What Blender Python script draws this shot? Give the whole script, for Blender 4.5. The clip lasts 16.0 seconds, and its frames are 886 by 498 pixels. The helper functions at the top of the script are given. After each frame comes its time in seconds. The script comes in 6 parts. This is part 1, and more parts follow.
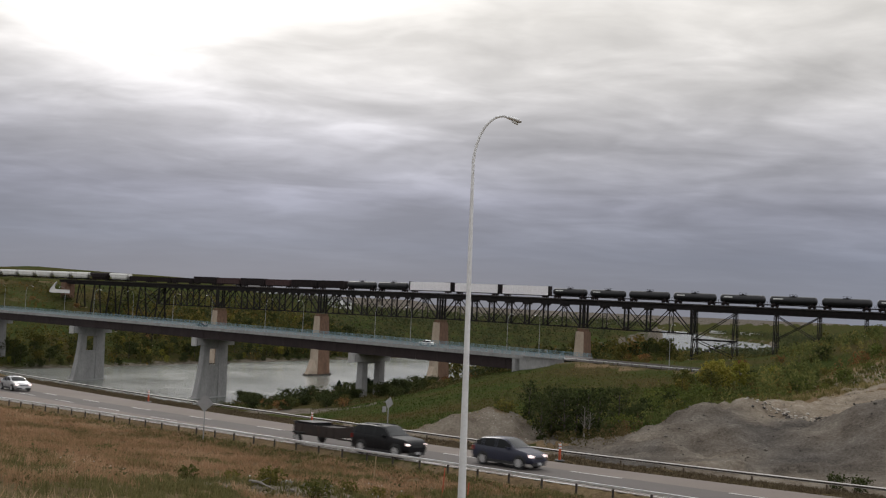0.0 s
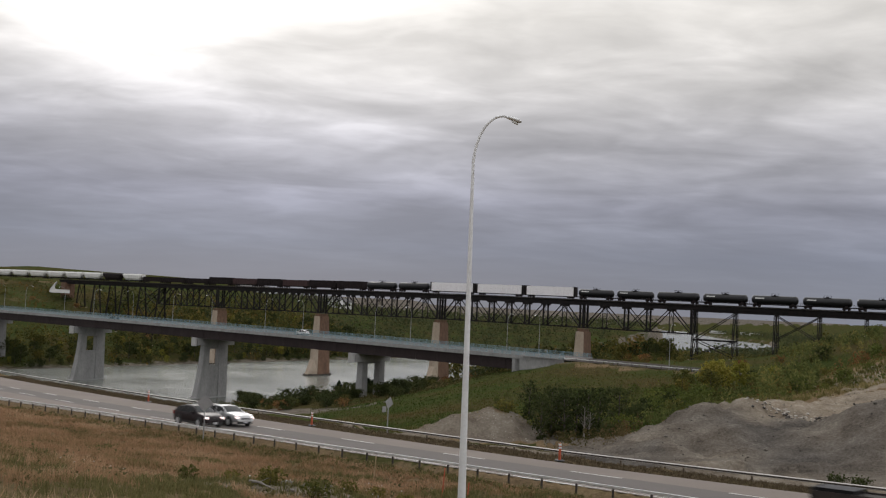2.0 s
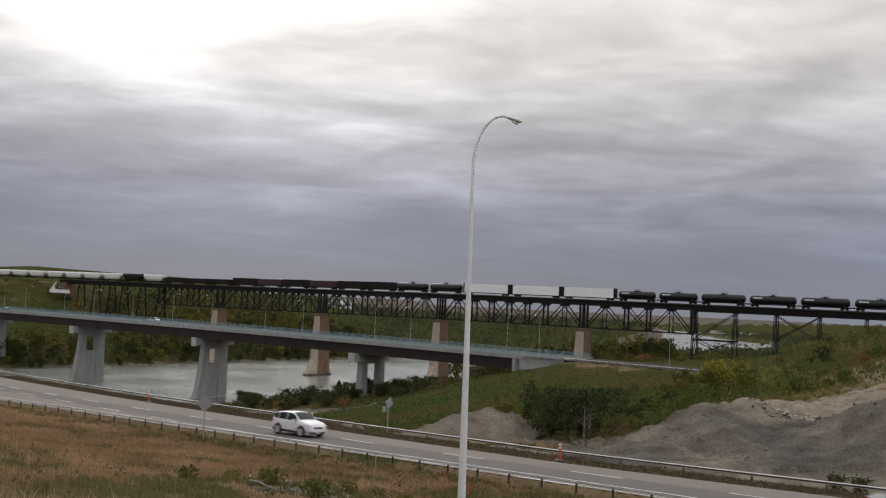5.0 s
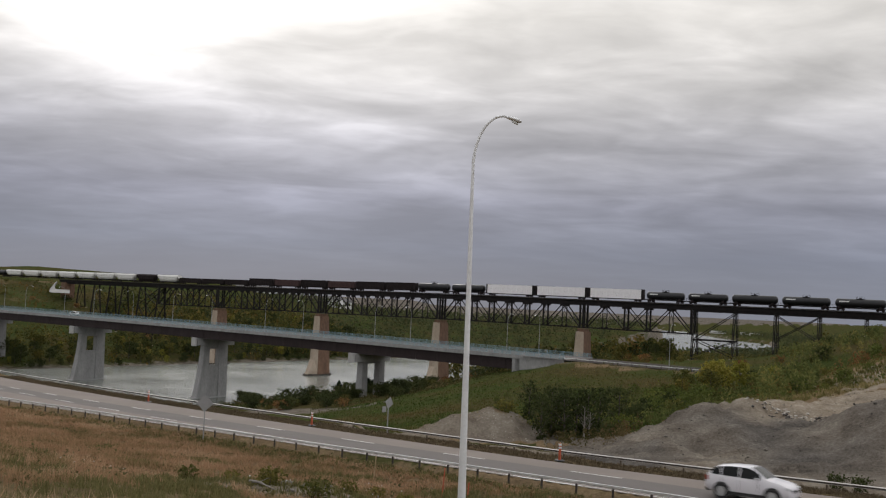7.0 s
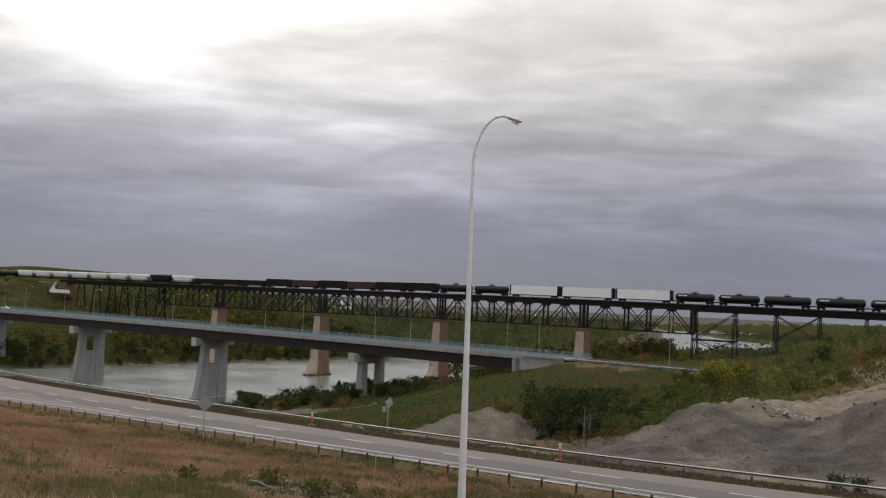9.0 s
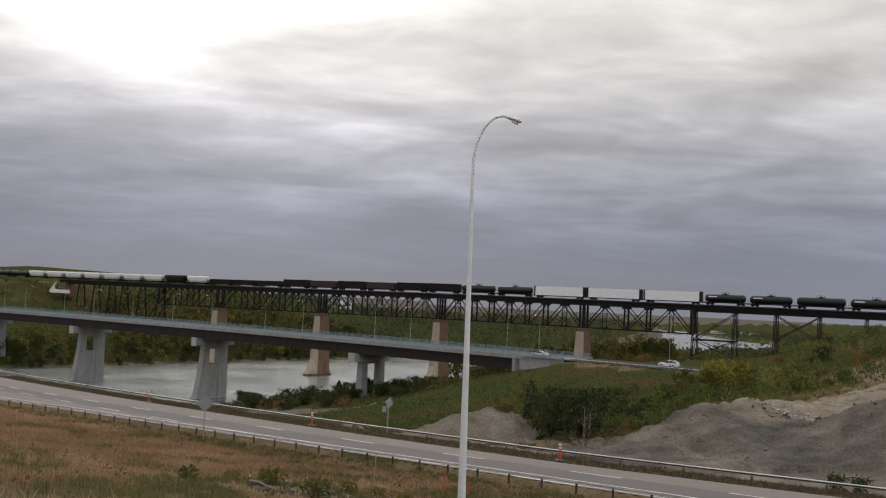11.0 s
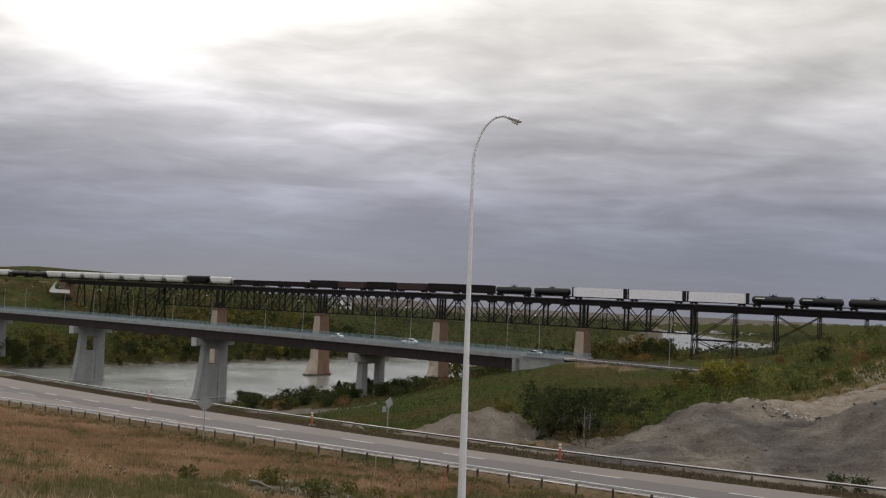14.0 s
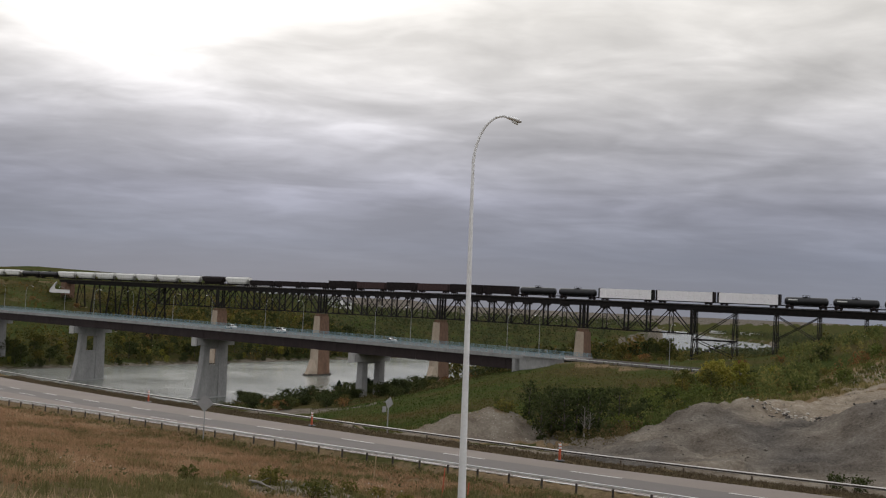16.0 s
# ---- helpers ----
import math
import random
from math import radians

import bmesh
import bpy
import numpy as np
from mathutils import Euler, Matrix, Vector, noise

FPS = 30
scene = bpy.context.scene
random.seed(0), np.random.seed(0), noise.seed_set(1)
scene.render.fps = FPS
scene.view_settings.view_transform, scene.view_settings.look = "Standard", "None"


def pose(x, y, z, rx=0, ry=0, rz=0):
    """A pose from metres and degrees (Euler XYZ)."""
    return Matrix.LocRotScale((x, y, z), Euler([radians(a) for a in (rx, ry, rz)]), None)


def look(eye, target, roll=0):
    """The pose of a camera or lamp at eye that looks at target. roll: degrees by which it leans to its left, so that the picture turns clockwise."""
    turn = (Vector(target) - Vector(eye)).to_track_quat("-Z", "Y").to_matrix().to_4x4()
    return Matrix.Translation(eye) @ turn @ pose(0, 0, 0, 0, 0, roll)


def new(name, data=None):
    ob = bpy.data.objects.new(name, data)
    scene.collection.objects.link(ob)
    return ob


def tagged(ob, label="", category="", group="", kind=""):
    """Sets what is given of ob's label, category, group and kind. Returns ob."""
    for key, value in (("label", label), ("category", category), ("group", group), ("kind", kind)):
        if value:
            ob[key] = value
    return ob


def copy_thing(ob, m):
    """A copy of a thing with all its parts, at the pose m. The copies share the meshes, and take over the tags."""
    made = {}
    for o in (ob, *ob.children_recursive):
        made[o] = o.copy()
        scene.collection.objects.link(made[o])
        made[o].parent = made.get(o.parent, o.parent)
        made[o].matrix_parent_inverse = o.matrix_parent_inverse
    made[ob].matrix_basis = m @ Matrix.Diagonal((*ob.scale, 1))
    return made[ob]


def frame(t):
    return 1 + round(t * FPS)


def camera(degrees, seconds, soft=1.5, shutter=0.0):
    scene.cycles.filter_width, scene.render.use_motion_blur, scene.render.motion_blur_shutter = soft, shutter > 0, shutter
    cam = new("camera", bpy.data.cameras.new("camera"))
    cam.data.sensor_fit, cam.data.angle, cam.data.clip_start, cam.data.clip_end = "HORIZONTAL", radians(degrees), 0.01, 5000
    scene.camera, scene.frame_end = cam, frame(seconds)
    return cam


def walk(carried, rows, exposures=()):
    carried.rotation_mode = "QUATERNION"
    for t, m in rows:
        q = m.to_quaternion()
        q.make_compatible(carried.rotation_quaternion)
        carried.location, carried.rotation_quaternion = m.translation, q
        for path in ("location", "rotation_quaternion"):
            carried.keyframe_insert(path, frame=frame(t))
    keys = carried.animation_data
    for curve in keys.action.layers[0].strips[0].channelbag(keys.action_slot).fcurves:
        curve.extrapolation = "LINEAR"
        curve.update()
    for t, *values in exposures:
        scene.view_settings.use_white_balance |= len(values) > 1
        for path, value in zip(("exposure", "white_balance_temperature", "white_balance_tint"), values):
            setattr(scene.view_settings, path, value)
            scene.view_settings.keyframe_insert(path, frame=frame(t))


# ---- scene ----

cam = camera(2 * math.degrees(math.atan(784 / 1700)), 16.0, 1.2, 0.5)
EYE_Z = 40.3
EYE = pose(0, 0, EYE_Z, 90 + 2.893, 0, 0) @ pose(0, 0, 0, 0, 0, 2.662)
walk(cam, [(0.0, EYE), (16.0, EYE)])

# ---- world and light ----
SUN_AZ, SUN_EL = -11.0, 30.0          # degrees left of the way the camera looks, height
scene.view_settings.exposure = 0.0


class Nodes:
    """Small wrapper to write node trees in few words."""

    def __init__(self, tree):
        self.t = tree
        tree.nodes.clear()

    def add(self, kind, **props):
        n = self.t.nodes.new(kind)
        for k, v in props.items():
            if k in n.inputs:
                self.put(n.inputs[k], v)
            else:
                setattr(n, k, v)
        return n

    def put(self, sock, v):
        if isinstance(v, bpy.types.NodeSocket):
            self.t.links.new(v, sock)
        else:
            sock.default_value = v

    def math(self, op, a, b=0.0, clamp=False):
        n = self.t.nodes.new("ShaderNodeMath")
        n.operation, n.use_clamp = op, clamp
        self.put(n.inputs[0], a), self.put(n.inputs[1], b)
        return n.outputs[0]

    def vmath(self, op, a, b=(0, 0, 0)):
        n = self.t.nodes.new("ShaderNodeVectorMath")
        n.operation = op
        self.put(n.inputs[0], a), self.put(n.inputs[1], b)
        return n

    def mix(self, f, a, b, blend="MIX"):
        n = self.t.nodes.new("ShaderNodeMix")
        n.data_type, n.blend_type = "RGBA", blend
        self.put(n.inputs[0], f), self.put(n.inputs[6], a), self.put(n.inputs[7], b)
        return n.outputs[2]

    def ramp(self, f, stops, smooth=False):
        n = self.t.nodes.new("ShaderNodeValToRGB")
        r = n.color_ramp
        if smooth:
            r.interpolation = "EASE"
        while len(r.elements) > 1:
            r.elements.remove(r.elements[-1])
        for i, (p, c) in enumerate(stops):
            el = r.elements[0] if i == 0 else r.elements.new(p)
            el.position = p
            el.color = (*c, 1) if len(c) == 3 else c
        self.put(n.inputs[0], f)
        return n.outputs[0]

    def noise(self, vec, scale, detail=4.0, rough=0.55, dist=0.0):
        n = self.t.nodes.new("ShaderNodeTexNoise")
        if vec is not None:
            self.put(n.inputs["Vector"], vec)
        n.inputs["Scale"].default_value = scale
        n.inputs["Detail"].default_value = detail
        n.inputs["Roughness"].default_value = rough
        n.inputs["Distortion"].default_value = dist
        return n.outputs["Fac"]


def g(v):
    return (v, v, v)


def build_world():
    world = bpy.data.worlds.new("overcast_sky")
    scene.world = world
    world.use_nodes = True
    n = Nodes(world.node_tree)
    sky = n.add("ShaderNodeTexSky", sky_type="NISHITA", sun_disc=False)
    sky.sun_elevation, sky.sun_rotation = radians(SUN_EL), radians(SUN_AZ)
    co = n.add("ShaderNodeTexCoord")
    way = co.outputs["Generated"]
    sep = n.add("ShaderNodeSeparateXYZ")
    n.put(sep.inputs[0], way)
    x, y, z = sep.outputs
    up = n.math("MAXIMUM", z, 0.0)
    # cloud layer seen in perspective: stretched towards the horizon
    den = n.math("ADD", up, 0.13)
    px, py = n.math("DIVIDE", x, den), n.math("DIVIDE", y, den)
    flat = n.add("ShaderNodeCombineXYZ", X=px, Y=n.math("MULTIPLY", py, 1.35), Z=n.math("MULTIPLY", z, 2.0))
    big = n.noise(flat.outputs[0], 0.85, 3.0, 0.5, 0.6)
    mid = n.noise(flat.outputs[0], 2.2, 4.0, 0.5, 0.7)
    fine = n.noise(flat.outputs[0], 6.5, 4.0, 0.55, 0.3)
    tex = n.math("ADD", n.math("MULTIPLY", big, 0.58), n.math("ADD", n.math("MULTIPLY", mid, 0.32), n.math("MULTIPLY", fine, 0.10)))
    # a dark rain front stands ahead, the rest of the sky is evenly overcast
    front = n.ramp(up, [(0.0, (0.185, 0.20, 0.245)), (0.05, (0.19, 0.205, 0.262)), (0.10, (0.245, 0.25, 0.305)), (0.16, (0.35, 0.345, 0.372)),
                        (0.22, (0.505, 0.49, 0.485)), (0.29, (0.68, 0.655, 0.625)), (0.5, (0.98, 0.97, 0.97)), (1.0, (1.2, 1.2, 1.2))])
    rest = n.ramp(up, [(0.0, (0.55, 0.55, 0.57)), (0.3, (0.8, 0.8, 0.81)), (1.0, (1.2, 1.2, 1.2))])
    base = n.mix(n.ramp(n.math("ADD", n.math("MULTIPLY", y, 0.5), 0.5), [(0.35, g(0.0)), (0.85, g(1.0))], True), rest, front)
    sun = Vector((math.sin(radians(SUN_AZ)) * math.cos(radians(SUN_EL)), math.cos(radians(SUN_AZ)) * math.cos(radians(SUN_EL)), math.sin(radians(SUN_EL))))
    veil = Vector((math.sin(radians(-10)) * math.cos(radians(21)), math.cos(radians(-10)) * math.cos(radians(21)), math.sin(radians(21))))
    dot = n.vmath("DOT_PRODUCT", way, tuple(veil)).outputs["Value"]
    glow = n.math("POWER", n.math("MAXIMUM", dot, 0.0), 28.0)
    wide = n.math("POWER", n.math("MAXIMUM", dot, 0.0), 6.0)
    contrast = n.ramp(tex, [(0.36, g(0.70)), (0.45, g(0.88)), (0.53, g(1.10)), (0.62, g(1.42))])
    low = n.ramp(up, [(0.0, g(1.0)), (0.05, g(0.75)), (0.11, g(0.2)), (0.2, g(0.0))])
    contrast = n.mix(low, contrast, (1, 1, 1, 1))
    cloud = n.mix(1.0, base, contrast, "MULTIPLY")
    thin = n.ramp(n.math("ADD", x, 0.5), [(0.08, g(0.09)), (0.4, g(0.0)), (0.5, g(0.0)), (0.95, g(0.28))])   # the cloud thins out to both sides
    light = n.math("ADD", n.math("ADD", 0.90, thin), n.math("ADD", n.math("MULTIPLY", glow, 1.1), n.math("MULTIPLY", wide, 0.12)))
    lit = n.vmath("SCALE", cloud)
    n.put(lit.inputs["Scale"], light)
    clear = n.vmath("SCALE", sky.outputs[0])
    clear.inputs["Scale"].default_value = 0.06
    both = n.mix(0.04, lit.outputs[0], clear.outputs[0])
    bg = n.add("ShaderNodeBackground", Color=both, Strength=1.0)
    out = n.add("ShaderNodeOutputWorld")
    n.put(out.inputs[0], bg.outputs[0])
    lamp = bpy.data.lights.new("sun", "SUN")
    lamp.energy, lamp.angle, lamp.color = 0.5, radians(14), (1.0, 0.96, 0.9)
    ob = new("sun", lamp)
    ob.matrix_world = look(sun * 100, (0, 0, 0))


build_world()

# ---- materials ----


def surface(name, stops, scale=1.0, rough=0.8, metal=0.0, bump=0.3, fine=8.0, spec=0.5, per_object=0.0, stretch=(1, 1, 1), depth=0.02, island=0.0):
    """A node material: noise at two scales through a colour ramp, grain in the bump. scale: features per metre."""
    m = bpy.data.materials.new(name)
    m.use_nodes = True
    n = Nodes(m.node_tree)
    co = n.add("ShaderNodeTexCoord").outputs["Object"]
    vec = n.vmath("MULTIPLY", co, stretch).outputs[0]
    a = n.noise(vec, scale, 5.0, 0.6)
    b = n.noise(vec, scale * fine, 4.0, 0.65)
    f = n.math("ADD", n.math("MULTIPLY", a, 0.6), n.math("MULTIPLY", b, 0.4))
    if per_object:
        r = n.add("ShaderNodeObjectInfo").outputs["Random"]
        f = n.math("ADD", f, n.math("MULTIPLY", n.math("SUBTRACT", r, 0.5), per_object))
    if island:
        r = n.add("ShaderNodeNewGeometry").outputs["Random Per Island"]
        f = n.math("ADD", f, n.math("MULTIPLY", n.math("SUBTRACT", r, 0.5), island))
    k = len(stops)
    col = n.ramp(f, [(0.28 + 0.44 * i / max(1, k - 1), c) for i, c in enumerate(stops)])
    bs = n.add("ShaderNodeBsdfPrincipled")
    n.put(bs.inputs["Base Color"], col)
    n.put(bs.inputs["Roughness"], n.math("ADD", rough - 0.08, n.math("MULTIPLY", b, 0.16)))
    bs.inputs["Metallic"].default_value = metal
    bs.inputs["Specular IOR Level"].default_value = spec
    if bump:
        bp = n.add("ShaderNodeBump", Strength=bump, Distance=depth)
        n.put(bp.inputs["Height"], b)
        n.put(bs.inputs["Normal"], bp.outputs[0])
    out = n.add("ShaderNodeOutputMaterial")
    n.put(out.inputs[0], bs.outputs[0])
    return m


def glow(name, colour, strength):
    m = bpy.data.materials.new(name)
    m.use_nodes = True
    n = Nodes(m.node_tree)
    em = n.add("ShaderNodeEmission", Color=(*colour, 1), Strength=strength)
    out = n.add("ShaderNodeOutputMaterial")
    n.put(out.inputs[0], em.outputs[0])
    return m


def paint(name, colour, rough=0.3, coat=0.6, metal=0.0, dirt=0.25, spec=0.5):
    """Vehicle paint with a clear coat and road dust."""
    m = bpy.data.materials.new(name)
    m.use_nodes = True
    n = Nodes(m.node_tree)
    co = n.add("ShaderNodeTexCoord").outputs["Object"]
    a = n.noise(co, 1.2, 5.0, 0.6)
    b = n.noise(co, 14.0, 4.0, 0.65)
    f = n.math("MULTIPLY", n.math("ADD", n.math("MULTIPLY", a, 0.7), n.math("MULTIPLY", b, 0.3)), dirt)
    col = n.mix(f, (*colour, 1), (0.17, 0.16, 0.145, 1))
    bs = n.add("ShaderNodeBsdfPrincipled")
    n.put(bs.inputs["Base Color"], col)
    n.put(bs.inputs["Roughness"], n.math("ADD", rough, n.math("MULTIPLY", f, 0.5)))
    bs.inputs["Specular IOR Level"].default_value = spec
    bs.inputs["Coat Weight"].default_value, bs.inputs["Metallic"].default_value = coat, metal
    out = n.add("ShaderNodeOutputMaterial")
    n.put(out.inputs[0], bs.outputs[0])
    return m


CONCRETE = surface("weathered_concrete", [(0.17, 0.165, 0.165), (0.27, 0.265, 0.265), (0.36, 0.35, 0.345)], 0.35, 0.88, bump=0.4, stretch=(1, 1, 0.35))
CONCRETE_LIGHT = surface("pale_concrete", [(0.28, 0.275, 0.275), (0.37, 0.36, 0.355), (0.43, 0.42, 0.41)], 0.5, 0.88)
# rail pier pair: brown stains, with lit and shaded sides put into the tones
OLD_CONCRETE = surface("stained_and_shaded_brown_concrete", [(0.06, 0.036, 0.027), (0.145, 0.082, 0.052), (0.24, 0.145, 0.095)], 0.22, 0.9, bump=0.5, stretch=(1, 1, 0.4))
OLD_CONCRETE_PALE = surface("pale_tan_concrete", [(0.25, 0.19, 0.145), (0.36, 0.29, 0.225), (0.44, 0.37, 0.3)], 0.25, 0.9, bump=0.5, stretch=(1, 1, 0.4))
BLACK_STEEL = surface("dark_riveted_steel", [(0.006, 0.0055, 0.006), (0.011, 0.009, 0.0095), (0.024, 0.017, 0.016)], 0.6, 0.8, bump=0.3, spec=0.25)
GIRDER = surface("rust_brown_girder_steel", [(0.016, 0.010, 0.011), (0.026, 0.017, 0.018), (0.038, 0.026, 0.026)], 0.4, 0.75, spec=0.3, stretch=(1, 1, 0.4))
RAIL_BLUE = surface("blue_green_painted_steel", [(0.10, 0.17, 0.2), (0.16, 0.25, 0.29), (0.22, 0.31, 0.34)], 0.8, 0.55)
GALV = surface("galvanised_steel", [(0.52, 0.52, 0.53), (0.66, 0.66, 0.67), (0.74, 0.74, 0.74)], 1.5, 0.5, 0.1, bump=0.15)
NEAR_BEAM = surface("pale_weathered_guardrail", [(0.56, 0.54, 0.52), (0.68, 0.66, 0.64), (0.76, 0.74, 0.72)], 1.2, 0.65, 0.0, bump=0.15)
BEAM_STEEL = surface("dull_guardrail_steel", [(0.4, 0.375, 0.35), (0.52, 0.49, 0.46), (0.6, 0.57, 0.54)], 1.2, 0.65, 0.1, bump=0.15)
POST_WOOD = surface("dark_treated_wood", [(0.022, 0.018, 0.015), (0.042, 0.034, 0.028), (0.07, 0.058, 0.047)], 4, 0.9, stretch=(1, 1, 0.2))
POST_BROWN = surface("dusty_brown_post", [(0.08, 0.06, 0.043), (0.12, 0.092, 0.066), (0.16, 0.125, 0.092)], 4, 0.9, stretch=(1, 1, 0.2))
POLE_GREY = surface("dull_grey_lamp_pole", [(0.2, 0.2, 0.205), (0.28, 0.28, 0.285), (0.34, 0.34, 0.34)], 1.5, 0.6, 0.1, bump=0.1)
ASPHALT = surface("worn_grey_asphalt", [(0.122, 0.097, 0.082), (0.153, 0.124, 0.106), (0.185, 0.152, 0.131)], 0.25, 0.88, bump=0.25, fine=30)
ASPHALT_DARK = surface("dark_patched_asphalt", [(0.074, 0.063, 0.057), (0.093, 0.08, 0.073), (0.111, 0.097, 0.088)], 0.3, 0.88, bump=0.25, fine=30)
ROAD_PAINT = surface("worn_white_road_paint", [(0.46, 0.41, 0.39), (0.6, 0.59, 0.57), (0.7, 0.69, 0.67)], 2.0, 0.8, fine=12)

# ---- building tools ----


class Solid:
    """Collects corners and faces of one mesh."""

    def __init__(self):
        self.v, self.f = [], []

    def box(self, c, size, m=None, taper=1.0, bevel=0.0):
        """A block at c; taper scales its top; bevel chamfers the upright edges."""
        x, y, z = size[0] / 2, size[1] / 2, size[2] / 2
        b = min(bevel, x * 0.9, y * 0.9)
        ring = [(-x + b, -y), (x - b, -y), (x, -y + b), (x, y - b), (x - b, y), (-x + b, y), (-x, y - b), (-x, -y + b)] if b else [(-x, -y), (x, -y), (x, y), (-x, y)]
        pts = [Vector((p[0], p[1], -z)) for p in ring] + [Vector((p[0] * taper, p[1] * taper, z)) for p in ring]
        k, o = len(ring), len(self.v)
        for p in pts:
            p = (m @ p if m else p) + Vector(c)
            self.v.append(tuple(p))
        self.f.append(tuple(o + i for i in reversed(range(k))))
        self.f.append(tuple(o + k + i for i in range(k)))
        for i in range(k):
            j = (i + 1) % k
            self.f.append((o + i, o + j, o + k + j, o + k + i))
        return self

    def beam(self, p, q, w, h, up=(0, 0, 1)):
        """A bar of section w x h from p to q."""
        p, q = Vector(p), Vector(q)
        d = (q - p)
        length = d.length
        d.normalize()
        side = d.cross(Vector(up))
        if side.length < 1e-4:
            side = d.cross(Vector((1, 0, 0)))
        side.normalize()
        top = side.cross(d)
        m = Matrix((side, d, top)).transposed()
        return self.box((p + q) / 2, (w, length, h), m)

    def tube(self, p, q, r0, r1=None, k=8, caps=True):
        """A round bar from p to q."""
        p, q = Vector(p), Vector(q)
        r1 = r0 if r1 is None else r1
        d = (q - p).normalized()
        a = d.orthogonal().normalized()
        b = d.cross(a)
        o = len(self.v)
        for c, r in ((p, r0), (q, r1)):
            for i in range(k):
                t = 2 * math.pi * i / k
                self.v.append(tuple(c + (a * math.cos(t) + b * math.sin(t)) * r))
        for i in range(k):
            j = (i + 1) % k
            self.f.append((o + i, o + j, o + k + j, o + k + i))
        if caps:
            self.f.append(tuple(o + i for i in reversed(range(k))))
            self.f.append(tuple(o + k + i for i in range(k)))
        return self

    def lathe(self, prof, axis_p, axis_d, k=14):
        """Rings of (way along the axis, radius), closed at both ends."""
        p, d = Vector(axis_p), Vector(axis_d).normalized()
        a = d.orthogonal().normalized()
        b = d.cross(a)
        o = len(self.v)
        for along, r in prof:
            for i in range(k):
                t = 2 * math.pi * i / k
                self.v.append(tuple(p + d * along + (a * math.cos(t) + b * math.sin(t)) * r))
        for s in range(len(prof) - 1):
            for i in range(k):
                j = (i + 1) % k
                self.f.append((o + s * k + i, o + s * k + j, o + (s + 1) * k + j, o + (s + 1) * k + i))
        self.f.append(tuple(o + i for i in reversed(range(k))))
        self.f.append(tuple(o + (len(prof) - 1) * k + i for i in range(k)))
        return self

    def loft(self, rings, caps=True):
        """Joins rings of equally many points."""
        o, k = len(self.v), len(rings[0])
        for r in rings:
            self.v.extend(tuple(p) for p in r)
        for s in range(len(rings) - 1):
            for i in range(k):
                j = (i + 1) % k
                self.f.append((o + s * k + i, o + s * k + j, o + (s + 1) * k + j, o + (s + 1) * k + i))
        if caps:
            self.f.append(tuple(o + i for i in reversed(range(k))))
            self.f.append(tuple(o + (len(rings) - 1) * k + i for i in range(k)))
        return self

    def mesh(self, name, mat, smooth=False):
        me = bpy.data.meshes.new(name)
        me.from_pydata(self.v, [], self.f)
        for mt in (mat if isinstance(mat, (list, tuple)) else [mat]):
            me.materials.append(mt)
        bm = bmesh.new()
        bm.from_mesh(me)
        bmesh.ops.recalc_face_normals(bm, faces=bm.faces)
        bm.to_mesh(me)
        bm.free()
        if smooth:
            me.shade_smooth()
            me.set_sharp_from_angle(angle=radians(38))
        return me


def part(name, solid, mat, parent, label="", smooth=False):
    """ONE mesh object under a thing or a part."""
    ob = new(name, solid.mesh(name, mat, smooth))
    ob.parent = parent
    return tagged(ob, label) if label else ob


def share(name, me, parent, m):
    """A part on a mesh that is already there."""
    ob = new(name, me)
    ob.parent, ob.matrix_basis = parent, m
    return ob


def thing(name, label, category, m=None, group="", kind=""):
    ob = new(name)
    ob.empty_display_size = 0.3
    if m is not None:
        ob.matrix_basis = m
    return tagged(ob, label, category, group, kind)


def lerp(a, b, t):
    return a + (b - a) * t


def step(a, b, x):
    t = min(1.0, max(0.0, (x - a) / (b - a)))
    return t * t * (3 - 2 * t)


# ---- plan: the near road and the line of the railway ----
RA = radians(50.755)
ROAD0 = Vector((0.87, 50.17))
RE, RN = Vector((-math.sin(RA), math.cos(RA))), Vector((math.cos(RA), math.sin(RA)))
ROAD_Z, GRADE, BANK = 31.52, -0.0308, 0.05
TA = radians(57.05)
RAIL0 = Vector((-18.47, 444.9))
TD, TQ = Vector((math.sin(TA), -math.cos(TA))), Vector((-math.cos(TA), -math.sin(TA)))
RAIL_Z = 42.3


def bend(s):
    return 0.0135 * s + 0.0009 * s * s


def edge_bend(s):
    """The far edge of the road swings out more than its lanes."""
    return bend(s) + 0.035 * max(s, 0.0) + 0.06 * max(-s - 2.0, 0.0)


def road_point(s, w, lift=0.0):
    """Place on the near road: s metres along it (to the river positive), w across from the near guardrail."""
    p = ROAD0 + RE * s + RN * w
    return Vector((p.x, p.y, ROAD_Z + GRADE * s - BANK * w + lift))


def rail_point(u, q, z):
    """Place by the railway: u metres along it, q metres from it on the road bridge's side."""
    p = RAIL0 + TD * u + TQ * q
    return Vector((p.x, p.y, z))


HW_A, HW_B = Vector((-138.9, 385.3)), Vector((28.3, 266.5))
HD = (HW_B - HW_A).normalized()


def deck_z(h):
    """Height of the carriageway h metres along the bridge."""
    return 25.65 - 0.0005 * h - 1.35e-5 * h * h


def rail_z(u):
    """Top of the rails u metres along the line, which sinks a little towards the far bank."""
    return RAIL_Z if u > 20 else RAIL_Z - 1.75 * (1 - math.exp((u - 20) / 150))

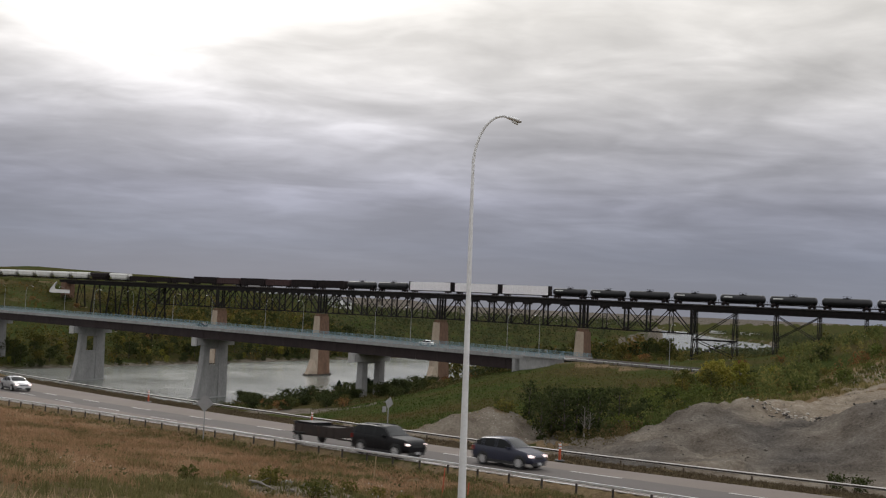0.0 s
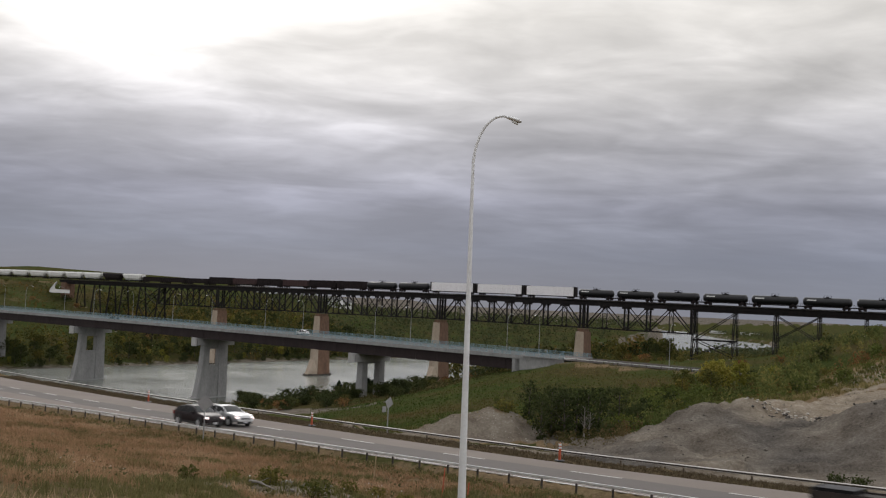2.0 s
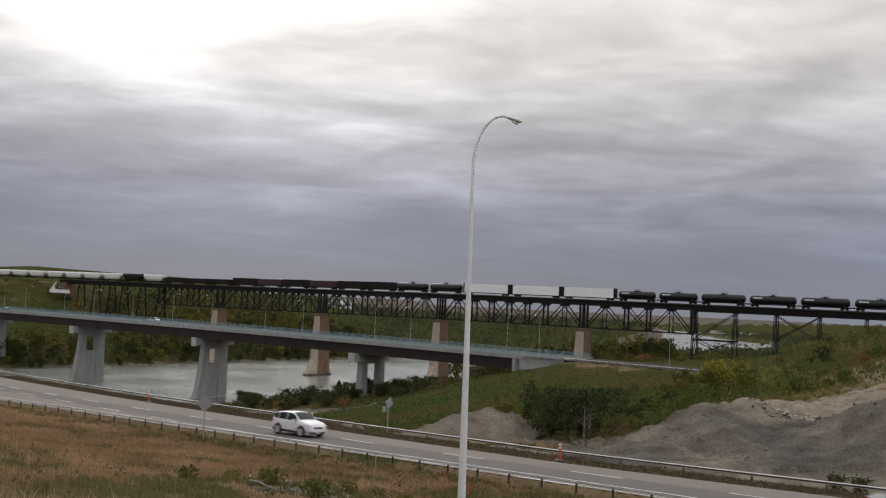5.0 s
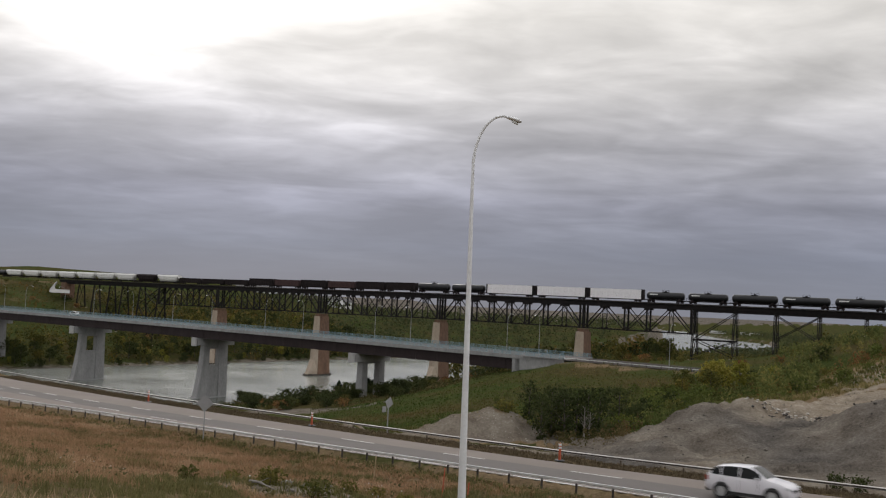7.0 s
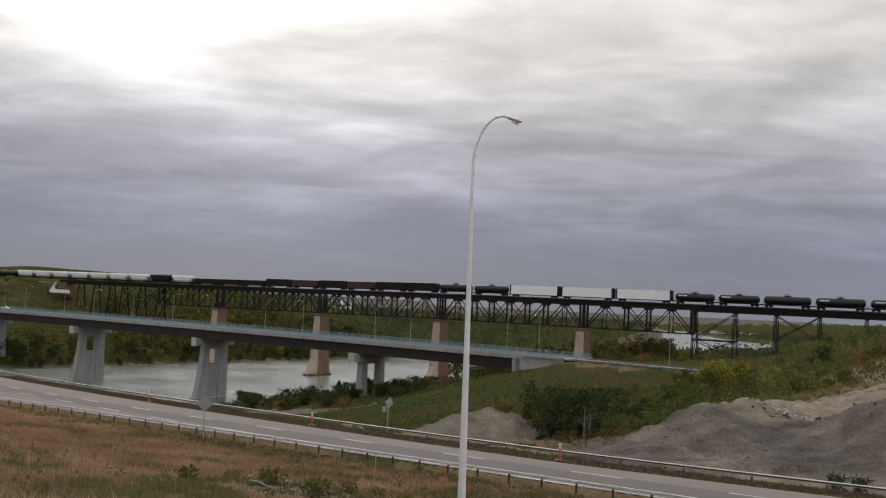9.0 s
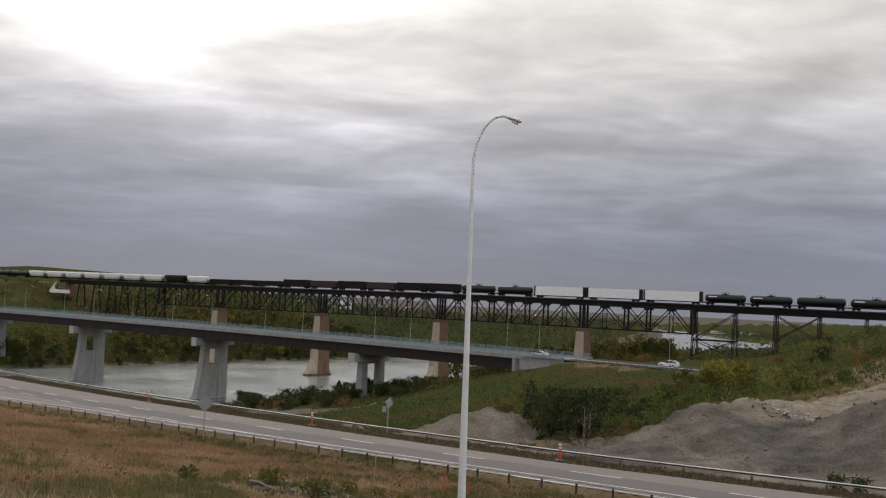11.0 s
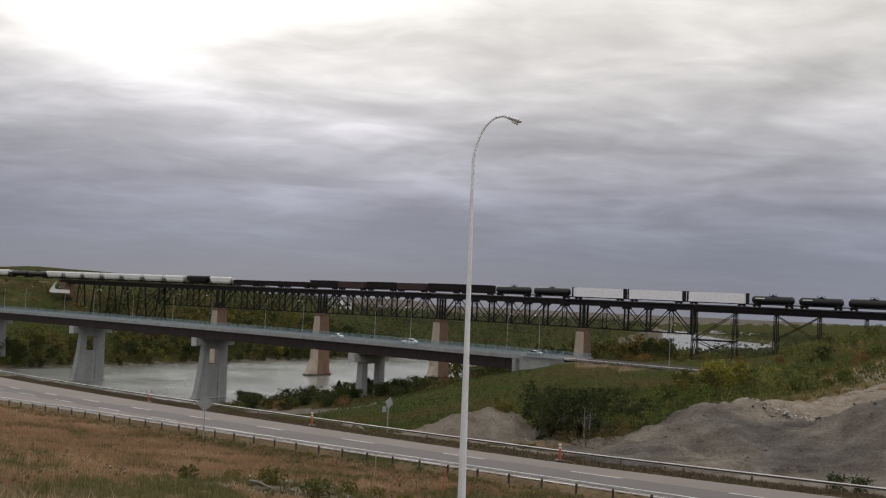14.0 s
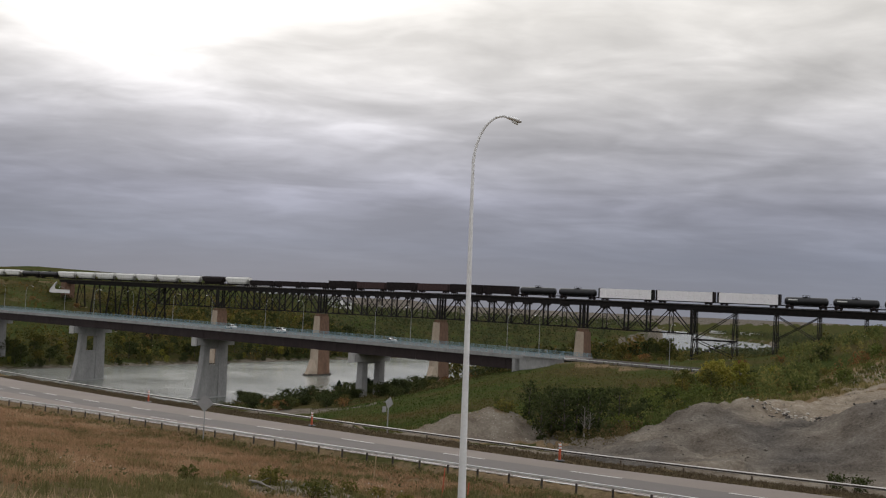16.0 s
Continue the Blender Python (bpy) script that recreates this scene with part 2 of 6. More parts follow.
# ---- ground ----
SECTIONS = [   # q, heights of the right bank at the distances below from the shore
    (-700, (0, 3, 6, 9, 11, 12, 13, 14, 15, 17, 19, 20)),
    (-150, (0, 4, 8, 11, 13, 15, 17, 20, 25, 30, 33, 33)),
    (0, (0, 4, 9, 15.5, 18.5, 21, 23, 30, 38, 39, 40, 40)),
    (70, (0, 4, 8, 13, 19, 22.5, 24.5, 28, 35, 40, 41, 41)),
    (120, (0, 4, 7, 10.5, 19.2, 24.2, 24.5, 24.7, 25.2, 36, 41, 41)),
    (200, (0, 3, 6, 9, 13, 18, 22, 25, 29, 37, 40, 41)),
    (290, (0, 2, 4, 8, 12, 16, 20, 25.5, 31, 34, 38, 40)),
    (420, (0, 2, 4, 8, 12, 16, 20, 25.5, 31, 34, 38, 40)),
]
REACH = (0, 25, 52, 80, 105, 130, 155, 180, 205, 230, 270, 390)
LEFT_REACH, LEFT_RISE = (0, 10, 40, 80, 110, 140, 165, 220, 420, 900), (0, 2.5, 6, 14, 24, 34, 39, 41, 45, 46)


def shores(q):
    """Both shores of the river, as ways along the railway."""
    right = np.interp(q, [-1500, -1228, -969, -900, -560, -300, -130, 0, 120, 300], [-480, -270, -122, -58, 44, 30, 6, 8, 14, 30])
    left = np.interp(q, [-1500, -1228, -1141, -900, -560, -300, -160, -40, 70, 300], [-530, -335, -290, -200, -82, -90, -100, -116, -126, -160])
    return left, right


def valley(x, y):
    d = Vector((x, y)) - RAIL0
    u, q = d.dot(TD), d.dot(TQ)
    left, right = shores(q)
    if left < u < right:
        e = min(u - left, right - u)
        return -min(3.0, 0.25 * e)
    if u >= right:
        k = u - right
        qs = [s[0] for s in SECTIONS]
        hs = [np.interp(k, REACH, s[1]) for s in SECTIONS]
        z = float(np.interp(q, qs, hs))
        far = step(800, 1350, math.hypot(x, y))
        return lerp(z, 4.0 + 3 * noise.noise((x / 700, y / 700, 0)), far)
    k = left - u
    z = float(np.interp(k, LEFT_REACH, LEFT_RISE))
    low = step(-150, -420, q)                       # the far bank is lower upstream
    z = lerp(z, float(np.interp(k, (0, 10, 60, 200, 900), (0, 3, 8, 14, 21))), low)
    # low grassy hill on the skyline behind the far end of the railway
    z = lerp(z, 4.0 + 3 * noise.noise((x / 700, y / 700, 0)), step(950, 1400, math.hypot(x, y)) * step(-160, 0, x))
    crest = float(np.interp(x, (-700, -455, -420, -345, -300, -262, -200, -120), (44, 50.5, 53.2, 50.5, 49.6, 48.3, 42, 20)))
    z += max(0.0, crest - z) * math.exp(-((y - 1000) / 120) ** 2)
    return z


def ground_z(x, y, rough=True):
    d = Vector((x, y)) - ROAD0
    s, w = d.dot(RE), d.dot(RN)
    c = edge_bend(s) if s < 120 else edge_bend(120) + 0.26 * (s - 120)
    wr = w - c * step(0, 9, w)
    zr = ROAD_Z + GRADE * min(s, 160) - BANK * min(w, 30)
    bump = 0.0
    if rough:
        bump = 0.25 * noise.noise((x / 3.1, y / 3.1, 0)) + 0.10 * noise.noise((x / 0.9, y / 0.9, 3))
        if (x > 8 and 55 < y < 110) or (-7 < x <= 8 and 74 < y < 92):
            bump += 0.55 * noise.noise((x / 9, y / 9, 12)) + 0.45 * noise.noise((x / 3.2, y / 3.2, 7)) - 0.5 * abs(noise.noise((x / 2.2, y / 5.5, 9)))
            bump += 0.16 * noise.noise((x / 0.7, y / 0.7, 11)) + 0.35
            if x > 20:                               # gullies down the cut face and clods on the dumped earth
                bump -= 0.45 * max(0.0, noise.noise(((x - 0.4 * y) / 1.1, y / 7, 15))) * step(66, 70, y)
                bump += 0.22 * abs(noise.noise((x / 1.3, y / 1.3, 19)))
    if w < 0.35:                                     # the near field climbs from the guardrail to the camera
        k = -w
        z = ROAD_Z + GRADE * s - 0.30 * step(-0.35, 0.8, k) + 6.55 * step(2, 46, k)
        z += 0.9 * step(26, 44, s) * step(1.5, 9, k)
        z += 0.45 * math.exp(-((x + 4.6) / 2.6) ** 2 - ((y - 36) / 1.8) ** 2)      # low earth mound with stones
        return z + bump * step(0.8, 3.0, k)
    if wr < 8.5:
        return zr - 0.25 * step(0.3, 0.7, w)
    z_v = valley(x, y)
    z = lerp(zr - 0.12 + 0.06 * step(8.9, 10.5, wr), z_v, step(11.3, 26, wr))
    # bank that carries the road off the bridge end
    e = Vector((x, y)) - HW_A
    h, yy = e.dot(HD), -e.x * HD.y + e.y * HD.x
    if 198 < h < 345 and -14 < yy < 30:
        on = step(206, 218, h) * step(345, 325, h) * step(-13, -3, yy) * step(30, 20, yy)
        z = lerp(z, deck_z(min(h, 215)) - 0.004 * max(0, h - 215) - 0.12, on)
    # heaps of dug gravel behind the far guardrail and the cut bank above them
    for hx, hy, rx, ry, top in HEAPS:
        e = ((x - hx) / rx) ** 2 + ((y - hy) / ry) ** 2
        if e < 4:
            z += top * math.exp(-e * 1.3) * step(10.4, 15, wr)
    z += 2.6 * math.exp(-((x - 72) / 20) ** 2 - ((y - 142) / 26) ** 2)
    return z + bump * step(10.5, 13, wr) * (1.0 if y < 300 else 0.4)


HEAPS = [(34, 61.5, 8, 7, 3.3), (18.2, 70.5, 4.2, 4, 1.6), (23, 74.5, 5, 4, 1.7), (28.5, 80, 6, 4, 1.3), (3.3, 82, 4.6, 4.2, 2.9), (-0.8, 80.5, 4.0, 3.6, 1.3), (7.2, 82, 3.8, 3.6, 1.5), (46, 66, 9, 8, 4.0)]


def build_ground():
    """One sheet in rings about the camera, finer where it is near and in view."""
    fine = np.radians(np.arange(-29, 29.01, 0.16))
    rest = np.radians(np.arange(32, 328.1, 4.0))
    angles = np.concatenate([fine, rest])
    radii = [0.0]
    r = 6.0
    while r < 4800:
        radii.append(r)
        r *= 1.016 if r < 42 else 1.0085 if r < 108 else (1.022 if r < 1700 else 1.06)
    verts, faces, zone = [(0, 0, ground_z(0, 0))], [], [(1, 0, 0)]
    k = len(angles)
    for r in radii[1:]:
        for a in angles:
            x, y = r * math.sin(a), r * math.cos(a)
            z = ground_z(x, y)
            verts.append((x, y, z))
            zone.append(zone_of(x, y, z))
    for i in range(k):
        faces.append((0, 1 + (i + 1) % k, 1 + i))
    for j in range(len(radii) - 2):
        for i in range(k):
            a, b = 1 + j * k + i, 1 + j * k + (i + 1) % k
            faces.append((a, b, b + k, a + k))
    me = bpy.data.meshes.new("ground")
    me.from_pydata(verts, [], faces)
    at = me.color_attributes.new("zone", "FLOAT_COLOR", "POINT")
    at.data.foreach_set("color", [c for v in zone for c in (*v, 1.0)])
    me.materials.append(GROUND)
    me.shade_smooth()
    return tagged(new("ground", me), "valley ground of dry grass, green slopes and bare gravel", "ground", kind="structure")


def zone_of(x, y, z):
    """Cover of the ground: r dry grass, g bare gravel or dirt, b green grass."""
    d = Vector((x, y)) - ROAD0
    s, w = d.dot(RE), d.dot(RN)
    wr = w - edge_bend(min(s, 120)) * step(0, 9, w)
    if w < 0:
        if ((x + 4.5) / 4.6) ** 2 + ((y - 36) / 3.8) ** 2 < 1 + noise.noise((x, y, 44)):
            return (0.7, 0.6, 0.3)                     # bare earth among the stones
        return (1.0 - 0.5 * step(20, -2, s), max(0.3 * step(1.1, 0.3, -w), 0.27 + 0.38 * noise.noise((x / 4, y / 4, 31))), 0.1 + 0.3 * step(16, 0, s) + 0.3 * noise.noise((x / 7, y / 7, 33)))
    if wr < 14:
        return (0.6 - 0.6 * step(7, 9, x) * step(15, 12.5, x), 0.8 * step(11.2, 11.9, wr), 0.5)
    bare = 0.0
    for hx, hy, rx, ry, top in HEAPS:
        e = ((x - hx) / rx) ** 2 + ((y - hy) / ry) ** 2
        bare = max(bare, step(3.2, 1.6, e))
    if x > 11:
        bare = max(bare, step(3, -2, y - (74 + 0.85 * (x - 14))) * step(11.5, 14.5, x + 0.5 * noise.noise((x, y, 5))))
    if -4 < x < 9 and bare > 0:                       # weeds creep over the low mound
        bare *= 0.55 + 0.6 * noise.noise((x / 2.2, y / 2.2, 61)) + 0.25 * step(84, 79, y)
    sapling_ground = step(7.5, 9.5, x) * step(16, 13.5, x) * step(90, 84, y)
    if sapling_ground > 0:                                    # darker bare ground under the saplings
        bare = max(bare, 0.8 * sapling_ground)
    if bare > 0.05:                                   # dark dug heaps, pale cut bank
        pale = step(65.5, 71, y - 0.55 * (x - 22)) * step(19.5, 25.5, x) * min(1.0, 0.95 + 0.5 * noise.noise((x / 3, y / 3, 41)))
        spot = 0.5 + 0.9 * noise.noise((x / 5, y / 5, 21))
        return (max(pale, 0.55 * step(22, 12, x) * (1 - sapling_ground), 0.5 * spot * step(34, 24, x), 0.3 * spot), bare, 0.3)
    sand = step(0.375, 0.42, x / y + 0.03 * noise.noise((x / 6, y / 6, 71))) * step(150, 128, y)
    if sand > 0:                                      # beige sand above the cut bank
        return (0.9, 0.75 * sand, 0.4)
    e = Vector((x, y)) - HW_A
    h, yy = e.dot(HD), -e.x * HD.y + e.y * HD.x
    if 206 < h < 345 and -9 < yy < 0:                # raw earth shoulder of the road off the bridge
        return (0.35, 0.44 * step(-9, -4, yy) + 0.25 * noise.noise((x / 6, y / 6, 51)), 0.5)
    u, q = (Vector((x, y)) - RAIL0).dot(TD), (Vector((x, y)) - RAIL0).dot(TQ)
    left, right = shores(q)
    shore = step(14, 2, min(abs(u - left), abs(u - right)))
    path = step(11, 5, abs(q - 168 - 0.1 * (u - 107))) * step(50, 75, u) * step(128, 112, u)
    dist = math.hypot(x, y)
    green = lerp(0.95, 0.85, step(420, 800, dist)) - 0.5 * step(0.33, 0.44, x / max(y, 1)) * step(260, 200, dist)
    if u < left:
        green = lerp(0.85, 0.66, step(70, 130, left - u))
        if q < -60:
            green = 0.85
    far = step(900, 1300, dist)                      # far plain greyed by distance: haze put into the ground colour
    if far > 0 and u < left - 20:
        return (0.22, lerp(0.0, 0.75, far), green)
    return (0.35, max(0.6 * shore, 0.75 * path), green)


def ground_material():
    m = bpy.data.materials.new("ground_cover")
    m.use_nodes = True
    n = Nodes(m.node_tree)
    co = n.add("ShaderNodeTexCoord").outputs["Object"]
    at = n.add("ShaderNodeAttribute", attribute_name="zone")
    sep = n.add("ShaderNodeSeparateColor")
    n.put(sep.inputs[0], at.outputs["Color"])
    dry, bare, green = sep.outputs
    big, mid, fin = n.noise(co, 0.06, 4), n.noise(co, 0.5, 5, 0.6), n.noise(co, 5.0, 5, 0.7)
    f = n.math("ADD", n.math("MULTIPLY", mid, 0.5), n.math("MULTIPLY", fin, 0.5))
    c_dry = n.ramp(f, [(0.3, (0.075, 0.055, 0.035)), (0.5, (0.16, 0.115, 0.07)), (0.68, (0.24, 0.18, 0.11))])
    tone = n.ramp(n.noise(co, 0.035, 4, 0.6), [(0.36, g(0.0)), (0.62, g(1.0))])
    c_green = n.ramp(f, [(0.3, (0.024, 0.033, 0.011)), (0.5, (0.04, 0.054, 0.017)), (0.7, (0.066, 0.078, 0.027))])
    c_brown = n.ramp(f, [(0.3, (0.036, 0.026, 0.013)), (0.5, (0.065, 0.048, 0.024)), (0.7, (0.1, 0.076, 0.04))])
    c_green = n.mix(n.math("MULTIPLY", tone, 0.75), c_green, c_brown)
    c_dark = n.ramp(f, [(0.34, (0.034, 0.031, 0.029)), (0.45, (0.074, 0.067, 0.061)), (0.56, (0.108, 0.098, 0.089)), (0.68, (0.17, 0.154, 0.136))])
    c_pale = n.ramp(f, [(0.3, (0.10, 0.078, 0.058)), (0.46, (0.2, 0.163, 0.125)), (0.58, (0.28, 0.24, 0.19)), (0.7, (0.42, 0.375, 0.315))])
    c_bare = n.mix(dry, c_dark, c_pale)
    patch = n.math("ADD", big, n.math("MULTIPLY", mid, 0.6))
    g_mask = n.ramp(n.math("ADD", green, n.math("SUBTRACT", patch, 0.8)), [(0.42, g(0)), (0.62, g(1))])
    col = n.mix(g_mask, c_dry, c_green)
    b_mask = n.ramp(n.math("ADD", bare, n.math("MULTIPLY", n.math("SUBTRACT", f, 0.5), 0.9)), [(0.42, g(0)), (0.58, g(1))])
    col = n.mix(b_mask, col, c_bare)
    bs = n.add("ShaderNodeBsdfPrincipled", Roughness=0.95)
    bs.inputs["Specular IOR Level"].default_value = 0.0
    n.put(bs.inputs["Base Color"], col)
    bp = n.add("ShaderNodeBump", Strength=0.85, Distance=0.14)
    n.put(bp.inputs["Height"], fin)
    n.put(bs.inputs["Normal"], bp.outputs[0])
    out = n.add("ShaderNodeOutputMaterial")
    n.put(out.inputs[0], bs.outputs[0])
    return m


GROUND = ground_material()
build_ground()


def build_water():
    m = bpy.data.materials.new("grey_green_river")
    m.use_nodes = True
    n = Nodes(m.node_tree)
    co = n.add("ShaderNodeTexCoord").outputs["Object"]
    vec = n.vmath("MULTIPLY", co, (1, 1, 1)).outputs[0]
    a, b = n.noise(vec, 0.5, 4, 0.6), n.noise(vec, 0.03, 3)
    bs = n.add("ShaderNodeBsdfPrincipled")
    n.put(bs.inputs["Base Color"], n.ramp(b, [(0.3, (0.12, 0.13, 0.115)), (0.7, (0.19, 0.2, 0.18))]))
    n.put(bs.inputs["Roughness"], n.math("ADD", 0.12, n.math("MULTIPLY", b, 0.2)))
    bs.inputs["IOR"].default_value = 1.33
    bp = n.add("ShaderNodeBump", Strength=0.10, Distance=0.25)
    n.put(bp.inputs["Height"], a)
    n.put(bs.inputs["Normal"], bp.outputs[0])
    out = n.add("ShaderNodeOutputMaterial")
    n.put(out.inputs[0], bs.outputs[0])
    s = Solid()
    qs = [260, 160, 80, 0, -80, -160, -300, -460, -640, -900, -1200, -1500]
    left, right = [], []
    for q in qs:
        a, b = shores(q)
        left.append(rail_point(a - 12, q, 0)), right.append(rail_point(b + 12, q, 0))
    for k in range(len(qs) - 1):
        o = len(s.v)
        s.v += [tuple(left[k]), tuple(right[k]), tuple(right[k + 1]), tuple(left[k + 1])]
        s.f.append((o, o + 1, o + 2, o + 3))
    ob = new("water", s.mesh("water", m))
    tagged(ob, "wide calm grey-green river under the bridges", "river", kind="structure")


build_water()

# ---- near road ----


def ribbon(name, s0, s1, w0, w1, mat, lift, parent=None, label="", n=60, follow0=True, follow1=True):
    s = Solid()
    for i in range(n + 1):
        t = lerp(s0, s1, i / n)
        t1 = min(t, 120)
        b = bend(t1) + 0.23 * (t - t1)
        e = edge_bend(t1) + 0.26 * (t - t1)
        for w, fo in ((w0, follow0), (w1, follow1)):
            s.v.append(tuple(road_point(t, w + (e if fo == 2 else b if fo else 0), lift)))
    for i in range(n):
        s.f.append((2 * i, 2 * i + 1, 2 * i + 3, 2 * i + 2))
    ob = new(name, s.mesh(name, mat))
    if parent:
        ob.parent = parent
    return ob


def build_road():
    road = ribbon("road", -60, 200, 0.35, 8.45, ASPHALT, 0.0, n=130, follow0=False, follow1=2)
    tagged(road, "worn grey asphalt highway with faded lane lines", "road", kind="structure")
    # darker wheel-worn lane next to the near guardrail
    ribbon("lane_surface", -60, 200, 2.2, 5.5, ASPHALT_DARK, 0.004, road, "darker strip of older asphalt", 130)
    for k in range(-8, 22):
        s0 = 10.5 + 8.8 * k
        ribbon("lane_dash", s0, s0 + 3.1, 5.26, 5.42, ROAD_PAINT, 0.009, road, n=6)
        if s0 > -8:                                   # the near lane tapers out along the guardrail
            w = 0.78 + 0.04 * s0
            ribbon("lane_dash", s0 - 0.4, s0 + 3.2, w, w + 0.14, ROAD_PAINT, 0.009, road, n=6)
    ribbon("edge_line", -60, 60, 0.62, 0.72, ROAD_PAINT, 0.009, road, n=60, follow0=False, follow1=False)


def build_guardrail(name, s_values, w_of, mat, drop, label):
    rail = thing(name, label, "guardrail", kind="")
    s = Solid()
    prof = [(0.0, -0.13), (0.075, -0.105), (0.085, -0.06), (0.0, -0.02), (0.0, 0.02), (0.085, 0.06), (0.075, 0.105), (0.0, 0.13), (-0.012, 0.128), (0.065, 0.10), (0.07, 0.065), (-0.012, 0.025), (-0.012, -0.025), (0.07, -0.065), (0.065, -0.10), (-0.012, -0.128)]
    near = mat is NEAR_BEAM
    if not near:
        prof = [(-a, b) for a, b in prof]
    squash = 0.46 if near else 0.62
    rings = []
    for t in s_values:
        base = road_point(t, w_of(t), -drop + (0.41 if near else 0.52))
        rings.append([base + Vector((RN.x * a, RN.y * a, b * squash)) for a, b in prof])
    s.loft(rings)
    part("rail", s, mat, rail, "dull galvanised W-section steel rail")
    if not near:                                     # dark strip that paints the shade inside the beam's fold
        fold = Solid()
        pts = [road_point(t, w_of(t) - 0.075, -drop + 0.515) for t in s_values]
        for p, q in zip(pts[:-1], pts[1:]):
            fold.beam(p, q, 0.02, 0.08)
        part("fold", fold, POST_WOOD, rail, "dark strip for the shade in the fold of the steel beam")
    if near:                                         # pale strip added as the sky's highlight along the beam top
        shine_strip = Solid()
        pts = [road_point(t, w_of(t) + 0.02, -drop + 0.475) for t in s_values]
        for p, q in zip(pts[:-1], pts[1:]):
            shine_strip.beam(p, q, 0.08, 0.03)
        part("top_highlight", shine_strip, GALV, rail, "pale strip for the highlight along the beam top")
    me = Solid().box((0, 0, -0.06 if near else 0.0), (0.072, 0.1, 0.84 if near else 0.8), bevel=0.012).mesh("post", POST_WOOD if near else POST_BROWN)
    for t in s_values:
        p = road_point(t, w_of(t) - (0.05 if near else -0.14), -drop)
        share("post", me, rail, Matrix.Translation(p) @ Matrix.Rotation(RA, 4, "Z"))
    return rail


build_road()
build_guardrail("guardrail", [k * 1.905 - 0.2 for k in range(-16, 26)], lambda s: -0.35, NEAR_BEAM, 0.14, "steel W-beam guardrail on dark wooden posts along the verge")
build_guardrail("guardrail", [k * 3.81 for k in range(-12, 30)], lambda s: 11.0 + edge_bend(s), BEAM_STEEL, 0.16, "long steel W-beam guardrail above a brown grass verge")

# ---- rail bridge ----
TRUSS_D, TRUSS_W = 11.5, 2.1


RAIL_ROT = Matrix((TD.to_3d(), -TQ.to_3d(), Vector((0, 0, 1)))).transposed()      # x along the track, y away from the road bridge
RAIL_M = Matrix.Translation(RAIL0.to_3d()) @ RAIL_ROT.to_4x4()


def build_truss(u0, u1, panels):
    """A Pratt deck truss: raking end posts, light hangers at the first nodes, crossed ties in the middle."""
    span = thing("truss_span", "black riveted steel deck truss carrying the railway", "truss bridge span", RAIL_M @ Matrix.Translation((u0, 0, 0)), "truss spans of the rail bridge")
    length = u1 - u0
    dx = length / panels

    def top(x):
        return rail_z(u0 + x) - 2.1

    def low(x):
        return rail_z(u0 + x) - TRUSS_D
    middle = (panels // 2 - 1, panels // 2) if panels % 2 == 0 else (panels // 2,)
    for y in (-TRUSS_W, TRUSS_W):
        part("top_chord", Solid().beam((0.4, y, top(0)), (length - 0.4, y, top(length)), 0.55, 0.75), BLACK_STEEL, span)
        part("bottom_chord", Solid().beam((0.4, y, low(0)), (length - 0.4, y, low(length)), 0.4, 0.45), BLACK_STEEL, span)
        for i in range(panels + 1):
            x = min(max(i * dx, 0.7), length - 0.7)
            wide = 0.8 if i in (0, panels) else 0.24 if i in (1, panels - 1) else 0.62
            part("hanger" if wide < 0.3 else "post", Solid().beam((x, y, low(x)), (x, y, top(x)), 0.45, wide, (1, 0, 0)), BLACK_STEEL, span)
            if 0 < i < panels:
                part("gusset", Solid().box((x, y, top(x) - 0.55), (2.3, 0.3, 1.0), taper=1.12), BLACK_STEEL, span)
                part("gusset", Solid().box((x, y, low(x) + 0.35), (1.4, 0.3, 0.8), taper=0.7), BLACK_STEEL, span)
        for i in range(panels):
            a, b = max(i * dx, 0.7), min((i + 1) * dx, length - 0.7)
            if i == 0:
                ends = [((a, low(a)), (b, top(b)), 0.72)]
            elif i == panels - 1:
                ends = [((a, top(a)), (b, low(b)), 0.72)]
            elif i in middle:
                ends = [((a, low(a)), (b, top(b)), 0.2), ((a, top(a)), (b, low(b)), 0.2)]
            elif i < panels // 2:
                ends = [((a, top(a)), (b, low(b)), 0.42)]
            else:
                ends = [((a, low(a)), (b, top(b)), 0.42)]
            for (xa, za), (xb, zb), w in ends:
                part("diagonal", Solid().beam((xa, y, za), (xb, y, zb), 0.3, w, (0, 1, 0)), BLACK_STEEL, span)
    for i in range(panels + 1):
        x = min(max(i * dx, 0.7), length - 0.7)
        for sg in (-1, 1):
            part("sway_brace", Solid().beam((x, -sg * TRUSS_W, low(x) + 4), (x, sg * TRUSS_W, top(x)), 0.1, 0.1), BLACK_STEEL, span)
        part("cross_strut", Solid().beam((x, -TRUSS_W, low(x)), (x, TRUSS_W, low(x)), 0.25, 0.25), BLACK_STEEL, span)
    for i in range(panels):
        part("wind_brace", Solid().beam((i * dx, -TRUSS_W, low(i * dx)), ((i + 1) * dx, TRUSS_W, low((i + 1) * dx)), 0.15, 0.12), BLACK_STEEL, span)


LEG_Y, BATTER = 1.7, 0.11


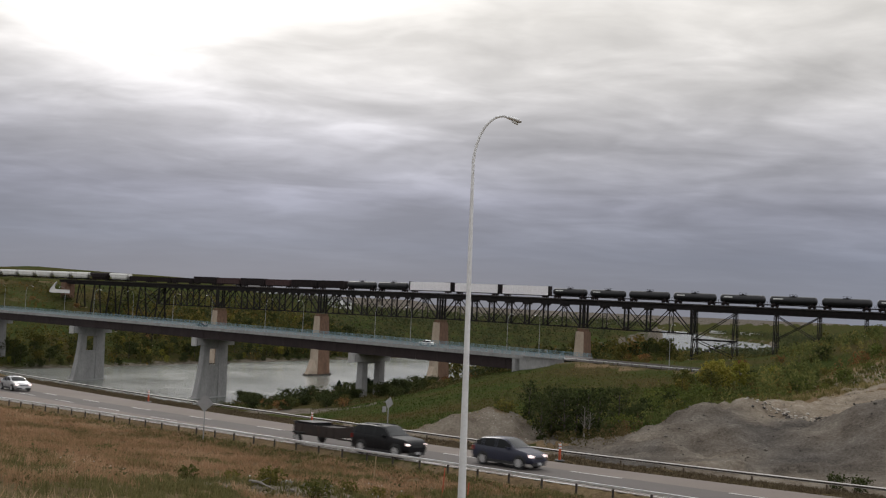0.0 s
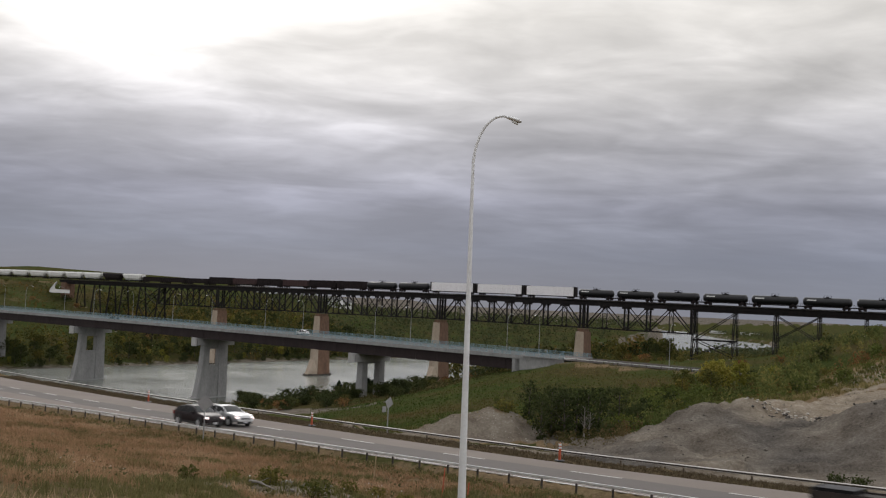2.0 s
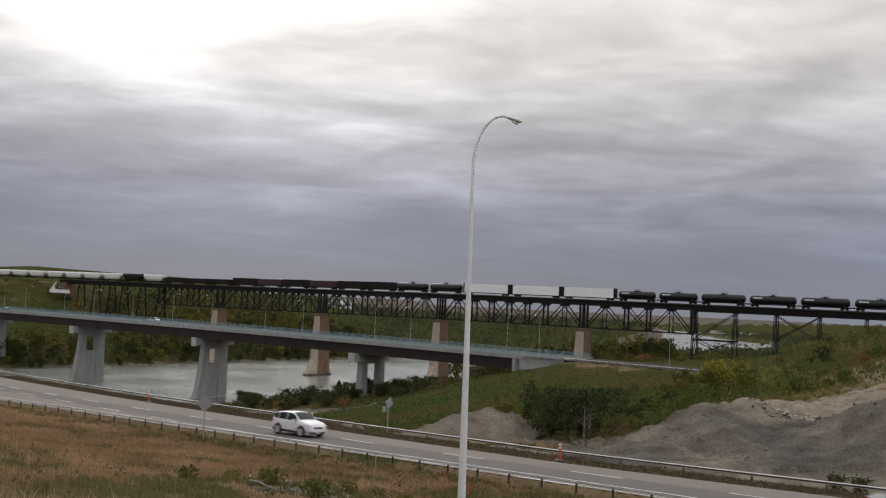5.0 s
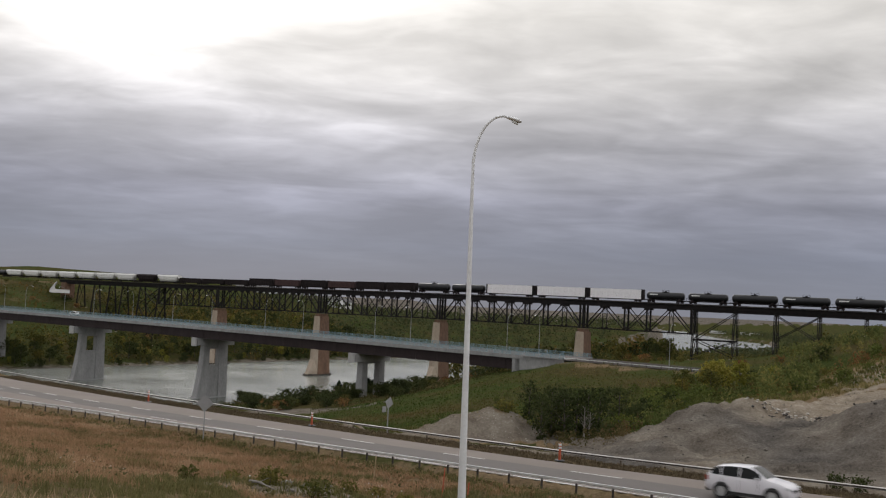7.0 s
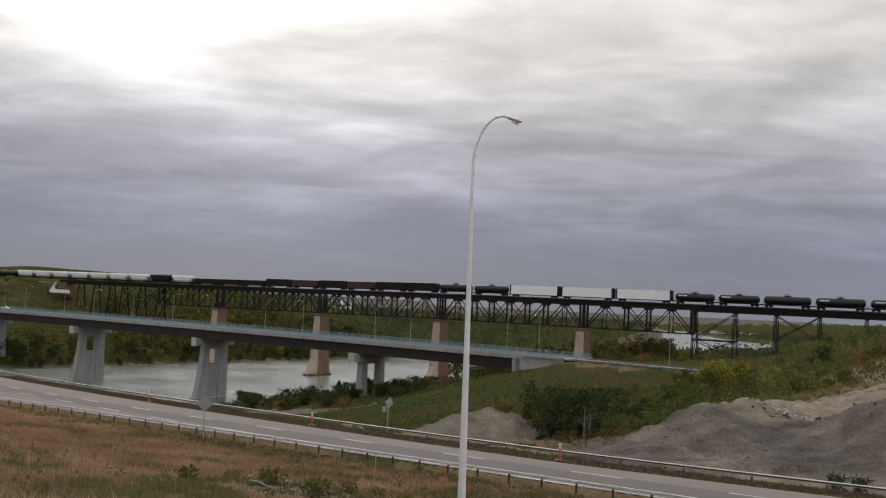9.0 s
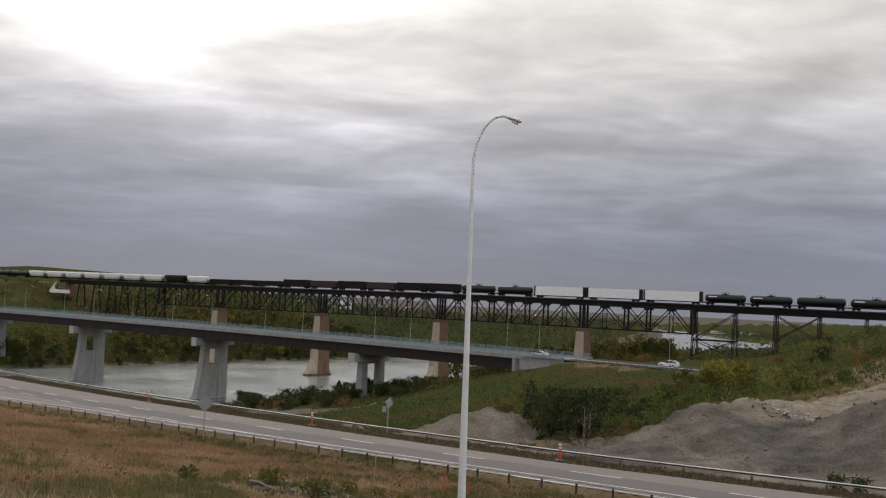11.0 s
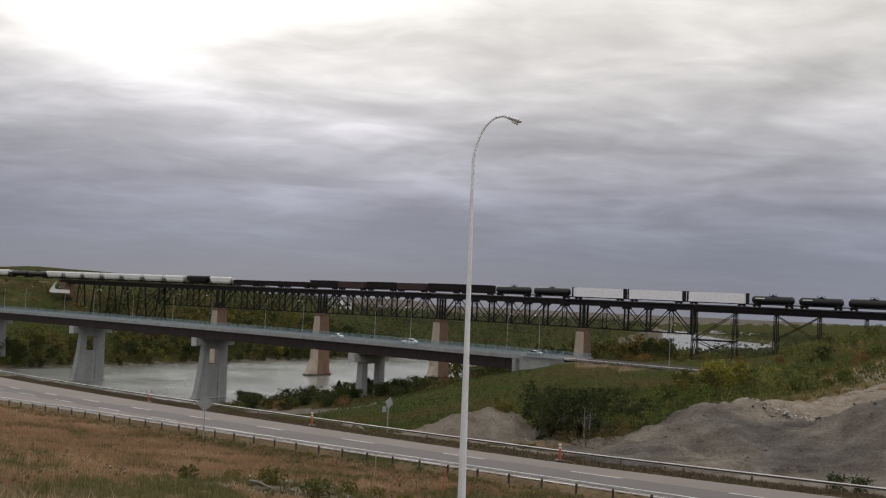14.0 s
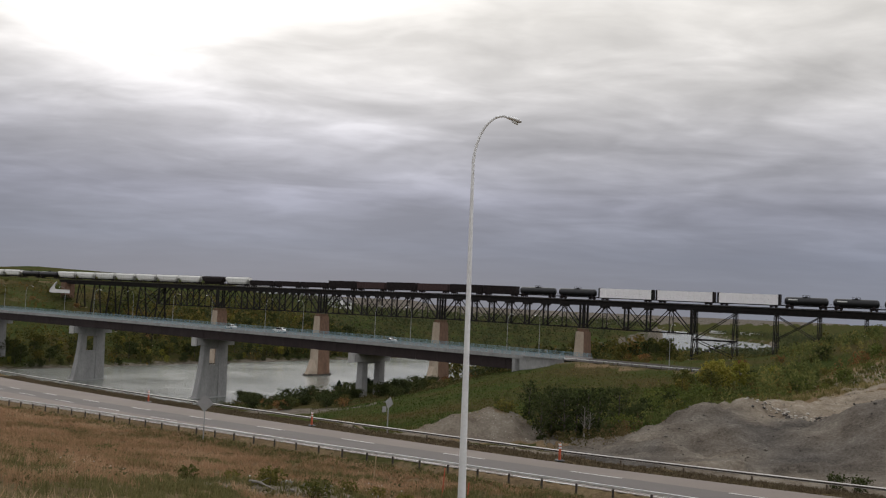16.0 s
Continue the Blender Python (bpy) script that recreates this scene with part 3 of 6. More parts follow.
def build_bent(u, foot, name="trestle_bent", lift=2.4):
    bent = thing(name, "black riveted steel trestle bent with laced legs", "trestle bent", RAIL_M @ Matrix.Translation((u, 0, 0)), "trestle bents of the rail bridge")
    top = rail_z(u) - lift
    h = top - foot
    for sgn in (-1, 1):
        a, b = Vector((0, sgn * LEG_Y, top)), Vector((0, sgn * (LEG_Y + BATTER * h), foot))
        for dx in (-0.3, 0.3):
            part("leg", Solid().beam(b + Vector((dx, 0, 0)), a + Vector((dx, 0, 0)), 0.22, 0.4), BLACK_STEEL, bent)
        s = Solid()
        k = max(3, int(h / 1.1))
        for i in range(k):
            p, q = a.lerp(b, i / k), a.lerp(b, (i + 1) / k)
            e = 0.3 if i % 2 else -0.3
            s.beam(p + Vector((e, 0, 0)), q + Vector((-e, 0, 0)), 0.1, 0.12)
        tagged(part("lacing", s, BLACK_STEEL, bent), kind="stuff")
        part("footing", Solid().box(b + Vector((0, 0, -0.9)), (2.2, 2.2, 2.0), taper=0.8), OLD_CONCRETE_PALE, bent, "pale concrete footing")
    n = max(1, round(h / 10))
    for i in range(n):
        z0, z1 = top - h * i / n, top - h * (i + 1) / n
        y0, y1 = LEG_Y + BATTER * (top - z0), LEG_Y + BATTER * (top - z1)
        part("brace", Solid().beam((0, -y0, z0), (0, y1, z1), 0.16, 0.2), BLACK_STEEL, bent)
        part("brace", Solid().beam((0, y0, z0), (0, -y1, z1), 0.16, 0.2), BLACK_STEEL, bent)
        part("strut", Solid().beam((0, -y1, z1 + 0.3), (0, y1, z1 + 0.3), 0.25, 0.3), BLACK_STEEL, bent)
    return bent


def tower_braces(bent, u, du, foot, drop, single):
    """Bracing along the track between two bents of one tower: an upper panel of the given drop and a lower one."""
    top = rail_z(u) - 2.9
    mid = top - drop
    for sgn in (-1, 1):
        def leg(x, z):
            return Vector((x, sgn * (LEG_Y + BATTER * (top - z)), z))
        if not single:
            part("long_brace", Solid().beam(leg(0, top), leg(du, mid), 0.25, 0.42, (0, 1, 0)), BLACK_STEEL, bent)
        part("long_brace", Solid().beam(leg(du, top), leg(0, mid), 0.25, 0.5, (0, 1, 0)), BLACK_STEEL, bent)
        if single:
            part("long_strut", Solid().beam(leg(0, mid), leg(du, mid), 0.3, 0.5), BLACK_STEEL, bent)
        if mid - foot > 5:
            part("long_brace", Solid().beam(leg(0, mid), leg(du, foot), 0.25, 0.36, (0, 1, 0)), BLACK_STEEL, bent)
            part("long_brace", Solid().beam(leg(du, mid), leg(0, foot), 0.25, 0.36, (0, 1, 0)), BLACK_STEEL, bent)


def build_rail_pier(u, foot, name="bridge_pier"):
    p = thing(name, "tall tapered concrete rail bridge pier with brown stains", "bridge pier", RAIL_M @ Matrix.Translation((u, 0, 0)), "concrete piers of the rail bridge")
    top = rail_z(u) - TRUSS_D - 0.5
    s, nose = Solid(), Solid()
    rings, pale = [], []
    h = top - foot
    for k in range(7):
        t = k / 6
        z = lerp(top - 1.2, foot - 2, t)
        a, b = 1.75 + 0.04 * (top - z), 3.3 + 0.045 * (top - z)
        flare = 6.0 * step(0.6, 1.0, t) ** 1.3
        rings.append([Vector((-a, -b, z)), Vector((a, -b, z)), Vector((a, b, z)), Vector((-a, b, z))])
        c = a * 0.98
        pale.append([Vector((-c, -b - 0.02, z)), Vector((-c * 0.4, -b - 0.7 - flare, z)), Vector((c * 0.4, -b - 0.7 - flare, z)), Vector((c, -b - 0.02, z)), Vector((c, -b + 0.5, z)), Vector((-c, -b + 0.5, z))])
    # besides the stains, shaft colour holds the shaded side, nose colour the lit one
    part("shaft", s.loft(rings), OLD_CONCRETE, p, "brown-stained concrete shaft, toned darker as the shaded side")
    part("cutwater", nose.loft(pale), OLD_CONCRETE_PALE, p, "tan concrete nose against the stream, toned paler as the lit side")
    part("base_ring", Solid().box((0, -1.2, max(foot, 0.0) + 0.25), (6.4, 18.0, 1.0), taper=0.9, bevel=1.4), POST_WOOD, p, "dark stone base at the waterline")
    part("bearing_block", Solid().box((0, 0, top - 0.7), (2.6, 6.6, 1.4), bevel=0.15), OLD_CONCRETE, p)
    return p


PIERS = [-116.4, -46.6, 22.6, 92.3]
TOWERS = [(138.8, 15.4, 10.6, True), (169.0, 15.2, 9.0, False), (-178.0, 15.6, 9.5, False)]      # place, length, upper panel, one brace only
VIADUCT_END = -243.5


def build_rail_deck():
    deck = thing("rail_deck", "black steel railway deck with timber sleepers and rails", "rail deck", RAIL_M)
    a, b = -250.0, 330.0

    def run(name, u0, u1, y, drop, w, h, mat=BLACK_STEEL, gap=0.05):
        part(name, Solid().beam((u0, y, rail_z(u0) - drop), (u1 - gap, y, rail_z(u1) - drop), w, h), mat, deck)
    n = 20
    for i in range(n):
        u0, u1 = lerp(a, b, i / n), lerp(a, b, (i + 1) / n)
        for y in (-2.1, 2.1):
            run("girder", u0, u1, y, 1.2, 0.4, 1.25)
        for y in (-2.65, 2.65):
            run("walkway", u0, u1, y, 0.5, 0.55, 0.14, gap=0.0)
    for y in (-1.75, 1.75):                     # deeper plate girders over the trestle and the far viaduct
        for u0, u1 in ((138.8, 154.2), (154.3, 169.0), (169.1, 184.2), (184.3, 199.7), (199.8, 236)):
            run("plate_girder", u0, u1, y, 1.75, 0.35, 2.3)
            for k in range(9):
                u = lerp(u0 + 0.3, u1 - 0.3, k / 8)
                part("stiffener", Solid().box((u, y * 1.12, rail_z(u) - 1.75), (0.12, 0.12, 2.1)), BLACK_STEEL, deck)
        for u0, u1 in ((-247.5, -232.1), (-232, -218.1), (-218, -204.1), (-204, -193.1), (-193, -178.1), (-178, -162.5)):
            run("plate_girder", u0, u1, y, 1.7, 0.35, 2.0)
    for y in (-0.72, 0.72):
        for i in range(16):
            u0, u1 = lerp(a - 210, b, i / 16), lerp(a - 210, b, (i + 1) / 16)
            run("running_rail", u0, u1, y, 0.09, 0.08, 0.17, gap=0.0)
    s = Solid()
    u = a
    while u < b:
        s.box((u, 0, rail_z(u) - 0.29), (0.26, 5.4, 0.24))
        u += 0.75
    tagged(part("sleepers", s, POST_WOOD, deck, "dark timber sleepers"), kind="stuff")


def build_rail_bridge():
    build_rail_deck()
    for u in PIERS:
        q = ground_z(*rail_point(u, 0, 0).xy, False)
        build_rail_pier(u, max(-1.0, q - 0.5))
    ends = [-162.2] + PIERS + [138.6]
    for u0, u1, k in zip(ends[:-1], ends[1:], (5, 8, 8, 8, 5)):
        build_truss(u0, u1, k)
    for u, du, drop, single in TOWERS:
        foot = ground_z(*rail_point(u, 0, 0).xy, False)
        foot2 = ground_z(*rail_point(u + du, 0, 0).xy, False)
        b = build_bent(u, foot)
        build_bent(u + du, foot2)
        tower_braces(b, u, du, max(foot, foot2) + 0.5, min(drop, rail_z(u) - 3.5 - max(foot, foot2)), single)
    for u in (199.8, -193, -204, -218, -232):
        build_bent(u, min(rail_z(u) - 4.5, ground_z(*rail_point(u, 0, 0).xy, False)))


build_rail_bridge()

# ---- road bridge ----
HW_ROT = Matrix((HD.to_3d(), Vector((-HD.y, HD.x, 0)), Vector((0, 0, 1)))).transposed()
HW_M = Matrix.Translation((HW_A.x, HW_A.y, 0)) @ HW_ROT.to_4x4()
HW_W = 17.0
GIRDER_END = 196.0


def build_road_bridge():
    b = thing("road_bridge", "long concrete and brown steel girder road bridge with a blue-green railing", "road bridge", HW_M)
    a, e = -150.0, 213.0
    n = 14

    def run(name, h0, h1, y, lift, w, h, mat, label="", gap=0.0):
        part(name, Solid().beam((h0, y, deck_z(h0) + lift), (h1 - gap, y, deck_z(h1) + lift), w, h), mat, b, label)
    for i in range(n):
        h0, h1 = lerp(a, e, i / n), lerp(a, e, (i + 1) / n)
        run("deck_slab", h0, h1, HW_W / 2 - 1, -0.2, HW_W, 0.4, CONCRETE_LIGHT)
        run("carriageway", h0, h1, HW_W / 2 - 1, 0.03, HW_W - 0.9, 0.06, ASPHALT_DARK, "dark asphalt carriageway")
        for y in (-0.85, HW_W - 1.15):
            run("parapet", h0, h1, y, -0.24, 0.35, 1.06, CONCRETE, gap=0.03)
            for k in range(4):
                run("railing_bar", h0, h1, y, 0.4 + 0.3 * k, 0.07, 0.11, RAIL_BLUE)
    for y in (0.2, 5.1, 9.9, 14.8):
        for i in range(9):
            h0, h1 = lerp(a, GIRDER_END, i / 9), lerp(a, GIRDER_END, (i + 1) / 9)
            run("girder", h0, h1, y, -2.28, 0.7, 3.2, GIRDER, gap=0.02)
    for i in range(44):                              # web stiffeners of the outer girder
        h = lerp(a + 2, GIRDER_END - 2, i / 43)
        part("stiffener", Solid().box((h, -0.2, deck_z(h) - 2.28), (0.12, 0.12, 3.0)), GIRDER, b)
    post = Solid().box((0, 0, 0.68), (0.16, 0.12, 1.3)).mesh("railing_post", RAIL_BLUE)
    for y in (-0.85, HW_W - 1.15):
        h = a
        while h < e:
            share("railing_post", post, b, Matrix.Translation((h, y, deck_z(h) + 0.1)))
            h += 2.6
    bal = Solid()
    h = a
    while h < e:
        bal.box((h, -0.85, deck_z(h) + 0.8), (0.05, 0.04, 1.0))
        h += 0.45
    tagged(part("balusters", bal, RAIL_BLUE, b, "thin blue-green balusters"), kind="stuff")
    return b


def build_hw_pier(h, foot, walled):
    p = thing("road_bridge_pier", "grey concrete bridge pier with a portal opening" if walled else "grey concrete pier of two square columns", "bridge pier", HW_M @ Matrix.Translation((h, 0, 0)), "concrete piers of the road bridge")
    top = deck_z(h) - 3.9
    part("cap", Solid().box((0, HW_W / 2 - 1, top - 1.3), (2.2, 17.6, 2.6), bevel=0.12), CONCRETE_LIGHT if not walled else CONCRETE, p)
    part("cap_end", Solid().box((0, -2.0, top - 1.3), (2.6, 0.5, 3.0), bevel=0.06), CONCRETE_LIGHT, p, "pale concrete end block")
    zt = top - 2.6
    for y0, y1, sg in ((2.0, 4.6, -1), (9.2, 13.2, 1)) if walled else ((2.2, 4.8, -1), (10.8, 13.4, 1)):
        rings = []
        for k in range(6):
            t = k / 5
            z = lerp(zt, foot - 1.5, t)
            a = 1.05 + 0.3 * t
            fl = (3.2 if walled else 0.2) * t ** 1.6
            ya, yb = (y0 - (fl if sg < 0 else 0)), (y1 + (fl * 0.12 if sg > 0 else 0))
            rings.append([Vector((-a, ya, z)), Vector((a, ya, z)), Vector((a, yb, z)), Vector((-a, yb, z))])
        part("column", Solid().loft(rings), CONCRETE, p)
    if walled:
        part("lintel", Solid().box((0, 6.9, zt - 0.6), (2.0, 4.7, 1.4)), CONCRETE, p)
        part("web_wall", Solid().box((0, 6.9, (zt - 7.2 + foot - 1.5) / 2), (2.0, 4.7, zt - 7.2 - foot + 1.5)), CONCRETE, p)
        part("base_block", Solid().box((0, 5.6, foot + 0.1), (3.6, 15.0, 1.6), taper=0.93), CONCRETE, p)
    else:
        part("column_haunch", Solid().box((0, 7.8, zt - 0.2), (2.0, 6.4, 0.9)), CONCRETE, p)
    return p


build_road_bridge()
for k, walled in ((-1, True), (0, True), (1, True), (2, False)):
    h = -10.2 + 74.4 * k
    q = HW_M @ Vector((h, 8, 0))
    build_hw_pier(h, max(-0.5, ground_z(q.x, q.y, False)), walled)


def davit_lamp(name, label, height, reach, r0, m, group="", mat=None, side=1, rise=1.25, size=1.0, bow=108):
    """A tapered pole that bends over at the top and carries a flat luminaire."""
    lamp = thing(name, label, "street lamp", m, group)
    s = Solid()
    rings = []
    straight = height - reach * rise
    pts = [Vector((0, 0, 0)), Vector((0, 0, straight * 0.5)), Vector((0, 0, straight))]
    for k in range(1, 13):
        a = radians(bow * k / 12)
        pts.append(Vector((side * reach * (1 - math.cos(a)), 0, straight + reach * rise * math.sin(a))))
    n = len(pts)
    for i, p in enumerate(pts):
        d = (pts[min(i + 1, n - 1)] - pts[max(i - 1, 0)]).normalized()
        side_v = Vector((0, 1, 0))
        up = d.cross(side_v)
        frac = p.z / height if i < 3 else lerp(straight / height, 1, (i - 2) / 12)
        r = lerp(r0, r0 * 0.26, frac)
        rings.append([p + (side_v * math.cos(t) + up * math.sin(t)) * r for t in (2 * math.pi * j / 10 for j in range(10))])
    part("pole", s.loft(rings), mat or GALV, lamp, smooth=True)
    part("base_plate", Solid().box((0, 0, 0.03), (r0 * 4, r0 * 4, 0.06), bevel=0.03), GALV, lamp)
    p = pts[-1]
    body = Solid()
    rr = []
    for x, w, h in ((-0.05, 0.05, 0.05), (0.06, 0.09, 0.07), (0.25, 0.15, 0.10), (0.45, 0.14, 0.085), (0.56, 0.06, 0.04)):
        rr.append([p + size * Vector((side * x, w * math.cos(t), h * math.sin(t) - 0.01 - (0.48 if bow > 100 else 0.28) * x)) for t in (2 * math.pi * j / 10 for j in range(10))])
    head = part("luminaire", body.loft(rr), GALV, lamp, "grey cobra-head luminaire", smooth=True)
    part("lens", Solid().box(p + size * Vector((side * 0.31, 0, -0.215)), (0.26 * size, 0.17 * size, 0.06 * size), Matrix.Rotation(side * radians(25), 3, "Y"), bevel=0.04), LENS, head)
    return lamp


LENS = surface("frosted_lamp_lens", [(0.5, 0.5, 0.48), (0.6, 0.6, 0.58)], 3.0, 0.3, bump=0.0)
LAMP_POS = (0.79, 27.0)
zl = ground_z(*LAMP_POS)
davit_lamp("street_lamp", "tall tapered galvanised davit street lamp in dry grass", 45.5 - zl, 0.80, 0.125, Matrix.Translation((LAMP_POS[0] + 0.06, LAMP_POS[1], zl)) @ pose(0, 0, 0, 0, -0.6, 0), rise=1.85, size=0.72, bow=99)
for k in range(-2, 6):
    for h, y, turn in ((1.0 + 48.3 * k, -0.2, 90), (5.6 + 47.6 * k, HW_W - 2.0, -90)):
        if h > 240 and y > 0:
            continue
        davit_lamp("bridge_lamp", "slim grey davit lamp on the bridge edge", 11.6, 2.0, 0.11, HW_M @ Matrix.Translation((h, y, deck_z(h))) @ pose(0, 0, 0, 0, 0, turn), "lamps along the road bridge", POLE_GREY)

# ---- train ----
TANK_BLACK = paint("black_tank_paint", (0.007, 0.007, 0.0095), 0.42, 0.06, 0, 0.03, 0.35)
CAR_DARK = surface("dark_wagon_steel", [(0.009, 0.0065, 0.0072), (0.015, 0.0105, 0.011), (0.027, 0.018, 0.0175)], 0.8, 0.8, spec=0.2)
CAR_RED = surface("oxide_red_wagon_paint", [(0.022, 0.009, 0.009), (0.036, 0.013, 0.013), (0.055, 0.022, 0.02)], 0.7, 0.7)
HOPPER_WHITE = surface("pale_grey_hopper_paint", [(0.5, 0.49, 0.47), (0.62, 0.61, 0.59), (0.7, 0.69, 0.68)], 0.5, 0.6, stretch=(1, 1, 0.3))
WRAP_WHITE = surface("white_lumber_wrap", [(0.7, 0.67, 0.7), (0.83, 0.8, 0.83), (0.87, 0.85, 0.87)], 0.9, 0.5, fine=5)
LABEL_PALE = surface("pale_stencil_paint", [(0.45, 0.45, 0.44), (0.55, 0.55, 0.54)], 3.0, 0.6)


def wheelset(parent, x, name="truck"):
    t = part(name, Solid().box((x, 0, 0.5), (2.4, 1.7, 0.36), bevel=0.1).box((x, 0, 0.62), (0.6, 2.2, 0.3)), CAR_DARK, parent)
    for dx in (-0.88, 0.88):
        for y in (-0.76, 0.76):
            part("wheel", Solid().tube((x + dx, y - 0.06, 0.455), (x + dx, y + 0.06, 0.455), 0.455, k=14), CAR_DARK, t)
    return t


def coupler(car, half):
    for sg in (-1, 1):
        part("coupler", Solid().beam((sg * (half - 1.1), 0, 0.85), (sg * (half - 0.03), 0, 0.85), 0.3, 0.3), CAR_DARK, car)


def tank_car(pitch, radius, label, marked):
    car = thing("tank_car", label, "rail tank car", None, "wagons of the freight train")
    half = pitch / 2
    L = half - 0.75
    z = 1.12 + radius
    prof = [(0, 0.12), (0.12, radius * 0.5), (0.35, radius * 0.8), (0.7, radius * 0.97), (1.0, radius), (2 * L - 1.0, radius), (2 * L - 0.7, radius * 0.97), (2 * L - 0.35, radius * 0.8), (2 * L - 0.12, radius * 0.5), (2 * L, 0.12)]
    tank = part("tank", Solid().lathe(prof, (-L, 0, z), (1, 0, 0), 20), TANK_BLACK, car, smooth=True)
    part("dome", Solid().tube((0, 0, z + radius - 0.1), (0, 0, z + radius + 0.42), 0.5, 0.46, 12), TANK_BLACK, tank)
    s = Solid()
    s.box((0, 0, z + radius + 0.05), (2.6, 1.5, 0.08))
    for dx in (-1.25, 1.25):
        for y in (-0.7, 0.7):
            s.beam((dx, y, z + radius), (dx, y, z + radius + 0.75), 0.06, 0.06)
    s.beam((-1.25, -0.7, z + radius + 0.72), (1.25, -0.7, z + radius + 0.72), 0.05, 0.05).beam((-1.25, 0.7, z + radius + 0.72), (1.25, 0.7, z + radius + 0.72), 0.05, 0.05)
    part("platform", s, CAR_DARK, tank)
    part("sill", Solid().beam((-half + 0.5, 0, 0.95), (half - 0.5, 0, 0.95), 0.7, 0.35), CAR_DARK, car)
    for sg in (-1, 1):
        x = sg * (L - 1.7)
        part("saddle", Solid().box((x, 0, 1.35), (1.0, 2.7, 0.9), taper=0.8), CAR_DARK, car)
        part("end_step", Solid().box((sg * (half - 0.55), 0, 1.05), (0.5, 2.8, 0.1)).beam((sg * (half - 0.35), -1.3, 0.6), (sg * (half - 0.35), -1.3, 2.1), 0.05, 0.05).beam((sg * (half - 0.35), 1.3, 0.6), (sg * (half - 0.35), 1.3, 2.1), 0.05, 0.05).beam((sg * (half - 0.35), -1.3, 2.1), (sg * (half - 0.35), 1.3, 2.1), 0.05, 0.05), CAR_DARK, car)
        wheelset(car, sg * (half - 2.6))
    if marked:
        for y, a in ((-1, 0.38), (1, 0.38)):
            rr = radius + 0.012
            ring = []
            for x in (-L + 1.6, -L + 4.9):
                ring.append([Vector((x, y * rr * math.cos(t), z + rr * math.sin(t))) for t in (0.22, 0.36, 0.5)])
            sp = Solid()
            sp.v = [tuple(p) for r in ring for p in r]
            sp.f = [(0, 1, 4, 3), (1, 2, 5, 4)]
            part("stencil_panel", sp, LABEL_PALE, tank, "pale rectangular stencil panel")
    coupler(car, half)
    return car


def lumber_car(pitch):
    car = thing("lumber_flatcar", "centre-beam flatcar stacked with white-wrapped lumber", "lumber flatcar", None, "wagons of the freight train")
    half = pitch / 2
    L = half - 0.6
    part("deck", Solid().box((0, 0, 0.85), (2 * L, 2.7, 0.3)), CAR_DARK, car)
    part("centre_beam", Solid().box((0, 0, 2.8), (2 * L - 1.0, 0.3, 3.5)), CAR_DARK, car)
    for sg in (-1, 1):
        part("bulkhead", Solid().box((sg * (L - 0.3), 0, 2.9), (0.6, 2.75, 3.95), bevel=0.05), CAR_DARK, car)
        wheelset(car, sg * (half - 3.0))
    n = 9
    w = (2 * L - 1.3) / n
    for y in (-0.78, 0.78):
        for i in range(n):
            for k in range(4):
                x = -L + 0.65 + w * (i + 0.5)
                part("lumber_pack", Solid().box((x, y, 1.0 + 0.93 * (k + 0.5)), (w - 0.04, 1.25, 0.91), bevel=0.03), WRAP_WHITE, car)
    coupler(car, half)
    return car


def hopper_car(pitch, mat, label, tall=4.6):
    car = thing("hopper_car", label, "covered hopper car", None, "wagons of the freight train")
    half = pitch / 2
    L = half - 0.7
    rings = []
    for x, in_z in ((-L, 2.9), (-L + 2.2, 1.1), (L - 2.2, 1.1), (L, 2.9)):
        b = in_z
        rings.append([Vector((x, y, z)) for y, z in ((-1.0, b), (-1.55, b + 0.9), (-1.58, tall - 0.75), (-1.2, tall - 0.2), (-0.4, tall), (0.4, tall), (1.2, tall - 0.2), (1.58, tall - 0.75), (1.55, b + 0.9), (1.0, b))])
    body = part("body", Solid().loft(rings), mat, car)
    for i in range(9):
        x = lerp(-L + 1.0, L - 1.0, i / 8)
        for y in (-1.6, 1.6):
            part("rib", Solid().beam((x, y, 2.0 if 0 < i < 8 else 3.0), (x, y, tall - 0.75), 0.1, 0.14, (1, 0, 0)), mat, body)
    part("roof_walk", Solid().box((0, 0, tall + 0.06), (2 * L - 0.6, 0.9, 0.08)), CAR_DARK, car)
    for i in range(3):
        x = lerp(-L + 3.5, L - 3.5, i / 2)
        part("outlet", Solid().box((x, 0, 0.85), (2.6, 1.6, 0.9), taper=1.35), CAR_DARK, car)
    part("sill", Solid().beam((-half + 0.5, 0, 0.95), (half - 0.5, 0, 0.95), 0.8, 0.4), CAR_DARK, car)
    for sg in (-1, 1):
        part("end_frame", Solid().box((sg * (L - 0.15), 0, 1.1), (1.2, 2.9, 0.15)).beam((sg * (L - 0.1), -1.4, 1.1), (sg * (L - 0.1), -1.4, 3.2), 0.12, 0.12).beam((sg * (L - 0.1), 1.4, 1.1), (sg * (L - 0.1), 1.4, 3.2), 0.12, 0.12), CAR_DARK, car)
        wheelset(car, sg * (half - 2.4))
    coupler(car, half)
    return car


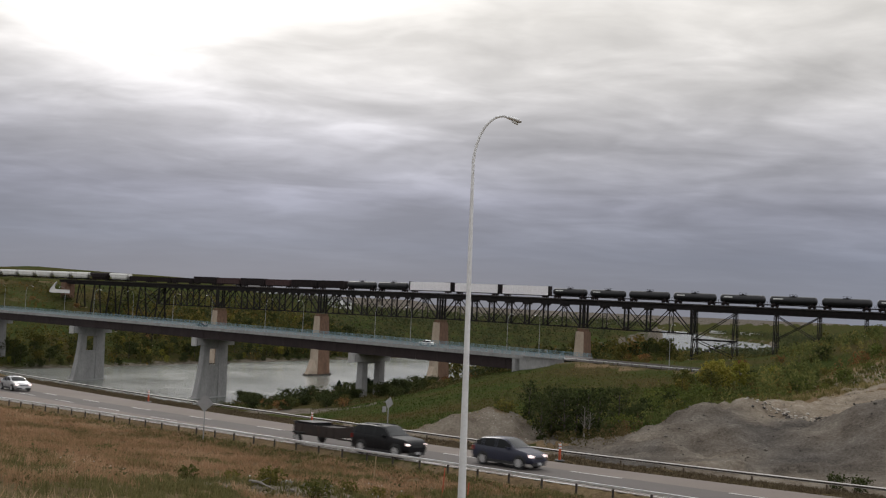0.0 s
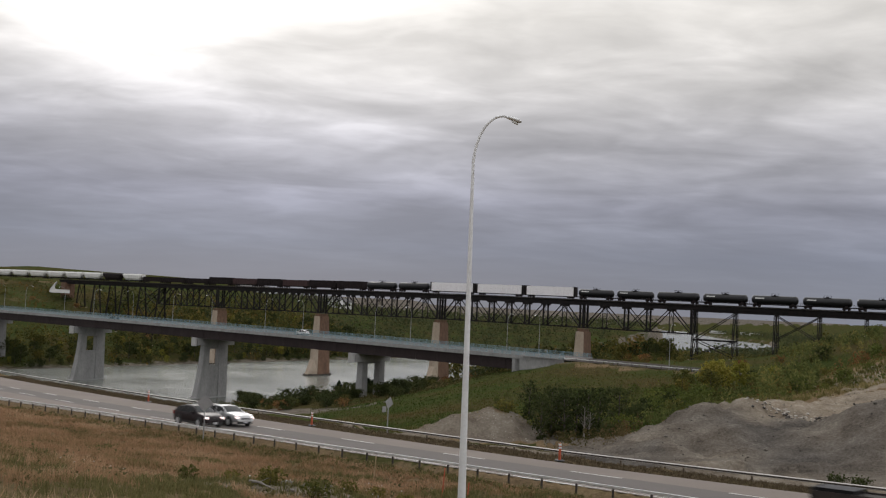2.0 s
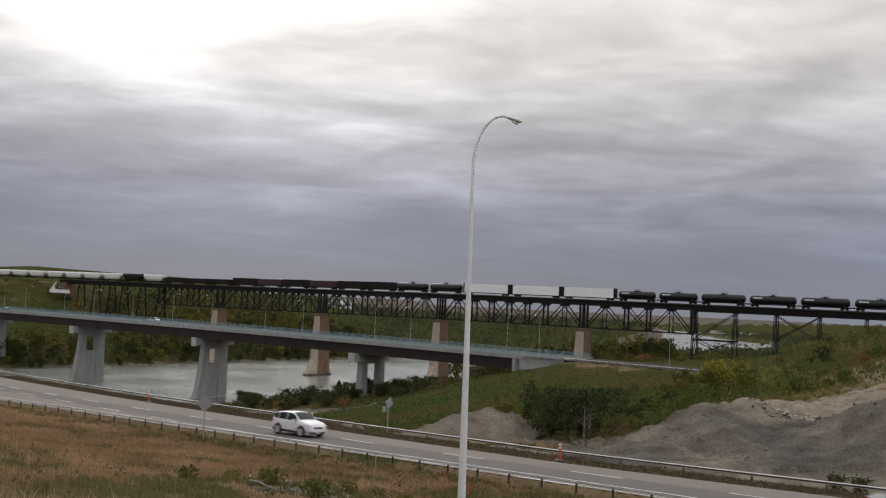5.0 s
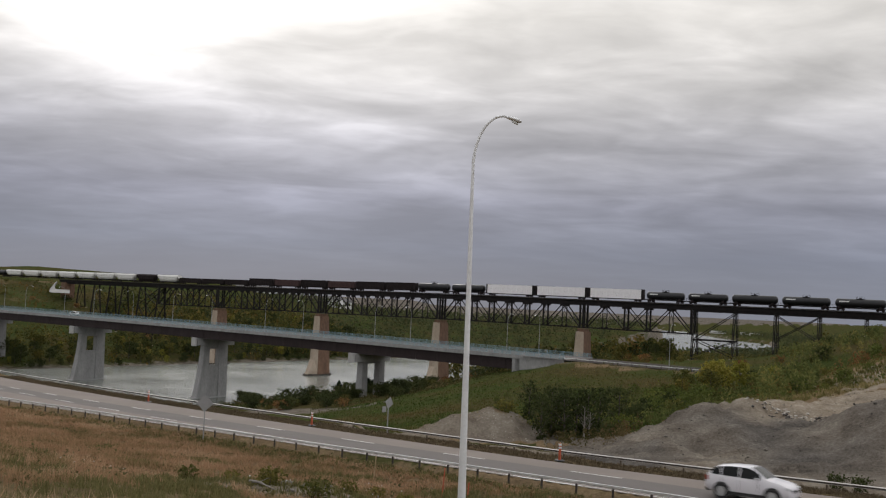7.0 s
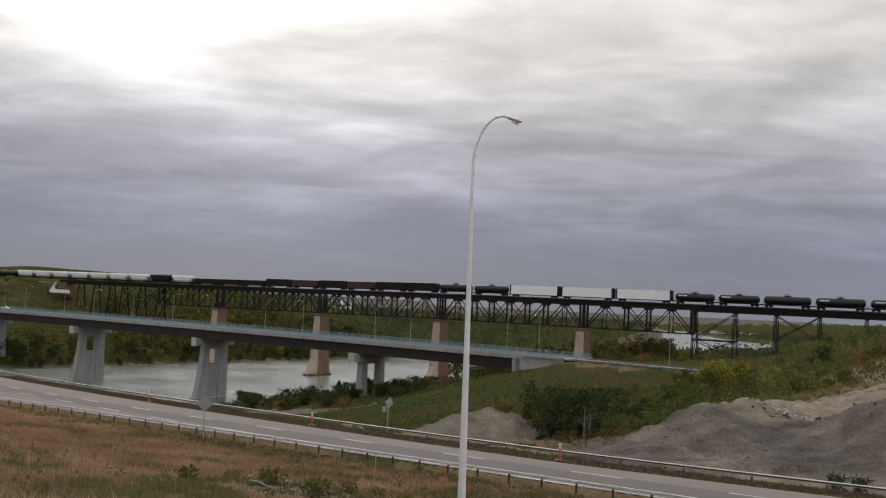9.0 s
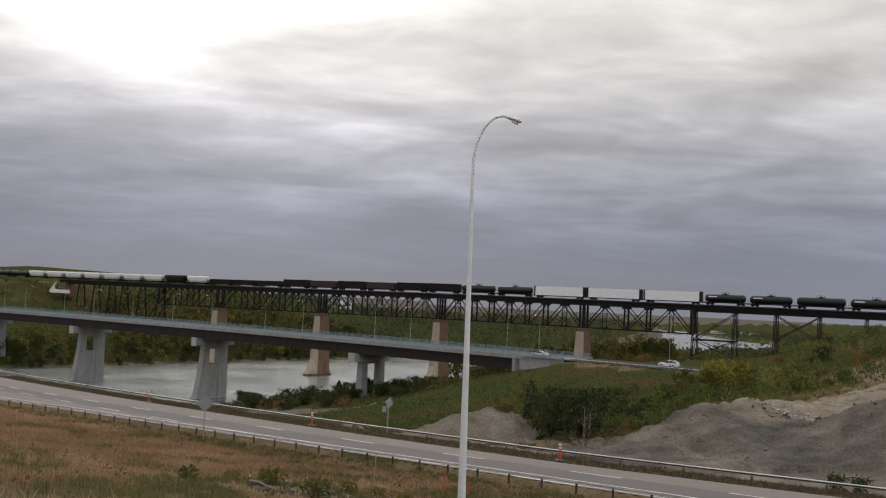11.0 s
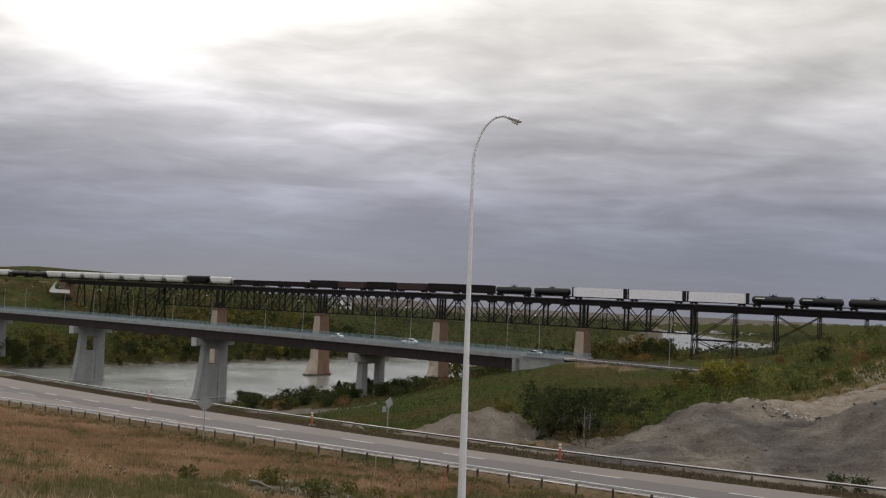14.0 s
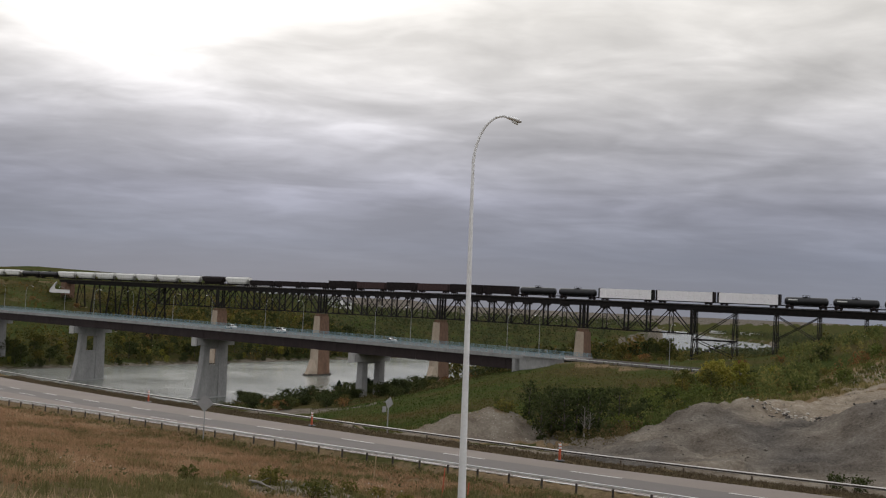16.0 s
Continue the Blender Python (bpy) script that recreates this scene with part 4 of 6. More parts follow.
def gondola_car(pitch, mat, label, tall=3.2):
    car = thing("gondola_car", label, "gondola car", None, "wagons of the freight train")
    half = pitch / 2
    L = half - 0.65
    part("floor", Solid().box((0, 0, 1.0), (2 * L, 2.8, 0.55)), CAR_DARK, car)
    for y in (-1.45, 1.45):
        side = part("side", Solid().box((0, y, (1.2 + tall) / 2), (2 * L, 0.12, tall - 1.2)), mat, car)
        for i in range(11):
            x = lerp(-L + 0.1, L - 0.1, i / 10)
            part("rib", Solid().box((x, y * 1.06, (1.2 + tall) / 2), (0.16, 0.12, tall - 1.25)), mat, side)
        part("top_rail", Solid().box((0, y, tall), (2 * L, 0.24, 0.16)), mat, side)
    for sg in (-1, 1):
        part("end", Solid().box((sg * (L - 0.06), 0, (1.2 + tall) / 2), (0.12, 2.78, tall - 1.2)), mat, car)
        wheelset(car, sg * (half - 2.3))
    load = Solid()
    rings = []
    for i in range(9):
        x = lerp(-L + 0.3, L - 0.3, i / 8)
        h = tall - 0.35 + 0.25 * math.sin(i * 2.1)
        rings.append([Vector((x, -1.38, 1.3)), Vector((x, -1.38, h - 0.25)), Vector((x, 0, h + 0.15)), Vector((x, 1.38, h - 0.25)), Vector((x, 1.38, 1.3))])
    part("load", load.loft(rings), CAR_DARK, car, "dark bulk load")
    coupler(car, half)
    return car


def build_train():
    """From the front, to the right, backwards. Each wagon stands at its place at 0 s."""
    T16, T18, LUM, HOP, GON = 16.8, 18.25, 24.23, 17.7, 17.43
    proto = {
        "T": (tank_car(T18, 1.56, "glossy black rail tank car with a top platform", True), T18),
        "t": (tank_car(T16, 1.5, "black rail tank car with a small dome", True), T16),
        "p": (tank_car(T18, 1.56, "plain black rail tank car with a top platform", False), T18),
        "L": (lumber_car(LUM), LUM),
        "H": (hopper_car(HOP, HOPPER_WHITE, "pale grey covered hopper car with ribbed sides"), HOP),
        "D": (hopper_car(17.6, CAR_DARK, "dark weathered covered hopper car"), 17.6),
        "G": (gondola_car(GON, CAR_DARK, "dark steel gondola car with ribbed sides"), GON),
        "g": (gondola_car(GON, CAR_DARK, "tall dark gondola car with ribbed sides", 4.2), GON),
        "R": (gondola_car(GON, CAR_RED, "oxide red gondola car with ribbed sides", 4.0), GON),
    }
    used, out = set(), []

    def put(kind, u):
        ob, pitch = proto[kind]
        if kind in used:
            ob = copy_thing(ob, RAIL_M)
        used.add(kind)
        out.append((ob, u))
    u = 77.4                      # coupling between the last lumber car and the tank cars
    for kind in "tt" + "pTTTpTpp":
        pitch = proto[kind][1]
        put(kind, u + pitch / 2)
        u += pitch
    u = 77.4
    for kind in "LLL" + "pp" + "ggRgRg" + "GGG" + "HD" + "H" * 7 + "pp" + "HHH":
        pitch = proto[kind][1]
        put(kind, u - pitch / 2)
        u -= pitch
    return out


TRAIN = build_train()
TRAIN_SPEED = 5.85


# ---- vegetation ----


def leaf_mat(name, stops, translucent=0.25, patch=0.25, patch_scale=0.35):
    m = bpy.data.materials.new(name)
    m.use_nodes = True
    n = Nodes(m.node_tree)
    geo = n.add("ShaderNodeNewGeometry").outputs["Random Per Island"]
    obj = n.add("ShaderNodeObjectInfo").outputs["Random"]
    co = n.add("ShaderNodeTexCoord").outputs["Object"]
    a = n.noise(co, patch_scale, 3)
    own = max(0.0, 0.42 - max(0.0, patch - 0.25))
    f = n.math("ADD", n.math("MULTIPLY", geo, 0.40), n.math("ADD", n.math("MULTIPLY", obj, own), n.math("MULTIPLY", a, patch)))
    if patch > 0.6:                                  # broad drifts of colour
        drift = n.math("MULTIPLY", n.math("SUBTRACT", a, 0.35), 2.1)
        f = n.math("ADD", n.math("MULTIPLY", geo, 0.4), drift)
    k = len(stops)
    col = n.ramp(f, [(0.12 + 0.78 * i / (k - 1), c) for i, c in enumerate(stops)])
    bs = n.add("ShaderNodeBsdfPrincipled", Roughness=0.75)
    bs.inputs["Specular IOR Level"].default_value = 0.0
    n.put(bs.inputs["Base Color"], col)
    tr = n.add("ShaderNodeBsdfTranslucent")
    n.put(tr.inputs[0], col)
    mx = n.add("ShaderNodeMixShader")
    mx.inputs[0].default_value = translucent
    n.put(mx.inputs[1], bs.outputs[0]), n.put(mx.inputs[2], tr.outputs[0])
    out = n.add("ShaderNodeOutputMaterial")
    n.put(out.inputs[0], mx.outputs[0])
    return m


LEAF_AUTUMN = leaf_mat("autumn_leaves", [(0.048, 0.052, 0.019), (0.075, 0.08, 0.025), (0.108, 0.104, 0.031), (0.145, 0.126, 0.038), (0.2, 0.155, 0.044)])
LEAF_GREEN = leaf_mat("dark_green_leaves", [(0.028, 0.034, 0.016), (0.042, 0.052, 0.022), (0.06, 0.07, 0.028), (0.085, 0.09, 0.036)])
LEAF_YELLOW = leaf_mat("yellow_green_leaves", [(0.11, 0.12, 0.03), (0.17, 0.17, 0.038), (0.23, 0.21, 0.045), (0.29, 0.24, 0.055)])
LEAF_FRESH = leaf_mat("fresh_green_leaves", [(0.0475, 0.0625, 0.02), (0.08, 0.1, 0.0287), (0.12, 0.138, 0.0375), (0.188, 0.177, 0.05)])
LEAF_RUST = leaf_mat("rust_leaves", [(0.0805, 0.0483, 0.0287), (0.153, 0.0805, 0.0391), (0.241, 0.121, 0.0483), (0.209, 0.145, 0.0644)])
NEEDLES = leaf_mat("dark_spruce_needles", [(0.009, 0.014, 0.009), (0.017, 0.026, 0.015), (0.028, 0.04, 0.022)], 0.1)
DRY_BLADES = leaf_mat("dry_grass_blades", [(0.118, 0.104, 0.0473), (0.207, 0.15, 0.0745), (0.308, 0.19, 0.111), (0.341, 0.209, 0.126), (0.402, 0.283, 0.178)], 0.3, 1.1, 0.22)
STRAW = leaf_mat("straw_olive_grass", [(0.0805, 0.0862, 0.0299), (0.149, 0.136, 0.0517), (0.23, 0.184, 0.0862), (0.31, 0.241, 0.127)], 0.25, 0.7, 0.12)
SLOPE_GREEN = leaf_mat("slope_weeds", [(0.0442, 0.0676, 0.0195), (0.0676, 0.0962, 0.0273), (0.091, 0.101, 0.0338), (0.114, 0.0988, 0.039), (0.15, 0.117, 0.0546)], 0.3, 0.75, 0.035)
FIELD_WEED = leaf_mat("field_weeds", [(0.052, 0.0585, 0.026), (0.0975, 0.0975, 0.0416), (0.156, 0.111, 0.0585), (0.234, 0.156, 0.091)], 0.25, 0.8, 0.4)
VERGE_BLADES = leaf_mat("brown_verge_blades", [(0.06, 0.046, 0.032), (0.092, 0.07, 0.046), (0.13, 0.1, 0.066), (0.11, 0.1, 0.055)], 0.3)
GREEN_BLADES = leaf_mat("weed_blades", [(0.075, 0.08, 0.0338), (0.131, 0.122, 0.05), (0.194, 0.16, 0.075), (0.275, 0.219, 0.11)], 0.3)
LEAF_BANK = leaf_mat("mixed_bank_leaves", [(0.03, 0.035, 0.014), (0.058, 0.064, 0.022), (0.095, 0.093, 0.03), (0.14, 0.12, 0.036), (0.17, 0.115, 0.04)], 0.25, 1.0, 0.07)
NEAR_BRUSH = leaf_mat("brown_green_brush", [(0.0312, 0.0375, 0.0163), (0.0625, 0.065, 0.025), (0.1, 0.0825, 0.0375), (0.138, 0.1, 0.05)], 0.25, 0.9, 0.1)
SCRUB = leaf_mat("green_and_rust_scrub", [(0.025, 0.031, 0.012), (0.05, 0.058, 0.02), (0.078, 0.074, 0.026), (0.12, 0.075, 0.03), (0.17, 0.088, 0.03)], 0.25, 0.9, 0.05)
HILL_GREEN = leaf_mat("green_hill_brush", [(0.05, 0.062, 0.024), (0.082, 0.1, 0.034), (0.125, 0.138, 0.045), (0.165, 0.16, 0.055), (0.23, 0.19, 0.062)], 0.3, 0.8, 0.06)
BARK = surface("grey_brown_bark", [(0.04, 0.032, 0.026), (0.075, 0.063, 0.052), (0.12, 0.105, 0.09)], 3.0, 0.9, stretch=(1, 1, 0.25))
BARK_PALE = surface("pale_dead_bark", [(0.12, 0.105, 0.09), (0.19, 0.17, 0.15), (0.26, 0.24, 0.21)], 3.0, 0.9, stretch=(1, 1, 0.25))
RNG = np.random.default_rng(11)


def leaf_mesh(name, centres, sizes, mat, flat=0.0):
    """Many small bent leaf clumps: one folded quad (two triangles) each."""
    n = len(centres)
    c = np.asarray(centres, float)
    s = np.asarray(sizes, float).reshape(-1, 1)
    a = RNG.normal(size=(n, 3))
    a[:, 2] *= 1 - flat
    a /= np.linalg.norm(a, axis=1, keepdims=True)
    b = RNG.normal(size=(n, 3))
    b -= a * (a * b).sum(1, keepdims=True)
    b /= np.linalg.norm(b, axis=1, keepdims=True)
    nrm = np.cross(a, b)
    v = np.stack([c - a * s, c - b * s * 0.62 + nrm * s * 0.25, c + a * s, c + b * s * 0.62 + nrm * s * 0.25], 1).reshape(-1, 3)
    me = bpy.data.meshes.new(name)
    idx = np.arange(n) * 4
    f = np.stack([np.stack([idx, idx + 1, idx + 2], 1), np.stack([idx, idx + 2, idx + 3], 1)], 1).reshape(-1, 3)
    me.from_pydata(v.tolist(), [], f.tolist())
    me.materials.append(mat)
    return me


def make_tree(label, height, spread, mat, leaves, leaf, shape="round", bark=None, seed=0, name="tree", crown_from=0.22):
    """A tapered trunk with limbs, and a crown of leaf clumps gathered round the limb ends."""
    rng = np.random.default_rng(seed)
    t = thing(name, label, "tree" if height > 3 else "bush")
    s = Solid()
    r0 = 0.022 * height + 0.03
    top = height * 0.86
    lean = rng.normal(size=2) * 0.03 * height
    pts = [Vector((lean[0] * (k / 4) ** 1.5, lean[1] * (k / 4) ** 1.5, -0.4 + (top + 0.4) * k / 4)) for k in range(5)]
    for k in range(4):
        s.tube(pts[k], pts[k + 1], lerp(r0, r0 * 0.2, k / 4), lerp(r0, r0 * 0.2, (k + 1) / 4), 7, False)
    tips = []
    limbs = 16 if shape != "cone" else 26
    for k in range(limbs):
        f = lerp(crown_from, 0.97, (k + rng.random()) / limbs)
        base = Vector((lean[0] * f ** 1.5, lean[1] * f ** 1.5, top * f))
        a = k * 2.4 + rng.random()
        if shape == "cone":
            reach, rise = spread * (1.02 - f) + 0.1, -0.12
        elif shape == "tall":
            reach, rise = spread * (0.35 + 0.8 * math.sin(math.pi * min(1, f * 0.95))) * 0.8, 0.9
        else:
            reach, rise = spread * (0.35 + 0.75 * math.sin(math.pi * min(1, f * 0.92))), 0.45
        reach *= 0.7 + 0.55 * rng.random()
        tip = base + Vector((math.cos(a) * reach, math.sin(a) * reach, reach * rise))
        tip.z = min(tip.z, height)
        if shape != "cone":
            s.tube(base, tip, r0 * 0.32 * (1.1 - f), 0.015, 5, False)
        tips.append((base, tip, reach))
    part("trunk", s, bark or BARK, t)
    c, z = [], []
    per = leaves // len(tips)
    for base, tip, reach in tips:
        n = max(4, int(per * (0.5 + rng.random())))
        for _ in range(n):
            f = 0.25 + 0.8 * rng.random() ** 0.6 if shape != "cone" else rng.random()
            p = base.lerp(tip, f)
            r = (0.28 * reach + 0.12 * spread) if shape != "cone" else 0.10 * reach + 0.08
            o = rng.normal(size=3) * r * 0.6
            c.append((p.x + o[0], p.y + o[1], max(0.15, p.z + o[2] * 0.8)))
            z.append(leaf * (0.6 + 0.8 * rng.random()))
    ob = new("crown", leaf_mesh("crown", c, z, mat))
    ob.parent = t
    return t


def tree_kinds():
    k = {}
    k["green"] = [make_tree("dark green poplar with a full crown", 10, 2.9, LEAF_GREEN, 620, 0.42, "round", None, i) for i in range(2)]
    k["autumn"] = [make_tree("poplar turning from green to yellow", 9.5, 2.6, LEAF_AUTUMN, 600, 0.40, "round" if i else "tall", None, 10 + i) for i in range(3)]
    k["yellow"] = [make_tree("slender yellow-green autumn aspen tree", 8.0, 2.1, LEAF_YELLOW, 520, 0.36, "tall", None, 20 + i) for i in range(2)]
    k["rust"] = [make_tree("low rust-brown autumn shrub", 2.6, 1.5, LEAF_RUST, 300, 0.22, "round", None, 30 + i, "bush", 0.05) for i in range(2)]
    k["spruce"] = [make_tree("dark green spruce tree with a ragged cone", 6.4, 2.2, NEEDLES, 760, 0.34, "cone", None, 40 + i) for i in range(2)]
    k["bush"] = [make_tree("dark green riverside bush", 3.4, 2.0, LEAF_GREEN, 420, 0.30, "round", None, 50 + i, "bush", 0.05) for i in range(2)]
    k["shrub"] = [make_tree("bushy fresh green shrub on the slope", 3.0, 1.7, LEAF_FRESH, 420, 0.22, "round", None, 90 + i, "bush", 0.05) for i in range(2)]
    k["sapling"] = [make_tree("leafy dark green sapling by the guardrail", 4.6, 1.15, LEAF_GREEN, 620, 0.13, "tall", None, 70 + i, "tree", 0.08) for i in range(3)]
    k["dead"] = [make_tree("bare pale dead sapling", 3.6, 0.5, LEAF_GREEN, 20, 0.06, "tall", BARK_PALE, 80, "tree", 0.4)]
    k["weed"] = [make_tree("low bush turning yellow-green", 1.8, 1.1, LEAF_AUTUMN, 260, 0.2, "round", None, 60 + i, "bush", 0.05) for i in range(2)]
    return k


KINDS = tree_kinds()
USED = set()


def in_clearing(x, y, top):
    """The cleared lane down to the river bend, where nothing tall grows."""
    return 0.240 < x / y < 0.352 and y < 760 and top > 39.6 - 0.042 * y


TALL = {"green": 10, "autumn": 9.5, "yellow": 8, "rust": 2.6, "spruce": 7, "bush": 3.4, "shrub": 3, "sapling": 4.6, "dead": 3.6, "weed": 1.8}


def plant(kind, x, y, scale=1.0, sink=0.15, group=""):
    """Sets one tree; the first of each kind is the model itself."""
    models = KINDS[kind]
    ob = models[int(RNG.integers(len(models)))]
    room = 39.6 - 0.042 * y - ground_z(x, y, False)
    if in_clearing(x, y, 99) and TALL[kind] * scale > room:
        kind = "weed" if TALL[kind] > 1.8 else kind
        models = KINDS[kind]
        ob = models[int(RNG.integers(len(models)))]
        scale = min(scale, max(0.35, room / TALL[kind]))
    m = Matrix.Translation((x, y, ground_z(x, y, False) - sink)) @ Matrix.Rotation(RNG.random() * 6.28, 4, "Z")
    if ob not in USED:
        USED.add(ob)
        ob.matrix_basis = m
    else:
        ob = copy_thing(ob, m)
    ob.scale = (scale * (0.9 + 0.2 * RNG.random()),) * 2 + (scale,)
    if group:
        ob["group"] = group
    return ob


def pick(weights):
    names = list(weights)
    w = np.array([weights[n] for n in names], float)
    return names[int(RNG.choice(len(names), p=w / w.sum()))]


def plant_woods():
    far, near, side = "trees on the far bank", "bushes on the near bank", "trees below the railway"
    # far bank, row behind row, from the water up
    for q in np.arange(190, -150, -7.0):
        for off in (3, 11, 21, 33):
            if off > 20 and q > -20 and RNG.random() < 0.25:
                continue
            qq, oo = q + RNG.normal() * 2.0, off + RNG.normal() * 2.2
            left, _ = shores(qq)
            p = rail_point(left - max(1.5, oo), qq, 0)
            low = off < 6
            kind = pick({"bush": 3, "autumn": 2, "yellow": 0.8, "green": 1} if low else {"autumn": 4, "green": 3.2, "yellow": 1.6, "rust": 0.5})
            plant(kind, p.x, p.y, (0.55 if low and kind != "bush" else 0.85) * (0.7 + 0.5 * RNG.random()), 0.3, far)
    # wood behind the rail bridge on the far bank
    for _ in range(45):
        q = RNG.uniform(-150, -40)
        off = RNG.uniform(40, 95)
        left, _r = shores(q)
        p = rail_point(left - off, q, 0)
        plant(pick({"autumn": 3, "green": 4, "spruce": 1.5, "yellow": 1}), p.x, p.y, 0.75 + 0.5 * RNG.random(), 0.3, far)
    for _ in range(60):                              # yellow aspens and dark spruces along the far water's edge
        q, off = RNG.uniform(-170, -50), RNG.uniform(3, 40)
        left, _r = shores(q)
        p = rail_point(left - off, q, 0)
        plant(pick({"autumn": 2, "spruce": 2.5, "yellow": 3}), p.x, p.y, 0.6 + 0.5 * RNG.random(), 0.3, far)
    # scattered bushes on the slope below the far end of the railway
    for _ in range(34):
        q, off = RNG.uniform(-25, 110), RNG.uniform(45, 165)
        left, _r = shores(q)
        p = rail_point(left - off, q, 0)
        plant(pick({"rust": 4, "weed": 2, "bush": 3}), p.x, p.y, 0.7 + 0.5 * RNG.random(), 0.2, far)
    # near bank: bushes and small spruces round the foot of the piers
    for _ in range(60):
        q = RNG.uniform(30, 190)
        _l, right = shores(q)
        k = RNG.uniform(3, 62)
        p = rail_point(right + k, q, 0)
        if p.x / p.y < -0.20:
            continue
        plant(pick({"bush": 6, "spruce": 0.9, "weed": 2.5, "rust": 1.2}), p.x, p.y, 0.6 + 0.6 * RNG.random(), 0.25, near)
    for _ in range(34):
        q, k = RNG.uniform(95, 165), RNG.uniform(34, 84)
        _l, right = shores(q)
        p = rail_point(right + k, q, 0)
        plant(pick({"bush": 6, "spruce": 0.8, "rust": 0.8}), p.x, p.y, 0.7 + 0.5 * RNG.random(), 0.3, near)
    # right bank below and behind the railway
    for _ in range(85):
        q = RNG.uniform(-130, -8)
        _l, right = shores(q)
        k = RNG.uniform(4, 128 + 0.2 * q)
        p = rail_point(right + k, q, 0)
        plant(pick({"green": 4, "autumn": 3, "spruce": 1.2, "rust": 0.8, "bush": 1.5}), p.x, p.y, 0.75 + 0.45 * RNG.random(), 0.3, side)
    for _ in range(36):
        q = RNG.uniform(6, 100)
        _l, right = shores(q)
        k = RNG.uniform(82, 205)
        p = rail_point(right + k, q, 0)
        if RNG.random() < 0.7 or k > 140:
            plant(pick({"weed": 3, "bush": 3, "rust": 1.2}), p.x, p.y, 0.7 + 0.45 * RNG.random(), 0.25, side)


plant_woods()


def plant_slope():
    for x, y, sc in ((-4.4, 38.4, 0.34), (-3.2, 37.0, 0.3), (-5.9, 35.4, 0.36), (-6.6, 39.2, 0.3), (-2.2, 39.6, 0.28), (-4.0, 33.6, 0.36), (-7.6, 36.6, 0.26), (-1.0, 36.5, 0.3), (-8.8, 35.0, 0.3)):
        plant("weed", x, y, sc, 0.05, "bushes in the near field")
    for s, w in ((-15.4, 12.2), (-16.6, 12.0), (-20.5, 12.4)):
        p = ROAD0 + RE * s + RN * (w + edge_bend(s))
        plant("bush", p.x, p.y, 0.22, 0.05, "bushes by the far guardrail")
    grp = "trees and bushes on the cut slope"
    # yellow aspens and bushes between the road cut and the railway
    for x, y, kind, sc in ((42, 150, "yellow", 0.74), (45, 156, "yellow", 0.75), (39, 152, "autumn", 0.55), (47, 150, "yellow", 0.66), (44, 147, "yellow", 0.6), (41, 145, "autumn", 0.5), (37, 146, "autumn", 0.42), (34, 144, "autumn", 0.36),
                           (31, 128, "bush", 0.6), (27, 122, "bush", 0.55), (24, 112, "bush", 0.5), (29, 118, "weed", 0.9), (61, 175, "yellow", 0.5), (58, 178, "autumn", 0.4), (64, 172, "bush", 0.8), (67, 176, "autumn", 0.4), (55, 165, "bush", 0.8),
                           (52, 160, "shrub", 0.9), (36, 150, "shrub", 0.9), (70, 180, "shrub", 0.8), (33, 142, "shrub", 0.9), (30, 132, "shrub", 0.85), (34, 136, "shrub", 0.9), (38, 140, "shrub", 0.85), (28, 124, "shrub", 0.7), (31, 120, "shrub", 0.7), (26, 116, "shrub", 0.65), (35, 127, "shrub", 0.75)):
        plant(kind, x, y, sc, 0.2, grp)
    # saplings by the far guardrail
    for x, y, kind, sc in ((8.6, 78.5, "sapling", 0.9), (9.6, 80, "sapling", 1.0), (10.6, 79, "sapling", 1.0), (11.8, 81, "sapling", 1.05), (12.8, 80.5, "sapling", 1.0), (8.0, 83, "sapling", 0.9),
                           (14, 83, "sapling", 1.05), (11.0, 84, "sapling", 1.1), (9.4, 86, "sapling", 1.0), (16.5, 87, "sapling", 1.0), (10.2, 82, "sapling", 0.95),
                           (12.1, 78.5, "dead", 1.0), (12.6, 79.0, "dead", 0.85), (7.0, 88, "weed", 1.0), (18, 90, "bush", 0.7), (14.6, 80.5, "bush", 0.4), (15.8, 82.5, "rust", 0.45), (13.4, 83, "bush", 0.5), (12.4, 82, "sapling", 0.8), (16.8, 84, "shrub", 0.6), (6.4, 84.5, "shrub", 0.35), (8.2, 81, "shrub", 0.3), (6.0, 82, "weed", 0.7)):
        plant(kind, x, y, sc, 0.15, grp)
    for _ in range(70):
        x, y = RNG.uniform(10, 62), RNG.uniform(84, 190)
        if y < 80 + 0.9 * max(0, x - 14) or x < 0.02 * y:
            continue
        plant(pick({"shrub": 6, "weed": 2.5, "rust": 0.15}), x, y, 0.3 + 0.35 * RNG.random(), 0.1, grp)
    # the hill that meets the railway
    for _ in range(80):
        x, y = RNG.uniform(46, 105), RNG.uniform(110, 240)
        if y < 78 + 0.9 * max(0, x - 14) or x / y < 0.30:
            continue
        plant("rust" if x / y > 0.425 and RNG.random() < 0.6 else pick({"shrub": 5, "weed": 2}), x, y, 0.6 + 0.5 * RNG.random(), 0.15, grp)


plant_slope()


def scatter_leaves(name, label, places, size, mat, height, count):
    """Low cover that nobody could count, as one object."""
    c, s = [], []
    for x, y in places:
        z = ground_z(x, y, False)
        r = height * (0.6 + 0.8 * RNG.random())
        for _ in range(count):
            o = RNG.normal(size=3) * (r, r, r * 0.45)
            c.append((x + o[0], y + o[1], z + abs(o[2]) + 0.05))
            s.append(size * (0.6 + 0.9 * RNG.random()))
    ob = new(name, leaf_mesh(name, c, s, mat))
    return tagged(ob, label, "undergrowth", kind="stuff")


